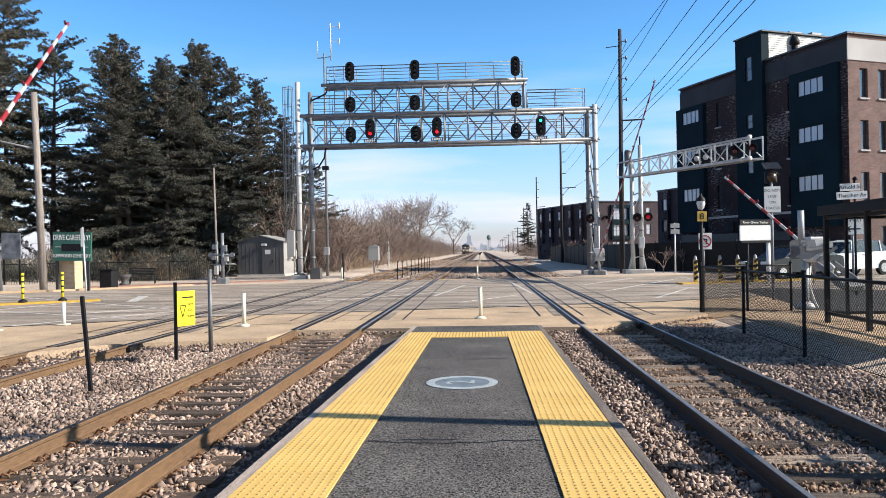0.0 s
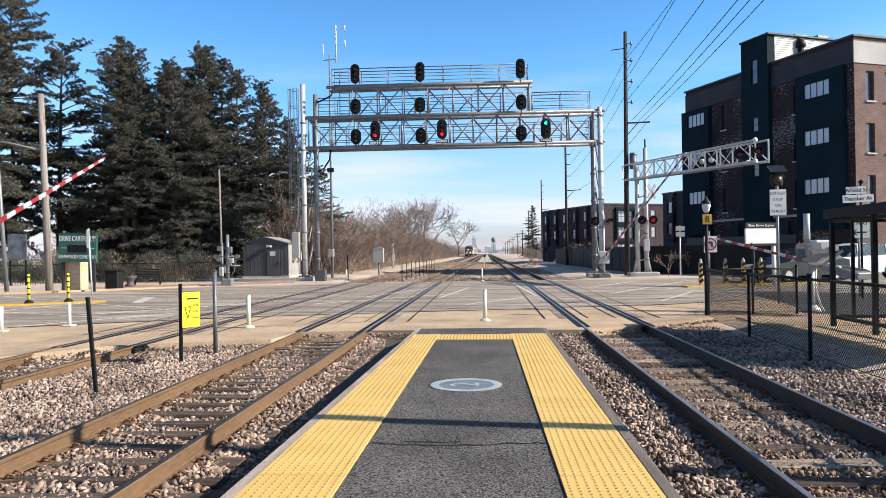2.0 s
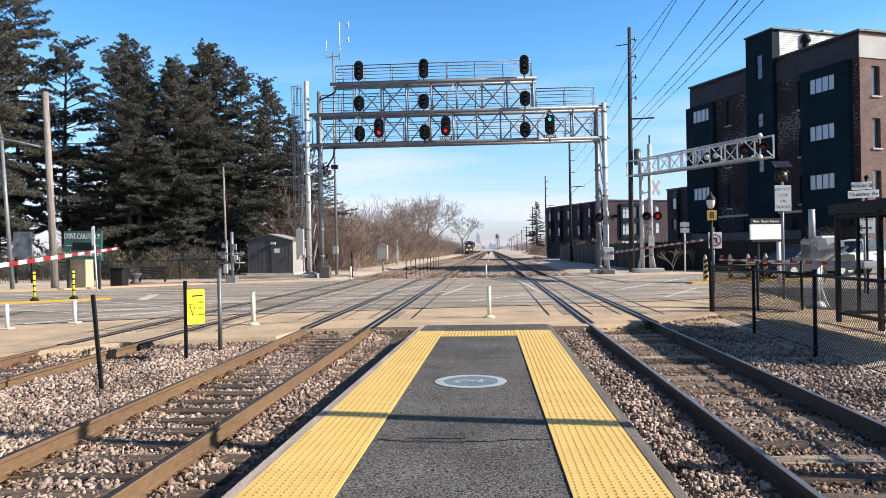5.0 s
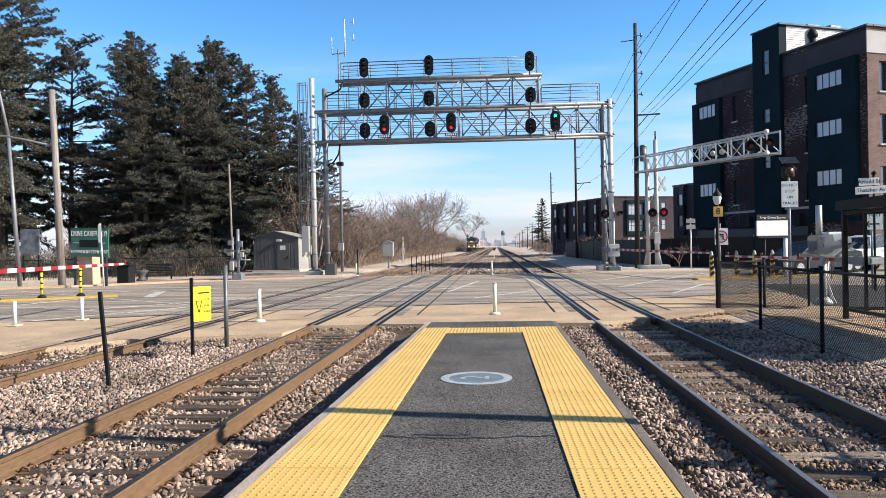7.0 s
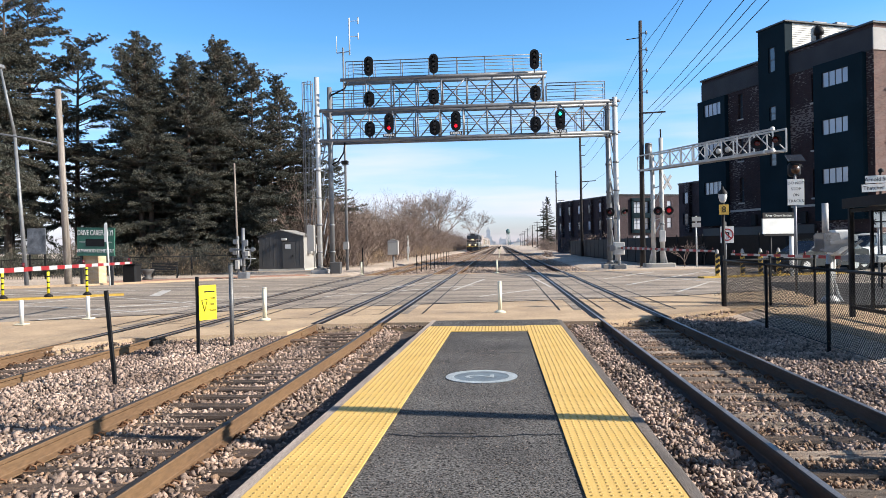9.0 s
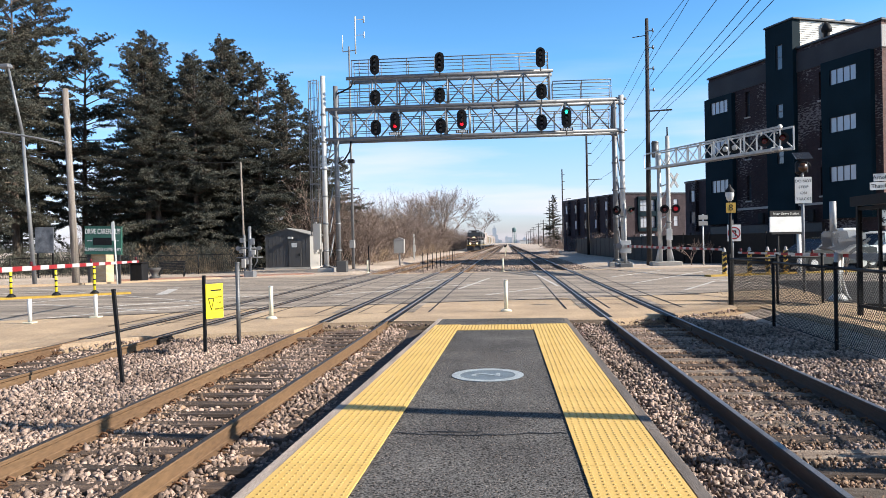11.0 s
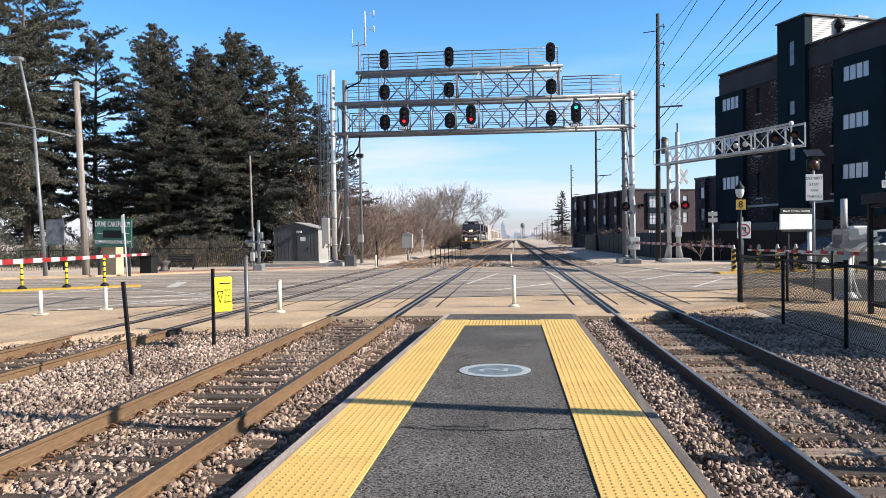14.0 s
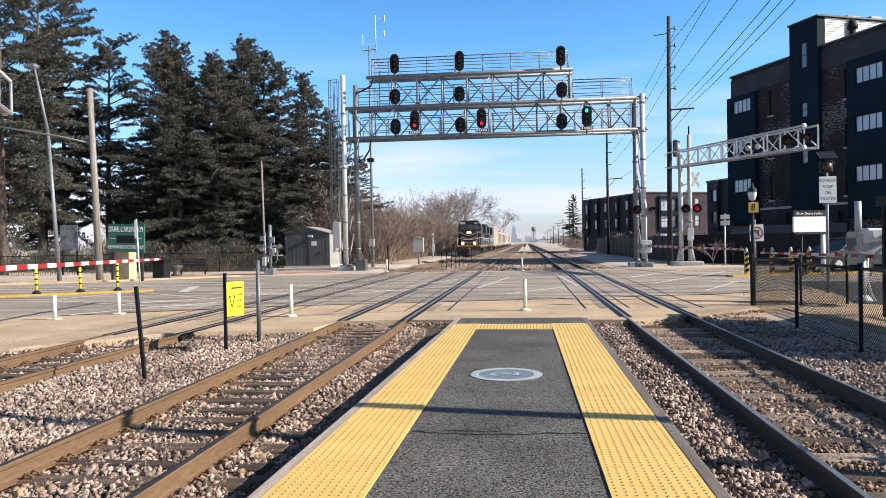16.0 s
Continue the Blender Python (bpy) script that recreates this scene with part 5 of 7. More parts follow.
    t1.scale = (1.3, 1.3, 1.3)
    for x, y, s, r in ((-13.8, 160, 1.5, 70), (-17.6, 148, 1.3, 200), (-13, 345, 1.9, 30), (-20.6, 178, 1.45, 120), (-15.2, 172, 1.6, 300), (-18.4, 128, .95, 20), (-21.5, 112, .8, 240), (-26, 130, .7, 10), (15, 190, .6, 30), (-34, 105, .8, 50), (-42, 98, .8, 150), (-50, 110, .9, 250), (-58, 100, .8, 320), (-28, 112, .75, 280), (-64, 120, 1, 80)):
        t = copy_thing(t1, pose(x, y, 0, 0, 0, r))
        t.scale = (s, s, s)
    sm = bare_tree(9, 3.4, "small leafless street tree by the dark screen", levels=4)
    sm.matrix_basis = pose(12.6, 51.2, 0)
    for x, y, s in ((14.6, 53.8, .9), (15.3, 34.5, .95), (-44, 50, 2.2), (-37.5, 49, 2.0), (-33, 54, 1.6)):
        t = copy_thing(sm, pose(x, y, 0, 0, 0, x * 40))
        t.scale = (s, s, s)
    ev = copy_thing(b, pose(12.9, 200, 0))
    ev.scale = (.6, .6, .68)
    tagged(ev, "dark evergreen beside the far poles")
    rs2 = [(5.9, 97, .9, .7), (6.6, 98, .7, .5)]
    scrub("shrub", 900, rs2, TWIG, "low brown shrub on the gravel", 27, wid=(.03, .06))


build_plants()

# ---- things west of the line ----
def build_hut():
    h = thing("equipment_hut", pose(-17.8, 60, 0), "grey metal signal equipment hut with gabled roof", "hut")
    w, d, z0, z1 = 1.85, 2.0, .12, 2.75
    part("base", Shape().box(-w - .1, w + .1, -d - .1, d + .1, -.2, .12), CONCRETE_GREY, h, "concrete base")
    for i in range(12):
        x = -w + i * 2 * w / 12
        part("wall_rib", Shape().box(x, x + .04, -d - .012, -d, z0, z1), HUT_GREY, h)
    # front is darker than the side walls: shade put into its grey
    part("front_wall", Shape().box(-w, w, -d, -d + .05, z0, z1), HUT_GREY, h, "dark grey ribbed metal front")
    part("gable", Shape().prism([(-w, z1), (w, z1), (0, z1 + .5)], -d - .02, -d + .05), HUT_GREY, h)
    part("side_wall", Shape().box(w - .05, w, -d + .01, d, z0, z1), HUT_LIGHT, h, "pale grey metal side")
    part("side_wall", Shape().box(-w, -w + .05, -d + .01, d, z0, z1).box(-w + .05, w - .05, d - .05, d, z0, z1), HUT_LIGHT, h)
    for s in (-1, 1):
        r = Shape()
        r.add([(s * (w + .12), y, z1 - .04 + dz) for y in (-d - .15, d + .15) for dz in (0, .07)] + [(0, y, z1 + .5 + dz) for y in (-d - .15, d + .15) for dz in (0, .07)],
              [(0, 2, 6, 4), (1, 5, 7, 3), (0, 4, 5, 1), (2, 3, 7, 6), (0, 1, 3, 2)])
        # sunward roof panel pale, the other dark: light put into the colour
        part("roof_panel", r, HUT_LIGHT if s > 0 else HUT_GREY, h, "metal roof panel")
    dr = part("door", Shape().box(.1, 1.15, -d - .06, -d - .035, z0 + .05, 2.25, bevel=.01), HUT_GREY, h, "grey steel door")
    part("handle", Shape().box(.95, 1.02, -d - .11, -d - .06, 1.05, 1.25), BLACK, dr)
    part("notice", Shape().box(.35, .8, -d - .07, -d - .062, 1.75, 2.1), WHITE, dr)
    part("lamp", Shape().box(.1, .5, -d - .3, -d - .03, 2.42, 2.6, bevel=.03), ALU, h)
    for y in (-.9, .5):
        part("side_box", Shape().box(w, w + .3, y, y + .6, 1.3, 2.1, bevel=.02), HUT_LIGHT, h)
    part("vent_pipe", Shape().tube((w - .1, .4, z1), (w - .1, .4, z1 + .95), .04).tube((w - .1, .4, z1 + .95), (w - .1, .4, z1 + 1.1), .11), ALU, h)


def build_left():
    pl = solid("utility_pole", Shape().tube((-23.05, 37.2, -.3), (-23.42, 37.2, 10.5), .2, .15, 12), WOOD_POLE, "leaning grey weathered wooden utility pole", "pole")
    lamp = thing("street_lamp", pose(-26.3, 38.5, 0), "tall galvanised street lamp with curved arm", "street lamp")
    part("pole", Shape().tube((0, 0, 0), (-.5, 0, 8.4), .12, .085, 10).tube((-.5, 0, 8.4), (-1.25, 0, 12.1), .085, .06, 8), GALV, lamp)
    part("lamp_head", Shape().box(-1.8, -1.1, -.2, .2, 12.08, 12.32, bevel=.06), GALV, lamp, "cobra-head lamp")
    w = Shape().path([(-23.3, 37.2, 7.5), (-25, 36.9, 7.9), (-29, 36, 8.6)], .05, 6)
    solid("mast_arm", w, GALV, "pale curved steel arm fixed to the wooden pole", "bracket")
    # green sign on a brick base
    s = thing("cemetery_sign", pose(-21.65, 37.4, 0), "green board sign with white lettering over a tan brick base", "sign")
    part("brick_base", Shape().box(-1.05, -.02, .3, 1.1, -.1, 1.6), BRICK_TAN, s, "tan brick pier")
    part("cap", Shape().box(-1.12, .05, .23, 1.17, 1.6, 1.7, bevel=.02), CONCRETE_GREY, s)
    tilt = pose(0, 0, 0, 0, 1.5)
    part("board", Shape().box(-1.03, 1.03, -.05, .05, 1.58, 3.08, tilt), GREEN_SIGN, s, "dark green board")
    for z in (1.58, 3.05):
        part("board_trim", Shape().box(-1.06, 1.06, -.06, .06, z, z + .04, tilt), GREEN_SIGN, s)
    lettering("sign_letters", "DRIVE CAREFULLY!", .235, WHITE, s, tilt @ pose(-.02, -.06, 2.8) @ Matrix.Diagonal((1, 1, 1.75, 1)), "white capital letters", .01)
    part("panel", Shape().box(-.55, .5, -.07, -.055, 2.08, 2.48, tilt), BLACK, s, "dark panel")
    lettering("sign_letters", "ELMWOOD CEMETERY", .2, WHITE, s, tilt @ pose(0, -.06, 1.84) @ Matrix.Diagonal((1, 1, 1.3, 1)), "white capital letters", .01)
    for x0, x1 in ((-.9, -.6), (.6, .9)):
        part("rule", Shape().box(x0, x1, -.065, -.05, 2.3, 2.33, tilt), WHITE, s)
    for x in (-.85, .85):
        part("board_post", Shape().box(x - .06, x + .06, .06, .18, -.1, 2.8), FRAME_DARK, s)
    solid("sign_post", Shape().tube((-20.3, 36.4, -.1), (-20.45, 36.4, 3.3), .04).box(-20.53, -20.37, 36.34, 36.36, 2.3, 3.25), WHITE, "thin steel post with a sign seen from behind", "post")
    solid("litter_bin", Shape().box(-21.35, -20.6, 39.6, 40.3, -.05, 1.0, bevel=.05).box(-21.4, -20.55, 39.55, 40.35, 1.0, 1.07, bevel=.02), BLACK, "square black litter bin", "bin")
    solid("stone_urn", Shape().lathe([(.0, 0), (.3, 0), (.3, .12), (.16, .2), (.3, .45), (.42, .62), (.38, .66), (.0, .6)], pose(-21.8, 43.4, 0), 16), HUT_GREY, "grey stone garden urn", "urn")
    b = thing("park_bench", pose(-21.7, 45.5, 0, 0, 0, 20), "dark metal park bench beside the urn", "bench")
    for k in range(4):
        part("seat_slat", Shape().box(-.8, .8, -.2 + k * .11, -.11 + k * .11, .44, .47, bevel=.006), BLACK, b)
    for k in range(5):
        part("back_slat", Shape().box(-.8, .8, .27 + k * .02, .3 + k * .02, .52 + k * .1, .6 + k * .1), BLACK, b)
    for x in (-.75, .75):
        part("leg", Shape().path([(x, -.2, 0), (x, -.2, .45), (x, .25, .45), (x, .38, 1.0)], .03, 6).tube((x, .28, .45), (x, .4, 0), .03), BLACK, b)
        part("armrest", Shape().path([(x, -.2, .45), (x, -.22, .68), (x, .3, .7)], .025, 6), BLACK, b)
    # low dark fence behind
    f = thing("fence", pose(0, 0, 0), "dark green wire fence in front of the conifers", "fence")
    pts = [(-50 + 4 * i, 43 + 1.05 * i) for i in range(8)] + [(-19.0, 52.5)]
    for p, q in zip(pts, pts[1:]):
        part("post", Shape().tube((*p, -.1), (*p, 1.4), .04), BLACK, f)
        part("top_rail", Shape().tube((*p, 1.35), (*q, 1.35), .025), BLACK, f)
        sh = Shape()
        for k in range(26):
            a, c = Vector(p).lerp(Vector(q), k / 26), Vector(p).lerp(Vector(q), (k + 1) / 26)
            sh.bar((a.x, a.y, 0), (c.x, c.y, 1.35), .01, .01).bar((a.x, a.y, 1.35), (c.x, c.y, 0), .01, .01)
        part("wire", sh, BLACK, f)["kind"] = "stuff"
    nb = thing("notice_board", pose(-32.0, 48, 0, 0, 0, 10), "dark blue-grey notice board with pale patches among the trees", "board")
    part("panel", Shape().box(-.62, .62, -.04, .04, 1.7, 3.5, bevel=.02), mat("blue_grey_panel", (.022, .027, .036), (.12, .13, .15), 1.6, 20, .5, 0, .02), nb)
    for x in (-.5, .5):
        part("post", Shape().box(x - .05, x + .05, .04, .14, -.1, 3.4), BLACK, nb)
    # curbs and median
    for pts, lab, mt, wd, hh in ((((-24.6, 22.6), (-15.4, 28.6)), "yellow-painted concrete median curb", YELLOW_PAINT, .5, .09), (((-34, 31.6), (-22.5, 37.0)), "pale concrete kerb along the road", CONCRETE, .4, .12),
                                 (((-22.5, 37.0), (-17.0, 41.8)), "pale concrete kerb along the road", CONCRETE, .4, .1)):
        sh = Shape().bar((*pts[0], hh / 2 - .02), (*pts[1], hh / 2 - .02), wd, hh)
        solid("kerb", sh, mt, lab, "kerb", kind="structure")
    d0 = thing("delineator_post", pose(-17.6, 27.05, .07), "yellow and black striped flexible post on the median", "bollard", "posts on the median")
    part("foot", Shape().lathe([(0, 0), (.17, 0), (.15, .06), (.07, .12), (.05, .14)], n=10), BLACK, d0, "black rubber foot")
    part("tube", Shape().tube((0, 0, .1), (0, 0, 1.12), .05, n=10), YELLOW, d0)
    for k in range(4):
        part("stripe", Shape().tube((0, 0, .32 + k * .22), (0, 0, .38 + k * .22), .053, n=10, caps=False), BLACK, d0)
    for x, y in ((-16.5, 27.85), (-18.9, 26.25), (-20.2, 25.4), (-21.6, 24.5)):
        copy_thing(d0, pose(x, y, .07))
    w0 = thing("marker_post", pose(-11.0, 18.6, -.014), "short white plastic marker post on a square foot", "bollard", "marker posts at the crossing")
    part("foot", Shape().box(-.13, .13, -.13, .13, 0, .04, bevel=.015), CREAM, w0)
    part("tube", Shape().tube((0, 0, .03), (0, 0, .62), .05, n=10), WHITE, w0)
    copy_thing(w0, pose(-11.97, 17.3, -.014))
    c0 = thing("marker_post", pose(-5.9, 17.75, -.014), "cream plastic marker post beside the rails", "bollard", "marker posts at the crossing")
    part("foot", Shape().lathe([(0, 0), (.15, 0), (.13, .04), (.06, .07)], n=12), CREAM, c0)
    part("tube", Shape().tube((0, 0, .05), (0, 0, .8), .052, n=12), CREAM, c0)
    part("cap", Shape().tube((0, 0, .8), (0, 0, .82), .056, n=12), WHITE, c0)
    for x, y in ((-.05, 19.0), (-.27, 45.2), (-9.0, 46.5)):
        copy_thing(c0, pose(x, y, -.014))
    solid("iron_stake", Shape().bar((-5.5, 9.96, -.3), (-5.62, 9.96, 1.22), .045, .045), BLACK, "leaning black iron stake in the ballast", "stake")
    y = thing("warning_sign", pose(-5.47, 12.73, -.2), "yellow look-for-trains sign on a black post", "sign")
    part("post", Shape().bar((0, 0, -.1), (0, 0, 1.49), .05, .05), BLACK, y)
    t = pose(.04, -.03, 0, 0, 0, 58)
    bd = part("board", Shape().box(0, .37, -.008, .008, .70, 1.33, t, bevel=.004), YELLOW, y, "bright yellow board")
    part("frame_bar", Shape().box(.1, .33, -.011, -.008, 1.2, 1.225, t), BLACK, bd)
    tri = Shape()
    for a, b2 in (((.05, 1.07), (.17, 1.07)), ((.17, 1.07), (.11, .86)), ((.11, .86), (.05, 1.07))):
        tri.bar(t @ Vector((a[0], -.012, a[1])), t @ Vector((b2[0], -.012, b2[1])), .006, .014)
    part("triangle", tri, BLACK, bd, "black yield triangle")
    for z, wd in ((1.09, "LOOK"), (.98, "FOR"), (.87, "TRAINS")):
        lettering("sign_letters", wd, .052, BLACK, bd, t @ pose(.27, -.0125, z), "black letters", .001)
    solid("steel_pole", Shape().tube((-5.37, 14.12, -.3), (-5.37, 14.12, 1.47), .042, n=12).tube((-5.37, 14.12, 1.47), (-5.37, 14.12, 1.49), .046, n=12), GALV_DARK, "plain grey steel pole in the ballast", "pole")
    solid("timber_block", Shape().box(-4.9, -4.0, 14.55, 14.75, -.22, -.1, bevel=.02), TIE, "old tie end lying by the apron", "timber")
    solid("rail_joint_box", Shape().box(-7.1, -6.96, 14.1, 15.3, -.2, -.02, bevel=.03), BLACK, "black insulated joint box beside the far rail", "box")
    # thin pole and back of a gate mechanism
    solid("slim_pole", Shape().tube((-18.45, 50, -.1), (-18.6, 50, 7.85), .09, .06, 8), WOOD_POLE, "slim weathered wooden pole", "pole")
    m = thing("crossing_signal", pose(-15.9, 44.0, 0), "crossing signal mast seen from behind with brackets", "signal")
    part("base", Shape().box(-.3, .3, -.3, .3, -.05, .35, bevel=.03), GALV, m)
    part("mast", Shape().tube((0, 0, .3), (0, 0, 3.1), .1, n=12), GALV, m)
    part("mast", Shape().tube((-.45, .3, 0), (-.45, .3, 2.6), .07, n=10), GALV, m)
    part("crossarm", Shape().tube((-.85, 0, 1.75), (.7, 0, 1.75), .05), GALV, m)
    for x in (-.75, .6):
        part("lamp_back", Shape().tube((x, -.05, 1.75), (x, .25, 1.75), .14, .1, 12), GALV, m)
    for x, z in ((.15, 1.2), (-.2, .75), (.2, 1.95)):
        part("junction_box", Shape().box(x - .14, x + .14, -.2, -.08, z, z + .4, bevel=.02), GALV, m)
    for x, y, z, h in ((-.3, -.3, .55, .55), (.28, -.12, 1.35, .3), (-.62, .2, 1.45, .4), (-.55, .15, 2.1, .3)):
        part("junction_box", Shape().box(x - .12, x + .12, y - .1, y + .1, z, z + h, bevel=.02), HUT_LIGHT, m)
    part("crossarm", Shape().tube((-.9, .1, 1.18), (.75, .1, 1.18), .035), GALV, m)
    part("conduit", Shape().path([(.2, .1, 1.9), (.42, .1, 1.6), (.4, .1, .9), (.15, .1, .5)], .03, 6), GALV, m)
    for z in (.7, 1.5, 2.2):
        part("mast_band", Shape().tube((0, 0, z), (0, 0, z + .09), .13, n=12), GALV_DARK, m)
    an = thing("antenna_pole", pose(-11.95, 56, 0), "slim steel pole carrying radio aerials", "antenna")
    part("pole", Shape().tube((0, 0, -.1), (0, 0, 17.3), .12, .06, 10), GALV, an)
    part("cross_bar", Shape().bar((-.5, 0, 16.9), (.55, 0, 17.0), .06, .06), GALV, an)
    part("whip", Shape().tube((-.5, 0, 16.9), (-.5, 0, 18.2), .03), WHITE, an)
    part("aerial", Shape().tube((.52, 0, 16.7), (.52, 0, 19.6), .055), WHITE, an)
    for z in (18.15, 19.35):
        part("dipole", Shape().bar((.52, 0, z), (1.22, 0, z), .04, .04).tube((1.22, 0, z - .25), (1.22, 0, z + .25), .05), WHITE, an)
    part("camera_box", Shape().box(-.25, .25, -.3, .1, 8.2, 8.5, bevel=.03), BLACK, an)
    part("foot_box", Shape().box(-.2, .2, -.4, -.1, 1.6, 2.2, bevel=.02), HUT_LIGHT, an)
    bx = thing("relay_case", pose(-9.8, 66, 0), "small silver relay case on a post", "cabinet")
    part("case", Shape().box(-.48, .48, -.3, .3, 1.0, 2.25, bevel=.03).prism([(-.52, 2.25), (.52, 2.25), (0, 2.45)], -.33, .33), HUT_LIGHT, bx)
    part("post", Shape().tube((0, 0, -.1), (0, 0, 1.0), .08), GALV, bx)
    cb = solid("cable_box", Shape().box(-11.7, -11.0, 49.2, 49.8, -.05, .75, bevel=.03), HUT_GREY, "low grey-green cable box by the footing", "box")
    # short stakes in line beside the far track
    st = solid("iron_stake", Shape().bar((0, 0, -.2), (0, 0, 1.15), .05, .05), BLACK, "short dark stake beside the far track", "stake", "stakes along the track", m=pose(-5.75, 49.5, 0))
    for i in range(9):
        copy_thing(st, pose(-5.75 + .02 * i, 52.5 + 3.2 * i, 0))
    copy_thing(st, pose(-9.2, 48, 0)).scale = (1.6, 1.6, 1.5)
    solid("white_stake", Shape().box(-10.95, -10.8, 84.9, 85.05, -.1, 3.0).box(-11.0, -10.7, 84.8, 84.9, .9, 1.7), WHITE, "tall white marker stake with a small box", "stake")
    solid("brick_walk", Shape().bar((-24, 41.5, -.02), (-13, 47.6, -.02), 2.2, .05), mat("red_paving", (.36, .2, .14), (.3, .17, .12), 1, 30, .9, 0, .2), "strip of reddish paving beside the road", "pavement", kind="structure")


build_hut()
build_left()

# ---- crossing equipment, signs and street things ----
def flasher(parent, m, lit=False, name="flasher"):
    """A round crossing lamp on a black backing disc, facing -y."""
    f = part(name, Shape().lathe([(0, -.02), (.30, -.02), (.30, .02), (0, .02)], m @ pose(0, 0, 0, 90), 20, False), BLACK, parent, "black round backing disc")
    part("lens", Shape().lathe([(.15, 0), (.14, .05), (.09, .08), (0, .09)], m @ pose(0, -.02, 0, 90), 16), FLASH_GLOW if lit else LENS_RED, f, "lit red lens" if lit else "unlit red lens")
    hood = Shape()
    for k in range(12):
        a0, a1 = math.pi * (-.1 + 1.2 * k / 12), math.pi * (-.1 + 1.2 * (k + 1) / 12)
        hood.add([m @ Vector((.17 * math.cos(a), y, .17 * math.sin(a))) for a in (a0, a1) for y in (-.01, -.3 + .12 * (1 - max(0, math.sin(a))))], [(0, 1, 3, 2)], True)
    part("hood", hood, BLACK, f)
    part("housing", Shape().lathe([(.16, 0), (.15, .12), (.08, .2), (0, .2)], m @ pose(0, .02, 0, -90), 14), ALU, f, "silver lamp housing")
    return f


def crossing_gate(base, pivot, az, length, label, width, stripe=.41, slim=1.0):
    """A gate: its mast and drive stay, its arm turns about the pivot. Returns the arm."""
    g = thing("crossing_gate", pose(base[0], base[1], 0), label, "crossing gate", "crossing gates")
    x, y, z = pivot[0] - base[0], pivot[1] - base[1], pivot[2]
    arm = new("arm")
    arm.parent = g
    k, s = 0, .25
    while s < length:
        e = min(length, s + stripe)
        w0 = width * (1 - .4 * s / length)
        part("stripe", Shape().box(s, e, -.022, .022, -w0 / 2, w0 / 2, bevel=.004), (RED, GATE_WHITE)[k % 2], arm, ("red reflective stripe", "white reflective stripe")[k % 2])
        s, k = e, k + 1
    part("arm_root", Shape().box(-.25, .3, -.05, .05, -.09, .09, bevel=.02), ALU, arm)
    for d in (.35, .66, .985):
        part("arm_lamp", Shape().tube((length * d - .04, 0, width * .35), (length * d - .04, 0, width * .35 + .11), .035, n=8), LENS_RED, arm, "small red arm lamp")
    for sgn in (-1, 1):
        part("counterweight", Shape().prism([(x, z * slim) for x, z in ((.05, -.12), (.05, .12), (-.75, .22), (-1.05, .12), (-1.05, -.16), (-.75, -.24))], sgn * .3 - .02, sgn * .3 + .02), GALV, arm, "silver counterweight arm")
    part("weight", Shape().box(-1.08, -.78, -.27, .27, -.2 * slim, .16 * slim, bevel=.02), GALV, arm)
    return g, arm, (x, y, z), az


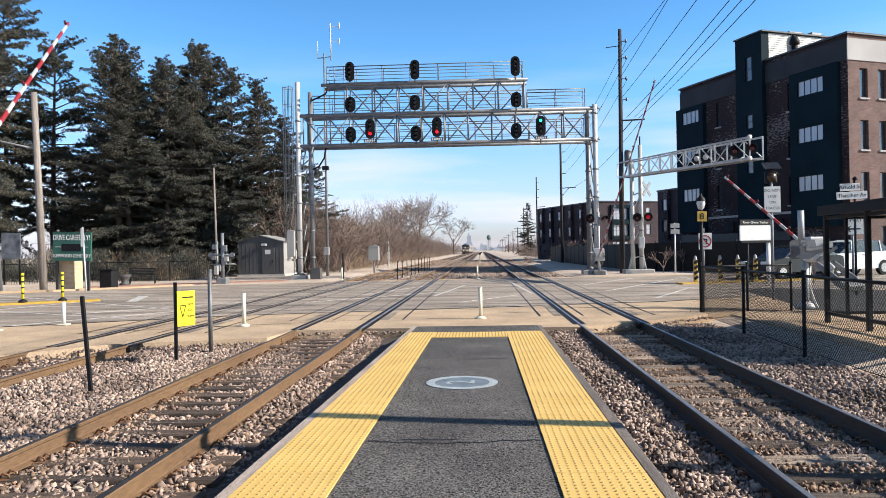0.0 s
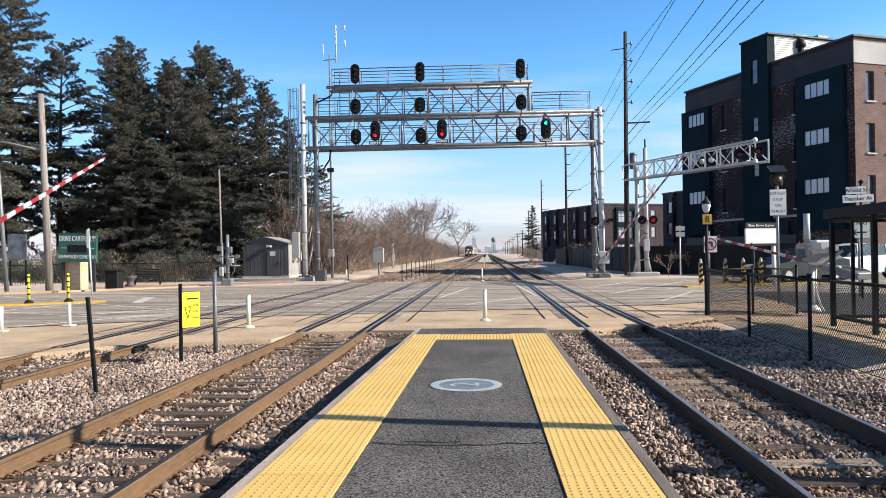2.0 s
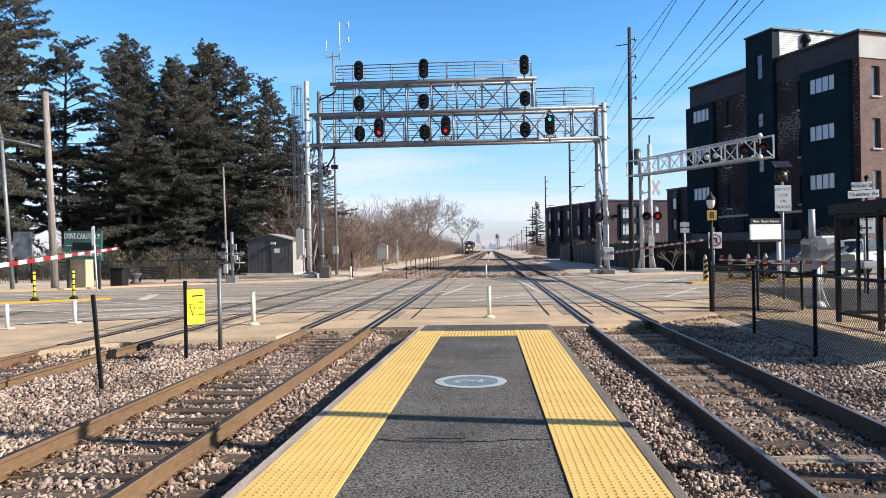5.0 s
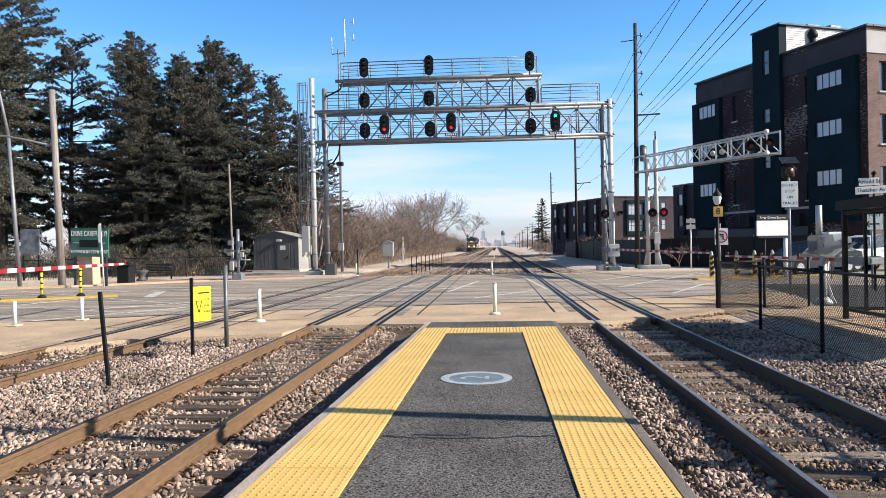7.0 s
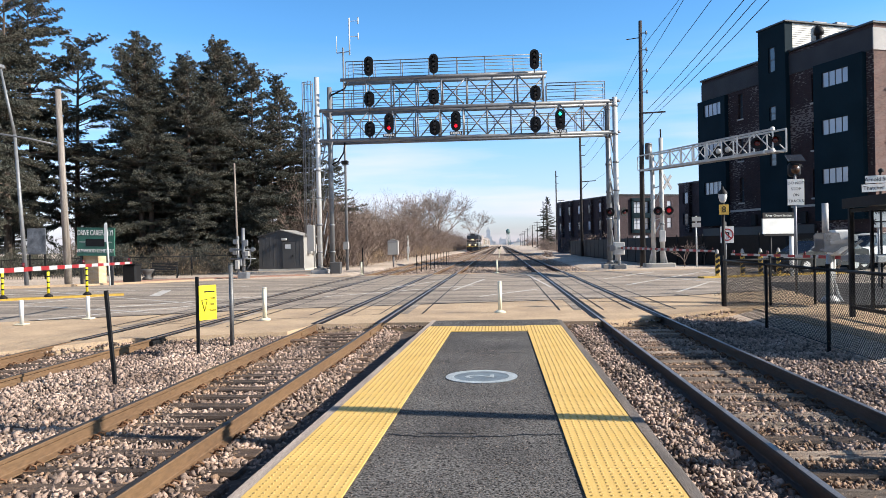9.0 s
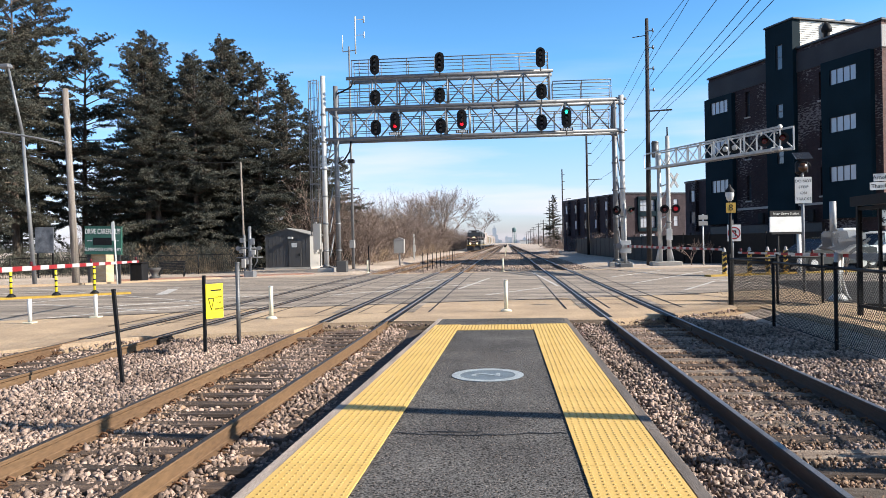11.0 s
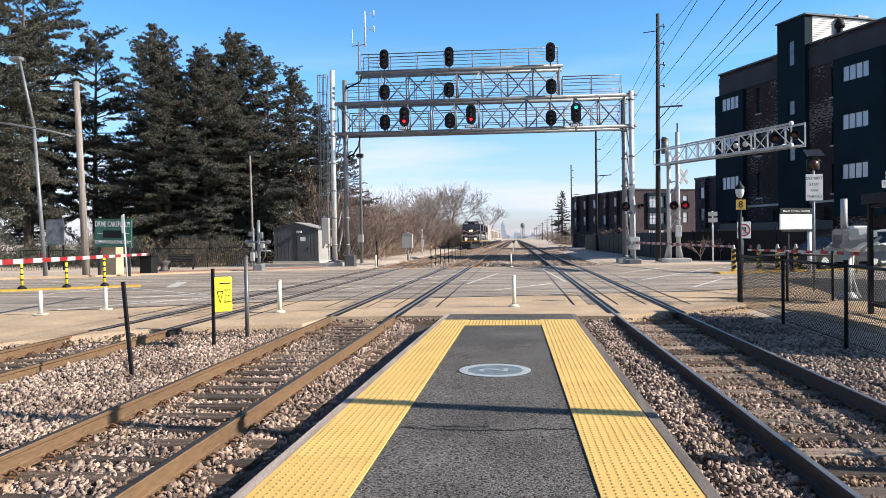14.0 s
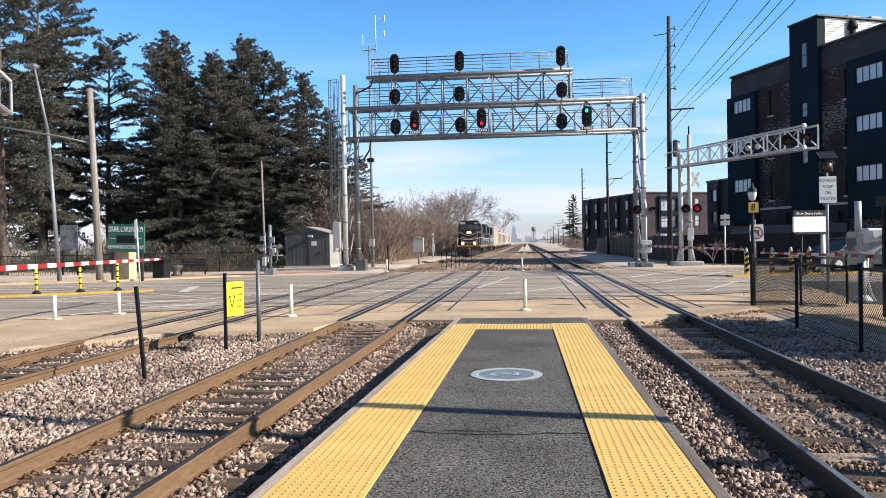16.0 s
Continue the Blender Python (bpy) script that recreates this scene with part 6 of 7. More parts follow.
def build_gates():
    g1 = crossing_gate((-10.34, 12.24), (-10.34, 12.24, 1.41), 98.1, 10.26, "red and white striped crossing gate over the near lanes", .12)
    part("mast", Shape().tube((-.25, -.35, 0), (-.25, -.35, 4.5), .08, n=12), ALU, g1[0])
    part("drive_box", Shape().box(-.45, -.05, -.5, -.1, 1.0, 1.9, bevel=.03), ALU, g1[0])
    g2 = crossing_gate((8.95, 20.85), (9.38, 20.33, 1.22), 110.2, 4.96, "crossing gate with silver drive lowering beside the station sign", .095, .3, .5)
    b = g2[0]
    part("mast", Shape().tube((-.02, 0, 1.9), (-.02, 0, 2.72), .085, n=12), ALU, b, "bare silver mast stub")
    part("mast", Shape().tube((.1, .05, -.02), (.1, .05, 1.3), .09, n=12), ALU, b)
    part("drive_box", Shape().box(.05, .5, -.35, .15, 1.28, 1.98, bevel=.05), WHITE, b, "white gate drive housing")
    plate = [(-.22, 1.5), (-.24, 1.84), (-.18, 1.9), (.16, 1.9), (.2, 1.72), (.5, 1.7), (.56, 1.6), (.2, 1.5), (.12, 1.42), (-.02, 1.36), (-.2, 1.38), (-.34, 1.44), (-.26, 1.5)]
    part("drive_bracket", Shape().prism(plate, -.42, -.37), GALV, b, "silver bracket plate")
    part("drive_bracket", Shape().prism(plate, .2, .25), GALV, b, "silver bracket plate")
    for k in range(6):
        bx, bz = -.12 + .07 * math.cos(k * 1.047), 1.76 + .07 * math.sin(k * 1.047)
        part("bolt", Shape().tube((bx, -.445, bz), (bx, -.42, bz), .018, n=6), GALV_DARK, b)
    part("crank_arm", Shape().bar((-.1, -.46, 1.62), (.62, -.46, 1.72), .05, .09), GALV, b, "grey steel crank arm")
    part("crank_arm", Shape().bar((.2, -.46, 1.3), (.72, -.46, 1.68), .05, .07), GALV_DARK, b, "dark steel push rod")
    part("pivot_cap", Shape().tube((.52, -.5, 1.76), (.52, -.36, 1.76), .09, n=14), ALU, b)
    part("foot", Shape().lathe([(0, 0), (.26, 0), (.22, .1), (.12, .2)], pose(.1, .05, -.02), 12), ALU, b)
    part("conduit", Shape().path([(.25, .1, 1.3), (.22, .1, .6), (.35, .1, .15), (.45, .12, 0)], .04, 6), ALU, b)
    g3 = crossing_gate((7.83, 48.6), (7.83, 48.86, 1.37), -79.6, 13.25, "crossing gate pivoted at the foot of the signal bridge", .16)
    b = g3[0]
    part("mast", Shape().tube((0, .55, 0), (0, .55, 4.2), .09, n=12), ALU, b)
    part("drive_box", Shape().box(-.35, .35, .4, .85, .9, 1.75, bevel=.04), ALU, b)
    part("foot", Shape().box(-.4, .4, .2, .9, -.05, .25, bevel=.04), GALV_DARK, b)
    flasher(b, pose(-.55, .4, 3.75, 0, 0, -30))
    flasher(b, pose(.35, .4, 3.75, 0, 0, 40))
    return g1, g2, g3


def build_cantilever():
    c = thing("cantilever_signal", pose(0, 0, 0), "silver cantilever crossing signal with a long truss arm", "crossing signal")
    for x, y in ((10.55, 51.4), (11.15, 51.4)):
        part("column", Shape().tube((x, y, .25), (x, y, 7.7 if x < 11 else 8.9), .16, .14, 14), ALU, c, "silver tubular column")
        part("column_flare", Shape().tube((x + (-.25 if x < 11 else .25), y, .25), (x, y, 1.4), .1, .1, 8), ALU, c)
    part("footing", Shape().box(9.9, 11.9, 50.8, 52, -.2, .25, bevel=.04), CONCRETE_GREY, c)
    for k in range(6):
        z = 1.0 + k * 1.1
        part("brace", Shape().tube((10.55, 51.4, z), (11.15, 51.4, z + .9 * (k % 2) + .2), .04), ALU, c)
    A, B = Vector((10.7, 51.4, 6.75)), Vector((13.6, 36.6, 6.05))
    d = (B - A)
    n = d.normalized().cross(Vector((0, 0, 1))).normalized()
    H = Vector((0, 0, 1.05))
    for sgn in (-.35, .35):
        for h in (0, 1):
            part("chord", Shape().bar(A - d * .11 + n * sgn + H * h, B + n * sgn + H * h, .09, .09 if h else .14), ALU, c, "silver truss chord")
        m = 9
        for k in range(m + 1):
            p = A + d * (k / m) + n * sgn
            part("post", Shape().bar(p, p + H, .07, .07), ALU, c)
            if k < m:
                q = A + d * ((k + 1) / m) + n * sgn
                part("diagonal", Shape().tube(p if k % 2 else p + H, q + H if k % 2 else q, .03, n=6), ALU, c)
    part("walkway", Shape().add([A - d * .11 - n * .35, A - d * .11 + n * .35, B + n * .35, B - n * .35] + [v - Vector((0, 0, .06)) for v in (A - d * .11 - n * .35, A - d * .11 + n * .35, B + n * .35, B - n * .35)],
                              [(0, 1, 2, 3), (7, 6, 5, 4), (0, 4, 5, 1), (1, 5, 6, 2), (2, 6, 7, 3), (3, 7, 4, 0)]), GALV, c, "steel walkway plate")
    part("rear_rail", Shape().path([A - d * .11 + H, A - d * .2 + H, A - d * .2 + H * .1, A - d * .11], .035, 6), ALU, c)
    part("finial", Shape().tube((11.15, 51.4, 8.9), (11.15, 51.4, 9.5), .05), BLACK, c)
    for f, lit in ((.985, False), (.88, False)):
        p = A + d * f
        flasher(c, pose(p.x - .2, p.y - .3, p.z + .5, 0, 0, -12), lit)
    for f in (.55, .62):
        p = A + d * f
        flasher(c, pose(p.x + .3, p.y - .2, p.z + .5, 0, 0, 160))
    for f, z in ((1.0, 0), (1.0, 1.05), (.955, 0)):
        p = A + d * f
        part("round_lamp", Shape().lathe([(0, 0), (.1, .02), (.12, .1), (0, .14)], pose(p.x - .35, p.y, p.z + z, 90), 12), WHITE, c, "small white round lamp")
    # crossbuck and flashers on the column
    for s in (-1, 1):
        part("crossbuck_board", Shape().box(-.6, .6, -.02, .02, -.11, .11, pose(11.45, 50.9, 5.8, 0, s * 50, 38)), GALV, c, "grey back of a crossbuck board")
    flasher(c, pose(10.8, 51.0, 3.85, 0, 0, -12))
    flasher(c, pose(11.55, 51.0, 3.85, 0, 0, -12), True)
    part("lamp_arm", Shape().tube((10.6, 51.2, 3.85), (11.7, 51.2, 3.85), .05), ALU, c)
    part("bell_box", Shape().box(10.9, 11.3, 51, 51.25, 1.7, 2.5, bevel=.03), ALU, c)
    for z in (1.1, 2.9):
        part("mast_band", Shape().tube((11.15, 51.4, z), (11.15, 51.4, z + .1), .19, n=12), GALV, c)


def build_far_cantilever():
    c = thing("cantilever_signal", pose(0, 0, 0), "silver cantilever crossing signal reaching over the near lanes", "crossing signal")
    part("column", Shape().tube((-12.2, 11.9, 0), (-12.2, 11.9, 8.2), .16, .14, 14), ALU, c, "silver tubular column")
    A, B, H = Vector((-12.2, 11.9, 6.25)), Vector((-16.95, 22.0, 6.25)), Vector((0, 0, 1.05))
    d = B - A
    n = d.normalized().cross(Vector((0, 0, 1)))
    for s in (-.3, .3):
        for h in (0, 1):
            part("chord", Shape().bar(A + n * s + H * h, B + n * s + H * h, .08, .1), ALU, c)
        for k in range(8):
            p = A + d * (k / 7) + n * s
            part("post", Shape().bar(p, p + H, .06, .06), ALU, c)
    part("walkway", Shape().bar(A, B, .7, .05), GALV, c)
    for f, lit in ((.97, True), (.86, False)):
        p = A + d * f
        flasher(c, pose(p.x + .1, p.y - .4, p.z + .6, 0, 0, 60), lit)
    part("round_lamp", Shape().lathe([(0, 0), (.1, .02), (.12, .1), (0, .14)], pose(B.x + .2, B.y, B.z, 90), 12), WHITE, c)


def wire(name_points, r=.012, sag=.6):
    a, b = Vector(name_points[0]), Vector(name_points[1])
    n = 14
    pts = [a.lerp(b, i / n) - Vector((0, 0, sag * 4 * (i / n) * (1 - i / n))) for i in range(n + 1)]
    return Shape().path(pts, r, 5)


def build_poles():
    p = thing("utility_pole", pose(10.1, 53, 0), "tall dark wooden utility pole with transformer and crossarm", "pole", "utility poles")
    part("pole", Shape().tube((0, 0, -.3), (.12, 0, 17.5), .2, .12, 12), WOOD_DARK, p)
    part("crossarm", Shape().bar((0, -.1, 10.9), (1.75, -.1, 10.95), .1, .1), WOOD_DARK, p)
    part("brace", Shape().bar((0, -.1, 9.9), (.9, -.1, 10.9), .06, .06), WOOD_DARK, p)
    part("transformer", Shape().tube((.5, -.2, 7.6), (.5, -.2, 8.6), .25, n=14).tube((.5, -.2, 8.6), (.5, -.2, 8.75), .27, .2, 14), GALV_DARK, p, "grey can transformer")
    for z in (12.4, 13.9, 15.4, 16.6):
        part("insulator", Shape().bar((0, -.1, z), (.5, -.1, z), .06, .06).tube((.5, -.1, z - .1), (.5, -.1, z + .15), .06), GALV_DARK, p)
    part("side_arm", Shape().bar((-.9, 0, 16.2), (0, 0, 16.3), .05, .05), WOOD_DARK, p)
    part("guard", Shape().tube((.7, 0, 0), (.7, 0, 8), .04), GALV, p)
    copy_thing(p, pose(6.5, -8, 0))
    q = thing("utility_pole", pose(10.45, 95, 0), "dark wooden utility pole beside the line", "pole", "utility poles")
    part("pole", Shape().tube((0, 0, -.3), (0, 0, 15.4), .2, .13, 10), WOOD_DARK, q)
    part("crossarm", Shape().bar((-.05, 0, 9.6), (1.9, 0, 9.7), .1, .1), WOOD_DARK, q)
    part("brace", Shape().bar((0, 0, 8.5), (1.0, 0, 9.6), .06, .06), WOOD_DARK, q)
    for z in (11.5, 13, 14.3):
        part("insulator", Shape().bar((0, 0, z), (.6, 0, z), .08, .08), WOOD_DARK, q)
    copy_thing(q, pose(13.0, 170, 0)).scale = (1, 1, 1.2)
    for x, y, z in ((14.5, 230, .9), (15.5, 265, 1.1)):
        copy_thing(q, pose(x, y, 0)).scale = (1, 1, z)
    r = thing("telegraph_pole", pose(16, 320, 0), "far telegraph pole with two crossarms", "pole", "far telegraph poles")
    part("pole", Shape().tube((0, 0, 0), (0, 0, 11.5), .22, .16, 8), WOOD_DARK, r)
    for z in (9.8, 10.9):
        part("crossarm", Shape().bar((-1.5, 0, z), (1.5, 0, z), .16, .16), WOOD_DARK, r)
    for i in range(5):
        copy_thing(r, pose(16.5 + i * .7, 380 + i * 85, 0))
    g = "overhead wires"
    for a, b in (((10.25, 52.9, 15.5), (9.5, -8.1, 15.4)), ((10.25, 52.9, 14.1), (6.2, -8.1, 13.9)), ((10.35, 52.9, 12.65), (7.0, -8.1, 12.5)), ((10.57, 52.9, 11.1), (6.8, -8.1, 11.0)), ((11.05, 52.9, 11.05), (7.1, -8.1, 11.0)), ((11.45, 52.9, 11.05), (7.72, -8.1, 11.0)),
                 ((10.7, 52.9, 16.6), (11.0, 95, 14.3)), ((10.7, 52.9, 15.4), (11.0, 95, 13)), ((10.7, 52.9, 13.9), (11, 95, 11.5)), ((11.7, 52.9, 11.0), (12.2, 95, 9.8))):
        solid("overhead_wire", wire((a, b), .016), BLACK, "thin black overhead wire between poles", "wire", g)
    solid("overhead_wire", wire(((-18.6, 50, 7.8), (-38, 44, 9.2)), .014, .4), BLACK, "thin black overhead wire between poles", "wire", g)
    # pole outside the view whose shadow crosses the platform
    solid("lamp_post", Shape().tube((6.9, 5.66, -.1), (6.9, 5.66, 8.6), .12, .1, 12), BLACK, "round black lamp post beside the pavement", "lamp post")


def sign_text(parent, lines, size, m, material, gap=1.15):
    for i, wd in enumerate(lines):
        lettering("sign_letters", wd, size, material, parent, m @ pose(0, 0, ((len(lines) - 1) / 2 - i) * size * gap), "black letters", .001)


def build_signs():
    s = thing("stop_sign_board", pose(9.5, 24.3, 0), "white do-not-stop-on-tracks sign under a solar beacon", "sign")
    part("post", Shape().tube((0, .04, -.1), (0, .04, 4.1), .045, n=10), GALV, s)
    bd = part("board", Shape().box(-.25, .27, -.012, .012, 2.84, 3.68, bevel=.006), WHITE, s, "white rectangular board")
    sign_text(bd, ("DO NOT", "STOP", "ON", "TRACKS"), .128, pose(.01, -.0132, 3.26), BLACK, 1.5)
    part("beacon", Shape().box(-.19, .19, -.02, .2, 3.78, 4.2, bevel=.06), BLACK, s, "black beacon housing")
    part("beacon_lens", Shape().lathe([(.15, 0), (.13, .04), (0, .06)], pose(0, -.03, 3.99, 90), 16), AMBER, s, "amber beacon lens")
    part("beacon_hood", Shape().path([(.18 * math.cos(a), -.15, 3.99 + .18 * math.sin(a)) for a in [math.pi * k / 8 for k in range(9)]], .012, 4), BLACK, s)
    part("solar_panel", Shape().box(-.24, .28, -.2, .22, -.015, .015, pose(.03, .1, 4.36, 35, 0, 0)), BLACK_SHINE, s, "tilted solar panel")
    lp = thing("lamp_post", pose(5.95, 20.04, 0), "black post-top lamp with a yellow number sign", "street lamp")
    part("post", Shape().tube((0, 0, -.2), (0, 0, 2.75), .055, .04, 12), BLACK, lp)
    part("lantern", Shape().lathe([(.04, 2.76), (.08, 2.8), (.115, 2.93), (.105, 3.0)], n=16), WHITE, lp, "frosted lantern globe")
    part("lantern_cap", Shape().lathe([(.125, 2.99), (.11, 3.06), (.05, 3.12), (.02, 3.2), (0, 3.22)], n=16), BLACK, lp)
    # darker yellow than the warning sign, standing in for the board's shade
    b8 = part("number_board", Shape().box(-.12, .13, -.07, -.055, 2.44, 2.71, bevel=.004), YELLOW_PAINT, lp, "yellow square board")
    lettering("board_number", "8", .24, BLACK, b8, pose(.005, -.073, 2.575), "black number eight", .002)
    t = thing("turn_sign", pose(9.05, 30, 0), "white no-turn sign with a red ring", "sign")
    part("post", Shape().tube((-.05, .04, -.1), (-.05, .04, 2.5), .04), GALV_DARK, t)
    tb = part("board", Shape().box(-.26, .26, -.012, .012, 1.64, 2.30, bevel=.006), WHITE, t)
    part("ring", Shape().lathe([(.2, 0), (.25, 0), (.25, .006), (.2, .006), (.2, 0)], pose(0, -.014, 1.97, 90), 24, False), RED, tb, "red ring")
    part("arrow", Shape().bar((-.1, -.02, 2.05), (.08, -.02, 2.05), .006, .05).bar((.06, -.02, 2.06), (.06, -.02, 1.85), .05, .006).bar((-.12, -.02, 2.0), (-.04, -.02, 2.1), .006, .04), BLACK, tb)
    part("slash", Shape().bar((-.16, -.026, 2.13), (.16, -.026, 1.81), .006, .045), RED, tb)
    r = thing("station_sign", pose(13.1, 35.5, 0, 0, 0, 20) @ Matrix.Diagonal((1.2, 1, 1, 1)), "white station notice board with dark header on two posts", "sign")
    part("board", Shape().box(-.78, .78, -.04, .04, 2.0, 2.72, bevel=.01), WHITE, r, "blank white panel")
    hd = part("header", Shape().box(-.78, .78, -.045, .04, 2.725, 3.0, bevel=.01), BLACK, r, "dark header panel")
    lettering("station_name", "River Grove Station", .15, WHITE, hd, pose(-.04, -.05, 2.86), "white station name", .002)
    part("lower_edge", Shape().box(-.72, .78, -.045, .04, 1.9, 1.995), BLACK, r)
    for x, w in ((-.35, .04), (.62, .09)):
        part("post", Shape().tube((x, .06, -.1), (x, .06, 2.0), w), WHITE if w > .05 else BLACK, r)
    st = thing("street_sign", pose(13.0, 26, 0), "two street name blades on a dark post", "sign")
    part("post", Shape().tube((0, .05, -.1), (0, .05, 4.0), .04), BLACK, st)
    part("finial", Shape().lathe([(.09, 3.98), (.09, 4.05), (0, 4.12)], n=12), BLACK, st)
    for z, w, x, words in ((3.74, .34, -.05, "Arnold St"), (3.45, .52, 0, "Thatcher Av")):
        bl = part("name_blade", Shape().box(x - w, x + w, -.01, .01, z - .13, z + .13, pose(0, 0, 0, 0, -2, 0), bevel=.004), WHITE, st, "white name blade")
        lettering("sign_letters", words, .19, BLACK, bl, pose(0, 0, 0, 0, -2, 0) @ pose(x, -.013, z), "black letters", .001)
    ow = thing("one_way_sign", pose(13.4, 27, 0), "white one-way arrow sign by the shelter", "sign")
    part("post", Shape().tube((0, .04, -.1), (0, .04, 3.0), .04), GALV, ow)
    ob = part("board", Shape().box(-.3, .35, -.01, .01, 2.1, 2.8, bevel=.005), WHITE, ow)
    lettering("sign_letters", "WAY", .2, BLACK, ob, pose(.08, -.0115, 2.62), "black letters", .001)
    part("arrow", Shape().bar((-.2, -.014, 2.3), (.25, -.014, 2.3), .006, .05).bar((-.22, -.014, 2.3), (-.1, -.014, 2.4), .006, .04).bar((-.22, -.014, 2.3), (-.1, -.014, 2.2), .006, .04), BLACK, ob)
    bs = thing("bus_sign", pose(13.16, 50.3, 0), "slim white post with small sign plates", "sign")
    part("post", Shape().tube((0, 0, -.1), (0, 0, 3.4), .05), WHITE, bs)
    for z in (3.2, 2.8):
        part("plate", Shape().box(-.3, .3, -.07, -.05, z - .15, z + .15, bevel=.01), HUT_LIGHT, bs)


def build_fences():
    f = thing("chain_link_fence", pose(0, 0, 0), "black chain-link fence along the track", "fence")
    runs = [((5.92, 20.04), (5.75, 16.38)), ((5.75, 16.38), (5.62, 13.06)), ((5.62, 13.06), (5.5, 9.7)), ((5.5, 9.7), (5.4, 6.3)), ((5.4, 6.3), (5.3, 3.0)), ((5.92, 20.04), (7.2, 20.2)), ((7.2, 20.2), (8.4, 20.3))]
    for i, (a, b) in enumerate(runs):
        part("post", Shape().tube((*b, -.3), (*b, 1.28), .036, n=8).tube((*b, 1.28), (*b, 1.32), .045, n=8), BLACK, f)
        part("top_rail", Shape().tube((*a, 1.22), (*b, 1.22), .026), BLACK, f)
        part("bottom_wire", Shape().tube((*a, -.08), (*b, -.08), .008), BLACK, f)
        A, B = Vector((*a, 0)), Vector((*b, 0))
        ln, h, s = (B - A).length, 1.28, .075
        sh = Shape()
        k = -h
        while k < ln:
            for sgn in (1, -1):
                u0, u1 = max(0, k), min(ln, k + h)
                z0, z1 = (u0 - k, u1 - k) if sgn > 0 else (h - (u0 - k), h - (u1 - k))
                if u1 - u0 > .01:
                    p, q = A.lerp(B, u0 / ln), A.lerp(B, u1 / ln)
                    sh.bar((p.x, p.y, z0 - .07), (q.x, q.y, z1 - .07), .005, .005)
            k += s
        part("wire_mesh", sh, BLACK, f, "black diamond wire mesh")["kind"] = "stuff"
    part("post", Shape().tube((5.92, 20.04, -.3), (5.92, 20.04, 1.35), .05, n=10), BLACK, f)
    sc = thing("screen_fence", pose(0, 0, 0), "tall dark screened fence in front of the buildings", "fence")
    pts = [(10.6, 112), (10.9, 90), (11.3, 70), (11.8, 57.5), (14.5, 54), (17.3, 50.5), (19.4, 46.5), (21.6, 43.5)]
    for i, (p, q) in enumerate(zip(pts, pts[1:])):
        n = max(2, int((Vector(q) - Vector(p)).length / 3))
        for k in range(n):
            a, b = Vector(p).lerp(Vector(q), k / n), Vector(p).lerp(Vector(q), (k + 1) / n)
            part("panel", Shape().bar((a.x, a.y, 1.02), (b.x, b.y, 1.02), .05, 2.1), BLACK, sc)
            part("post", Shape().tube((a.x, a.y - .05, -.1), (a.x, a.y - .05, 2.2), .05), BLACK, sc)
    # median with striped posts
    solid("kerb", Shape().bar((9.3, 34.9, .02), (17, 37.6, .02), .5, .1), YELLOW_PAINT, "yellow-painted concrete median curb", "kerb", kind="structure")
    m = thing("striped_bollard", pose(10.22, 35.45, 0), "square yellow and black striped bollard", "bollard", "bollards on the median")
    part("body", Shape().box(-.085, .085, -.085, .085, 0, 1.12, bevel=.02), YELLOW_PAINT, m)
    for k in range(4):
        part("stripe", Shape().bar((-.085, -.089, .2 + k * .25), (.085, -.089, .34 + k * .25), .008, .13), BLACK, m)
    part("cap", Shape().lathe([(.095, 1.12), (.095, 1.16), (.07, 1.18), (.07, 1.26), (.03, 1.32), (0, 1.33)], n=10), HUT_LIGHT, m, "pale metal cap")
    for x, y in ((11.55, 36.0), (12.5, 36.3), (13.45, 36.6)):
        copy_thing(m, pose(x, y, 0))


CLEAR = bpy.data.materials.new("clear_glass")
CLEAR.use_nodes = True
cb = CLEAR.node_tree.nodes["Principled BSDF"]
cb.inputs["Base Color"].default_value = (0.92, 0.94, 0.94, 1)
cb.inputs["Transmission Weight"].default_value = 1.0
cb.inputs["Roughness"].default_value = 0.02
cb.inputs["IOR"].default_value = 1.02


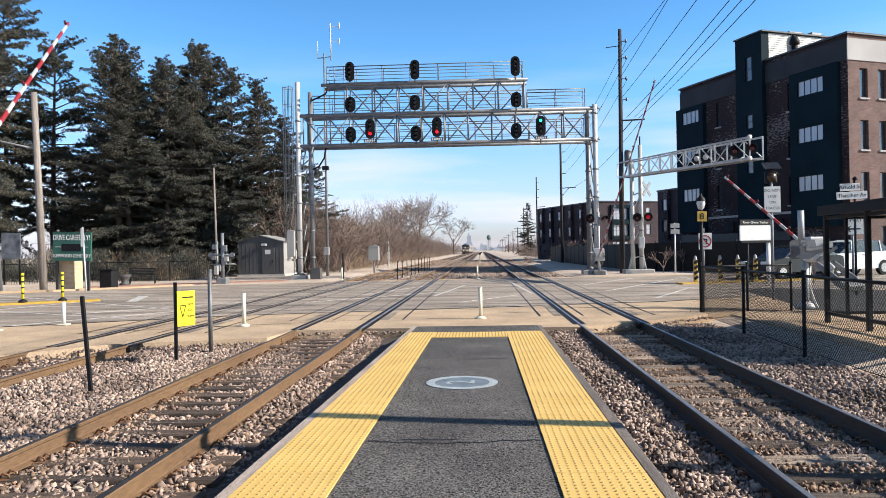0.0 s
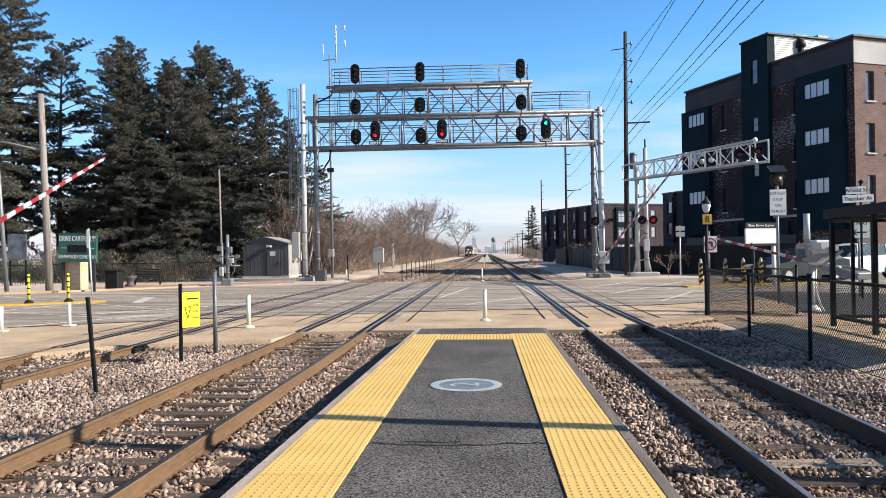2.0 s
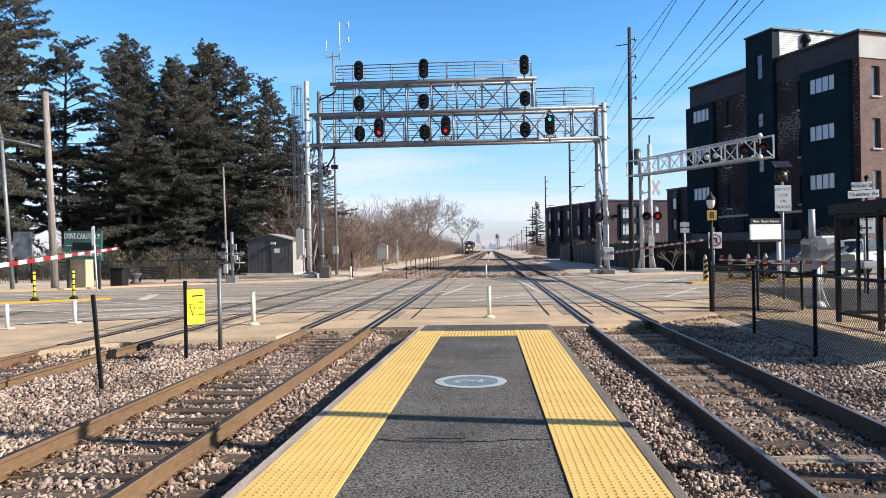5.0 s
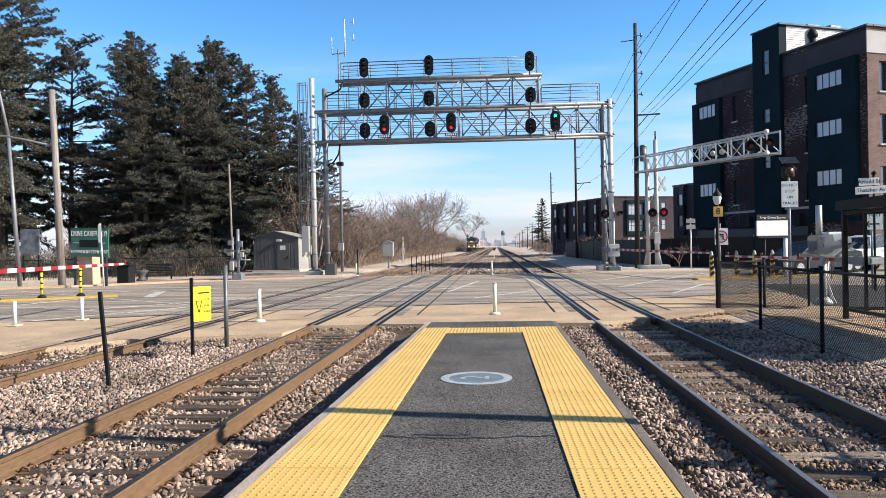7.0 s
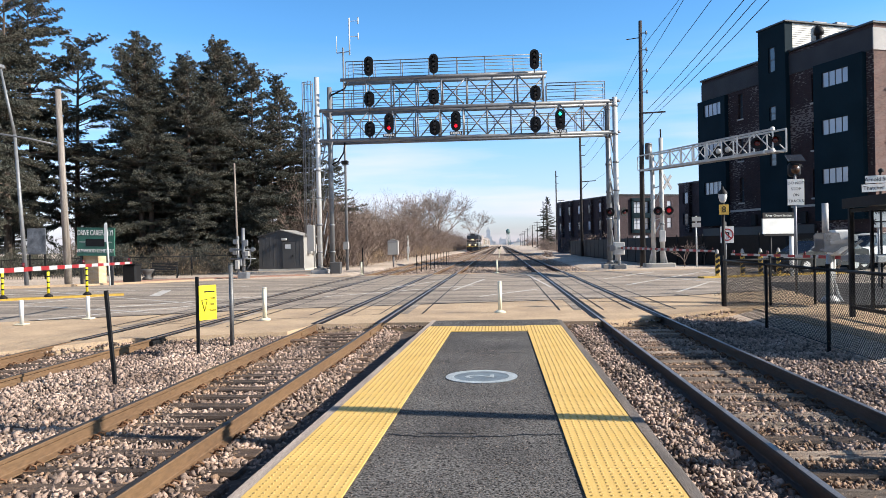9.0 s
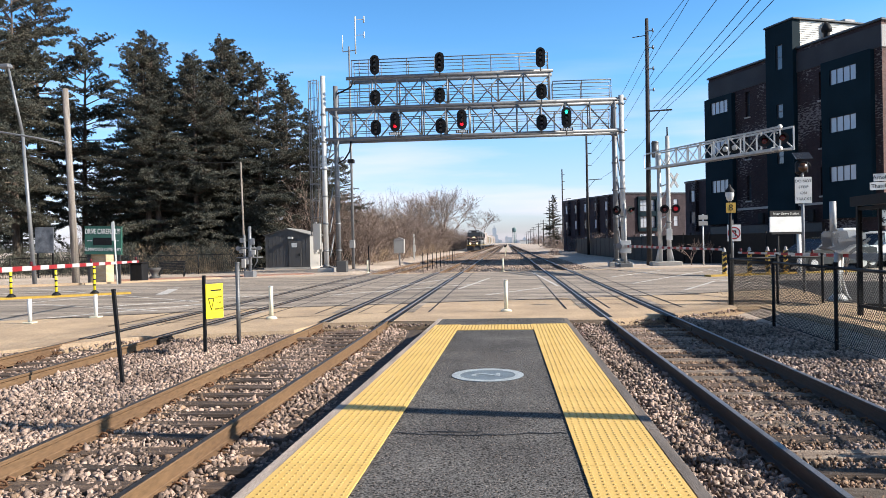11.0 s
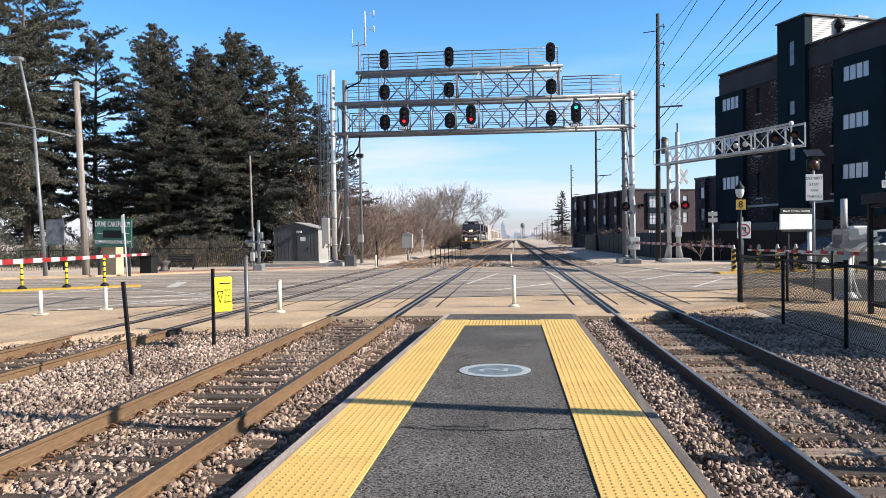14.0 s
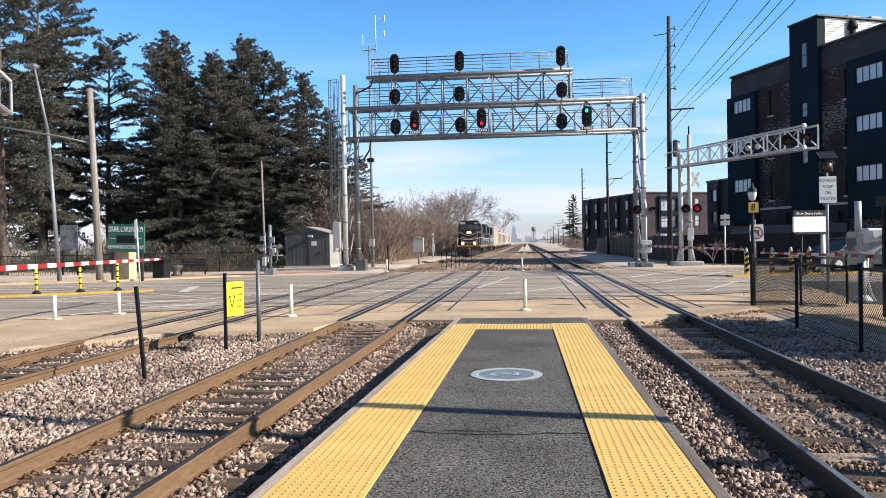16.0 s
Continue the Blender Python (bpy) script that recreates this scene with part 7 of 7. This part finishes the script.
def build_shelter():
    s = thing("waiting_shelter", pose(7.86, 17.05, 0) @ Matrix.Diagonal((1, 1, .91, 1)), "dark steel waiting shelter with glass walls", "shelter")
    W, D = 3.0, 5.6
    bays = (0, -1.8, -3.6, -D)
    for x in (0, W):
        for y in bays:
            part("post", Shape().box(x - .05, x + .05, y - .05, y + .05, -.05, 2.7, bevel=.008), BLACK, s)
        part("mullion", Shape().box(x - .03, x + .03, -.95, -.89, .2, 2.6), BLACK, s)
    for x in (0, W):
        for z in (.22, 1.2, 2.6):
            if z == 1.2 and x == 0:
                continue
            part("rail", Shape().box(x - .035, x + .035, -D, 0, z - .04, z + .04), BLACK, s)
        for y1, y0 in zip(bays, bays[1:]):
            g = part("pane", Shape().box(x - .006, x + .006, y0 + .06, y1 - .06, .27, 2.55), CLEAR, s, "clear glass pane")
            g.visible_shadow = False
    for z in (.22, 2.6):
        part("rail", Shape().box(0, W, -.035, .035, z - .04, z + .04), BLACK, s)
    g = part("pane", Shape().box(.06, W - .06, -.006, .006, .27, 2.55), CLEAR, s, "clear glass pane")
    g.visible_shadow = False
    part("mullion", Shape().box(W / 2 - .04, W / 2 + .04, -.04, .04, 0, 2.6), BLACK, s)
    part("roof", Shape().prism([(-.1, 2.7), (-.1, 2.86), (W / 2, 3.12), (W + .1, 2.86), (W + .1, 2.7)], -D - .1, .1), BLACK, s, "dark low-pitched roof")
    part("fascia", Shape().box(-.14, -.1, -D - .12, .12, 2.66, 2.9), BLACK, s)
    part("seat", Shape().box(W - .6, W - .1, -D + .4, -.8, .42, .48, bevel=.01), WOOD_DARK, s)


def build_car(m, paint, label):
    c = thing("parked_car", m @ Matrix.Scale(1.12, 4), label, "car", "cars at the crossing")
    low = [(-2.25, .3), (-2.32, .55), (-2.22, .8), (-1.3, .97), (2.0, 1.06), (2.27, 1.0), (2.32, .55), (2.22, .3)]
    part("body", Shape().prism(low, -.9, .9), paint, c, "car body")
    cab = Shape()
    up = [(-1.3, .96), (-.5, 1.45), (.3, 1.55), (1.25, 1.5), (2.0, 1.05)]
    n = len(up)
    vs = [(x, -.88 + (z - .96) * .25, z) for x, z in up] + [(x, .88 - (z - .96) * .25, z) for x, z in up]
    cab.add(vs, [tuple(range(n)), tuple(range(2 * n - 1, n - 1, -1))])
    cab.add(vs, [(i, n + i, n + i + 1, i + 1) for i in range(n - 1)])
    part("cabin", cab, BLACK_SHINE, c, "dark tinted windows")
    part("roof_panel", Shape().add([(x, y, z + .012) for y in (-.74, .74) for x, z in ((-.5, 1.45), (.3, 1.55), (1.25, 1.5))], [(0, 3, 4, 1), (1, 4, 5, 2)], True), paint, c)
    for x in (-.55, .35, 1.3):
        part("pillar", Shape().bar((x, -.885, .98), (x + (.1 if x < 1 else -.0), -.755, 1.5), .06, .05), paint, c)
    for x in (-1.4, 1.42):
        for y in (-.82, .82):
            w = part("wheel", Shape().tube((x, y - .11, .33), (x, y + .11, .33), .33, n=20), BLACK, c, "black tyre")
            part("rim", Shape().tube((x, y - .125, .33), (x, y + .125, .33), .2, n=14), ALU, w)
    for y in (-.65, .65):
        part("headlight", Shape().box(-2.31, -2.12, y - .18, y + .18, .68, .82, bevel=.03), WHITE, c)
    part("mirror", Shape().box(-.75, -.6, -1.05, -.88, .98, 1.1, bevel=.03), paint, c)
    part("door_handle", Shape().box(.1, .25, -.93, -.9, .88, .92), ALU, c)


GATES = build_gates()
build_cantilever()
build_far_cantilever()
build_poles()
build_signs()
build_fences()
build_shelter()
SILVER = mat("dark_car_paint", (.03, .04, .045), (.024, .032, .038), 1, 30, .2, .3, 0, grain=.03)
PEARL = mat("white_car_paint", (.72, .73, .74), (.7, .7, .71), 1, 30, .2, 0, 0, grain=.02)
build_car(pose(16.6, 40.0, 0, 0, 0, 22), SILVER, "dark blue-grey car waiting beyond the median")
build_car(pose(20.6, 42.4, 0, 0, 0, 22) @ Matrix.Diagonal((1.05, 1, 1.14, 1)), PEARL, "white car on the road behind the shelter")

# ---- train and far distance ----
def truck(parent, y, wheels=3):
    for k in range(wheels):
        for x in (-.75, .75):
            part("wheel", Shape().tube((x - .07, y + (k - (wheels - 1) / 2) * 1.75, .5), (x + .07, y + (k - (wheels - 1) / 2) * 1.75, .5), .5, n=18), RUST, parent, "steel wheel")
    for x in (-1.0, 1.0):
        part("truck_frame", Shape().box(x - .1, x + .1, y - wheels * .9, y + wheels * .9, .45, .85, bevel=.05), BLACK, parent)


NOSE_STRIPE = mat("grimy_white_stripe", (.46, .33, .27), (.33, .22, .18), .8, 20, .6, 0, .03)
STEEL_BLACK = mat("locomotive_black", (.02, .02, .022), (.035, .033, .032), .6, 20, .5, 0, .05, grain=.2)


def locomotive(label):
    """Its nose is at y = 0 and faces -y."""
    c = thing("locomotive", pose(0, 0, 0), label, "locomotive", "train")
    part("underframe", Shape().box(-1.5, 1.5, .6, 21.8, .95, 1.35, bevel=.04), STEEL_BLACK, c)
    part("pilot", Shape().prism([(-1.5, .2), (1.5, .2), (1.5, 1.35), (-1.5, 1.35)], .25, .6), STEEL_BLACK, c, "black front pilot plate")
    part("plow", Shape().add([(-1.4, .3, .75), (1.4, .3, .75), (1.5, .1, .15), (0, -.35, .12), (-1.5, .1, .15), (0, .0, .75)], [(0, 4, 3, 5), (5, 3, 2, 1)]), STEEL_BLACK, c)
    part("short_hood", Shape().prism([(-1.05, 1.35), (1.05, 1.35), (1.05, 3.0), (.8, 3.2), (-.8, 3.2), (-1.05, 3.0)], .95, 2.6), STEEL_BLACK, c, "black short hood")
    part("cab", Shape().prism([(-1.5, 1.35), (1.5, 1.35), (1.5, 3.9), (1.1, 4.55), (-1.1, 4.55), (-1.5, 3.9)], 2.4, 5.2), STEEL_BLACK, c, "black cab")
    part("cab_roof", Shape().prism([(-1.55, 3.95), (-1.12, 4.62), (1.12, 4.62), (1.55, 3.95), (1.5, 3.9), (1.1, 4.55), (-1.1, 4.55), (-1.5, 3.9)], 2.3, 5.3), GALV_DARK, c, "grey cab roof")
    for x0, x1 in ((-1.3, -.5), (.5, 1.3), (-.42, .42)):
        part("windscreen", Shape().box(x0, x1, 2.36, 2.4, 3.35, 4.05, bevel=.02), PANE, c)
    # white bands on the nose
    for z in (1.75, 2.25, 2.75):
        part("nose_stripe", Shape().bar((-1.04, .935, z + .2), (0, .935, z - .15), .012, .11).bar((0, .935, z - .15), (1.04, .935, z + .2), .012, .11), NOSE_STRIPE, c, "white nose stripe")
    part("cab_stripe", Shape().box(-1.49, 1.49, 2.37, 2.392, 2.95, 3.15), NOSE_STRIPE, c)
    part("sill_stripe", Shape().box(-1.5, 1.5, .225, .245, 1.2, 1.36), YELLOW_PAINT, c, "yellow sill stripe")
    part("side_sill_stripe", Shape().box(1.505, 1.52, .6, 21.8, 1.22, 1.32), YELLOW_PAINT, c)
    for x in (-.78, .78):
        part("ditch_light", Shape().lathe([(0, .04), (.17, .03), (.21, 0)], pose(x, .2, 1.6, 90), 14), LAMP_GLOW, c, "lit ditch light")
        part("light_box", Shape().box(x - .2, x + .2, .22, .5, 1.38, 1.8, bevel=.03), STEEL_BLACK, c)
    for x in (-.16, .16):
        part("headlight", Shape().lathe([(0, .04), (.13, .03), (.16, 0)], pose(x, .92, 3.02, 90), 12), LAMP_GLOW, c, "lit headlight")
    for x in (-.9, .9):
        part("number_board", Shape().box(x - .32, x + .32, 2.37, 2.4, 4.15, 4.4), WHITE, c)
    part("long_hood", Shape().prism([(-.95, 1.35), (.95, 1.35), (.95, 3.9), (.7, 4.3), (-.7, 4.3), (-.95, 3.9)], 5.2, 21.2), STEEL_BLACK, c, "black long hood")
    for y in (7, 9.6, 12.2):
        part("hood_panel", Shape().box(.95, .99, y, y + 2.2, 1.7, 3.7), GALV_DARK, c)
    part("radiator", Shape().prism([(-1.4, 3.1), (1.4, 3.1), (1.4, 4.1), (1.0, 4.5), (-1.0, 4.5), (-1.4, 4.1)], 16.5, 20.5), STEEL_BLACK, c)
    part("exhaust", Shape().box(-.4, .4, 10.5, 11.6, 4.3, 4.65, bevel=.05), STEEL_BLACK, c)
    part("fuel_tank", Shape().prism([(-1.4, .35), (1.4, .35), (1.5, .9), (-1.5, .9)], 8.2, 13.4), STEEL_BLACK, c)
    for x in (-1.45, 1.45):
        part("handrail", Shape().path([(x, .3, 1.35), (x, .3, 2.3), (x, 2.3, 2.35)], .03, 5).path([(x, 5.3, 2.35), (x, 21.6, 2.35)], .03, 5), WHITE, c)
        for k in range(8):
            part("stanchion", Shape().tube((x, 5.6 + 2.2 * k, 1.35), (x, 5.6 + 2.2 * k, 2.35), .022, n=5), WHITE, c)
    part("handrail", Shape().path([(-1.45, .3, 2.3), (-.5, .3, 2.1), (.5, .3, 2.1), (1.45, .3, 2.3)], .03, 5), WHITE, c)
    part("coupler", Shape().box(-.18, .18, -.35, .3, .75, 1.05, bevel=.05), RUST, c)
    truck(c, 4.2)
    truck(c, 17.6)
    return c


def wagon(kind, color, label, length=17.0, height=4.6):
    c = thing("freight_wagon", pose(0, 0, 0), label, "wagon", "train")
    mt = mat("wagon_paint", color, tuple(v * .8 for v in color), .4, 10, .7, 0, .05, grain=.15)
    if kind == "box":
        part("body", Shape().box(-1.55, 1.55, .3, length - .3, 1.1, height, bevel=.06), mt, c, "tall boxcar body")
        for k in range(14):
            y = .6 + k * (length - 1.2) / 13
            part("rib", Shape().box(1.55, 1.61, y - .05, y + .05, 1.15, height - .1), mt, c)
    else:
        part("body", Shape().prism([(-1.1, 1.0), (1.1, 1.0), (1.58, 1.9), (1.58, 3.9), (1.0, 4.4), (-1.0, 4.4), (-1.58, 3.9), (-1.58, 1.9)], .8, length - .8), mt, c, "covered hopper body")
        for k in range(9):
            y = 1.0 + k * (length - 2) / 8
            part("rib", Shape().box(1.58, 1.64, y - .05, y + .05, 1.9, 3.9), mt, c)
    part("underframe", Shape().box(-1.2, 1.2, .1, length - .1, .85, 1.05), STEEL_BLACK, c)
    for y in (2.2, length - 2.2):
        truck(c, y, 2)
    return c


def build_train():
    cars = []
    a = locomotive("black freight locomotive with white nose stripes and lit headlights")
    a.scale = (1.06, 1, 1.06)
    cars.append((a, 0.0))
    b = copy_thing(a, pose(0, 0, 0))
    tagged(b, "second black freight locomotive coupled behind")
    for o in list(b.children):
        if o.name.startswith(("ditch_light", "headlight")):
            o.data = o.data.copy()
            o.data.materials.clear()
            o.data.materials.append(LENS_DARK)
    cars.append((b, 22.6))
    y = 45.4
    tall = wagon("box", (.66, .58, .53), "tall pale grey boxcar in the freight train", 18.5, 5.0)
    cars.append((tall, y))
    y += 19.2
    hop = wagon("hopper", (.42, .34, .24), "tan covered hopper wagon in the freight train")
    grey = wagon("hopper", (.5, .48, .46), "light grey covered hopper wagon in the freight train")
    cars += [(hop, y), (grey, y + 17.7)]
    y += 35.4
    for k in range(7):
        cars.append((copy_thing((hop, grey, tall)[k % 3], pose(0, 0, 0)), y))
        y += 19.2 if k % 3 == 2 else 17.7
    return cars


def build_far():
    w = thing("water_tower", pose(16.5, 1600, 0), "far pale green water tower on legs", "water tower")
    pale = mat("tower_green", (.09, .15, .15), (.08, .13, .13), .1, 3, .6, 0, 0)
    part("tank", Shape().lathe([(0, 21), (3, 21.3), (5.6, 23), (5.8, 26.5), (5.0, 28.6), (2, 30), (0, 30.2)], n=20), pale, w)
    for k in range(6):
        a = k * math.tau / 6
        part("leg", Shape().tube((6 * math.cos(a), 6 * math.sin(a), 0), (4.8 * math.cos(a), 4.8 * math.sin(a), 23), .4, n=6), pale, w)
    w.scale = (.8, .8, 1.15)
    part("riser", Shape().tube((0, 0, 0), (0, 0, 21.5), .9, n=8), pale, w)
    haze = mat("far_haze_grey", (.40, .44, .50), (.36, .41, .47), .01, .1, .9, 0, 0, grain=.05)
    rnd = random.Random(4)
    t = solid("far_tower", Shape().box(-64, -36, 3000, 3030, 0, 34).box(-58, -42, 3005, 3025, 34, 62).box(-53, -49, 3012, 3018, 62, 74), haze, "hazy stepped tower on the skyline", "building")
    for i in range(16):
        x = -260 + i * 36 + rnd.uniform(-8, 8)
        h = rnd.uniform(9, 30)
        solid("far_block", Shape().box(x, x + rnd.uniform(14, 30), 3040 + i * 3, 3070 + i * 3, 0, h).box(x + 4, x + 9, 3045, 3060, h, h + 6), haze, "hazy far city block on the skyline", "building", "skyline")
    # low tree line far off
    rs = np.random.RandomState(31)
    spots = []
    for i in range(300):
        y = 420 + 900 * rs.rand()
        s = -1 if rs.rand() < .55 else 1
        x = s * ((16 if s < 0 else 19) + 26 * rs.rand() + (y - 420) * .02)
        spots.append((x, y, 6 + 6 * rs.rand(), 4.5))
    scrub("far_woods", 26000, spots, TWIG, "distant leafless woods along the line", 32, wid=(.15, .35))
    wh = thing("station_building", pose(22, 900, 0), "low white building far down the line", "building")
    part("wall", Shape().box(-6, 10, 0, 14, -.2, 4), WHITE, wh)
    part("roof", Shape().box(-6.3, 10.3, -.3, 14.3, 4, 4.5), GALV, wh)
    # dwarf signal post between the tracks far off
    for x, y in ((-.25, 105), (-.1, 160)):
        p = thing("dwarf_post", pose(x, y, -.1), "short pale post between the tracks", "post", "posts between the tracks")
        part("post", Shape().box(-.07, .07, -.07, .07, -.1, 1.2, bevel=.02), CREAM, p)
        part("head", Shape().box(-.16, .16, -.12, .12, 1.2, 1.5, bevel=.03), BLACK, p)


TRAIN = build_train()
build_far()


# ---- what moves ----
def motions():
    gates = [
        [(0, 42.3), (0.5, 36.6), (1.0, 30.4), (1.5, 24.3), (2.0, 19.6), (2.5, 15.6), (3.0, 12.3), (3.5, 9.6), (4.2, 6.3), (5.2, 2.6), (6.3, 0.2), (7.0, 0.0), (16, 0.0)],
        [(0, 34.2), (0.5, 29.1), (1.0, 23.2), (1.5, 17.0), (2.0, 10.5), (2.5, 4.6), (3.0, 1.5), (3.5, 0.8), (16, 0.7)],
        [(0, 45.4), (0.5, 40.5), (1.0, 35.0), (1.5, 28.8), (2.0, 23.2), (2.5, 18.2), (3.0, 13.8), (3.5, 10.0), (4.2, 6.0), (5.2, 2.2), (6.3, -0.3), (7.0, -0.6), (16, -0.6)],
    ]
    for (gate, arm, (x, y, z), az), rows in zip(GATES, gates):
        walk(arm, [(t, pose(x, y, z, 0, -up, az)) for t, up in rows])
    front = [(0, 355.0), (2, 321.5), (4, 287.5), (7, 236.0), (9, 202.5), (11.5, 165.5), (13, 143.0), (14, 128.5), (15, 114.0), (16, 99.5)]
    for car, behind in TRAIN:
        walk(car, [(t, pose(-7.84, y + behind, 0)) for t, y in front])


motions()
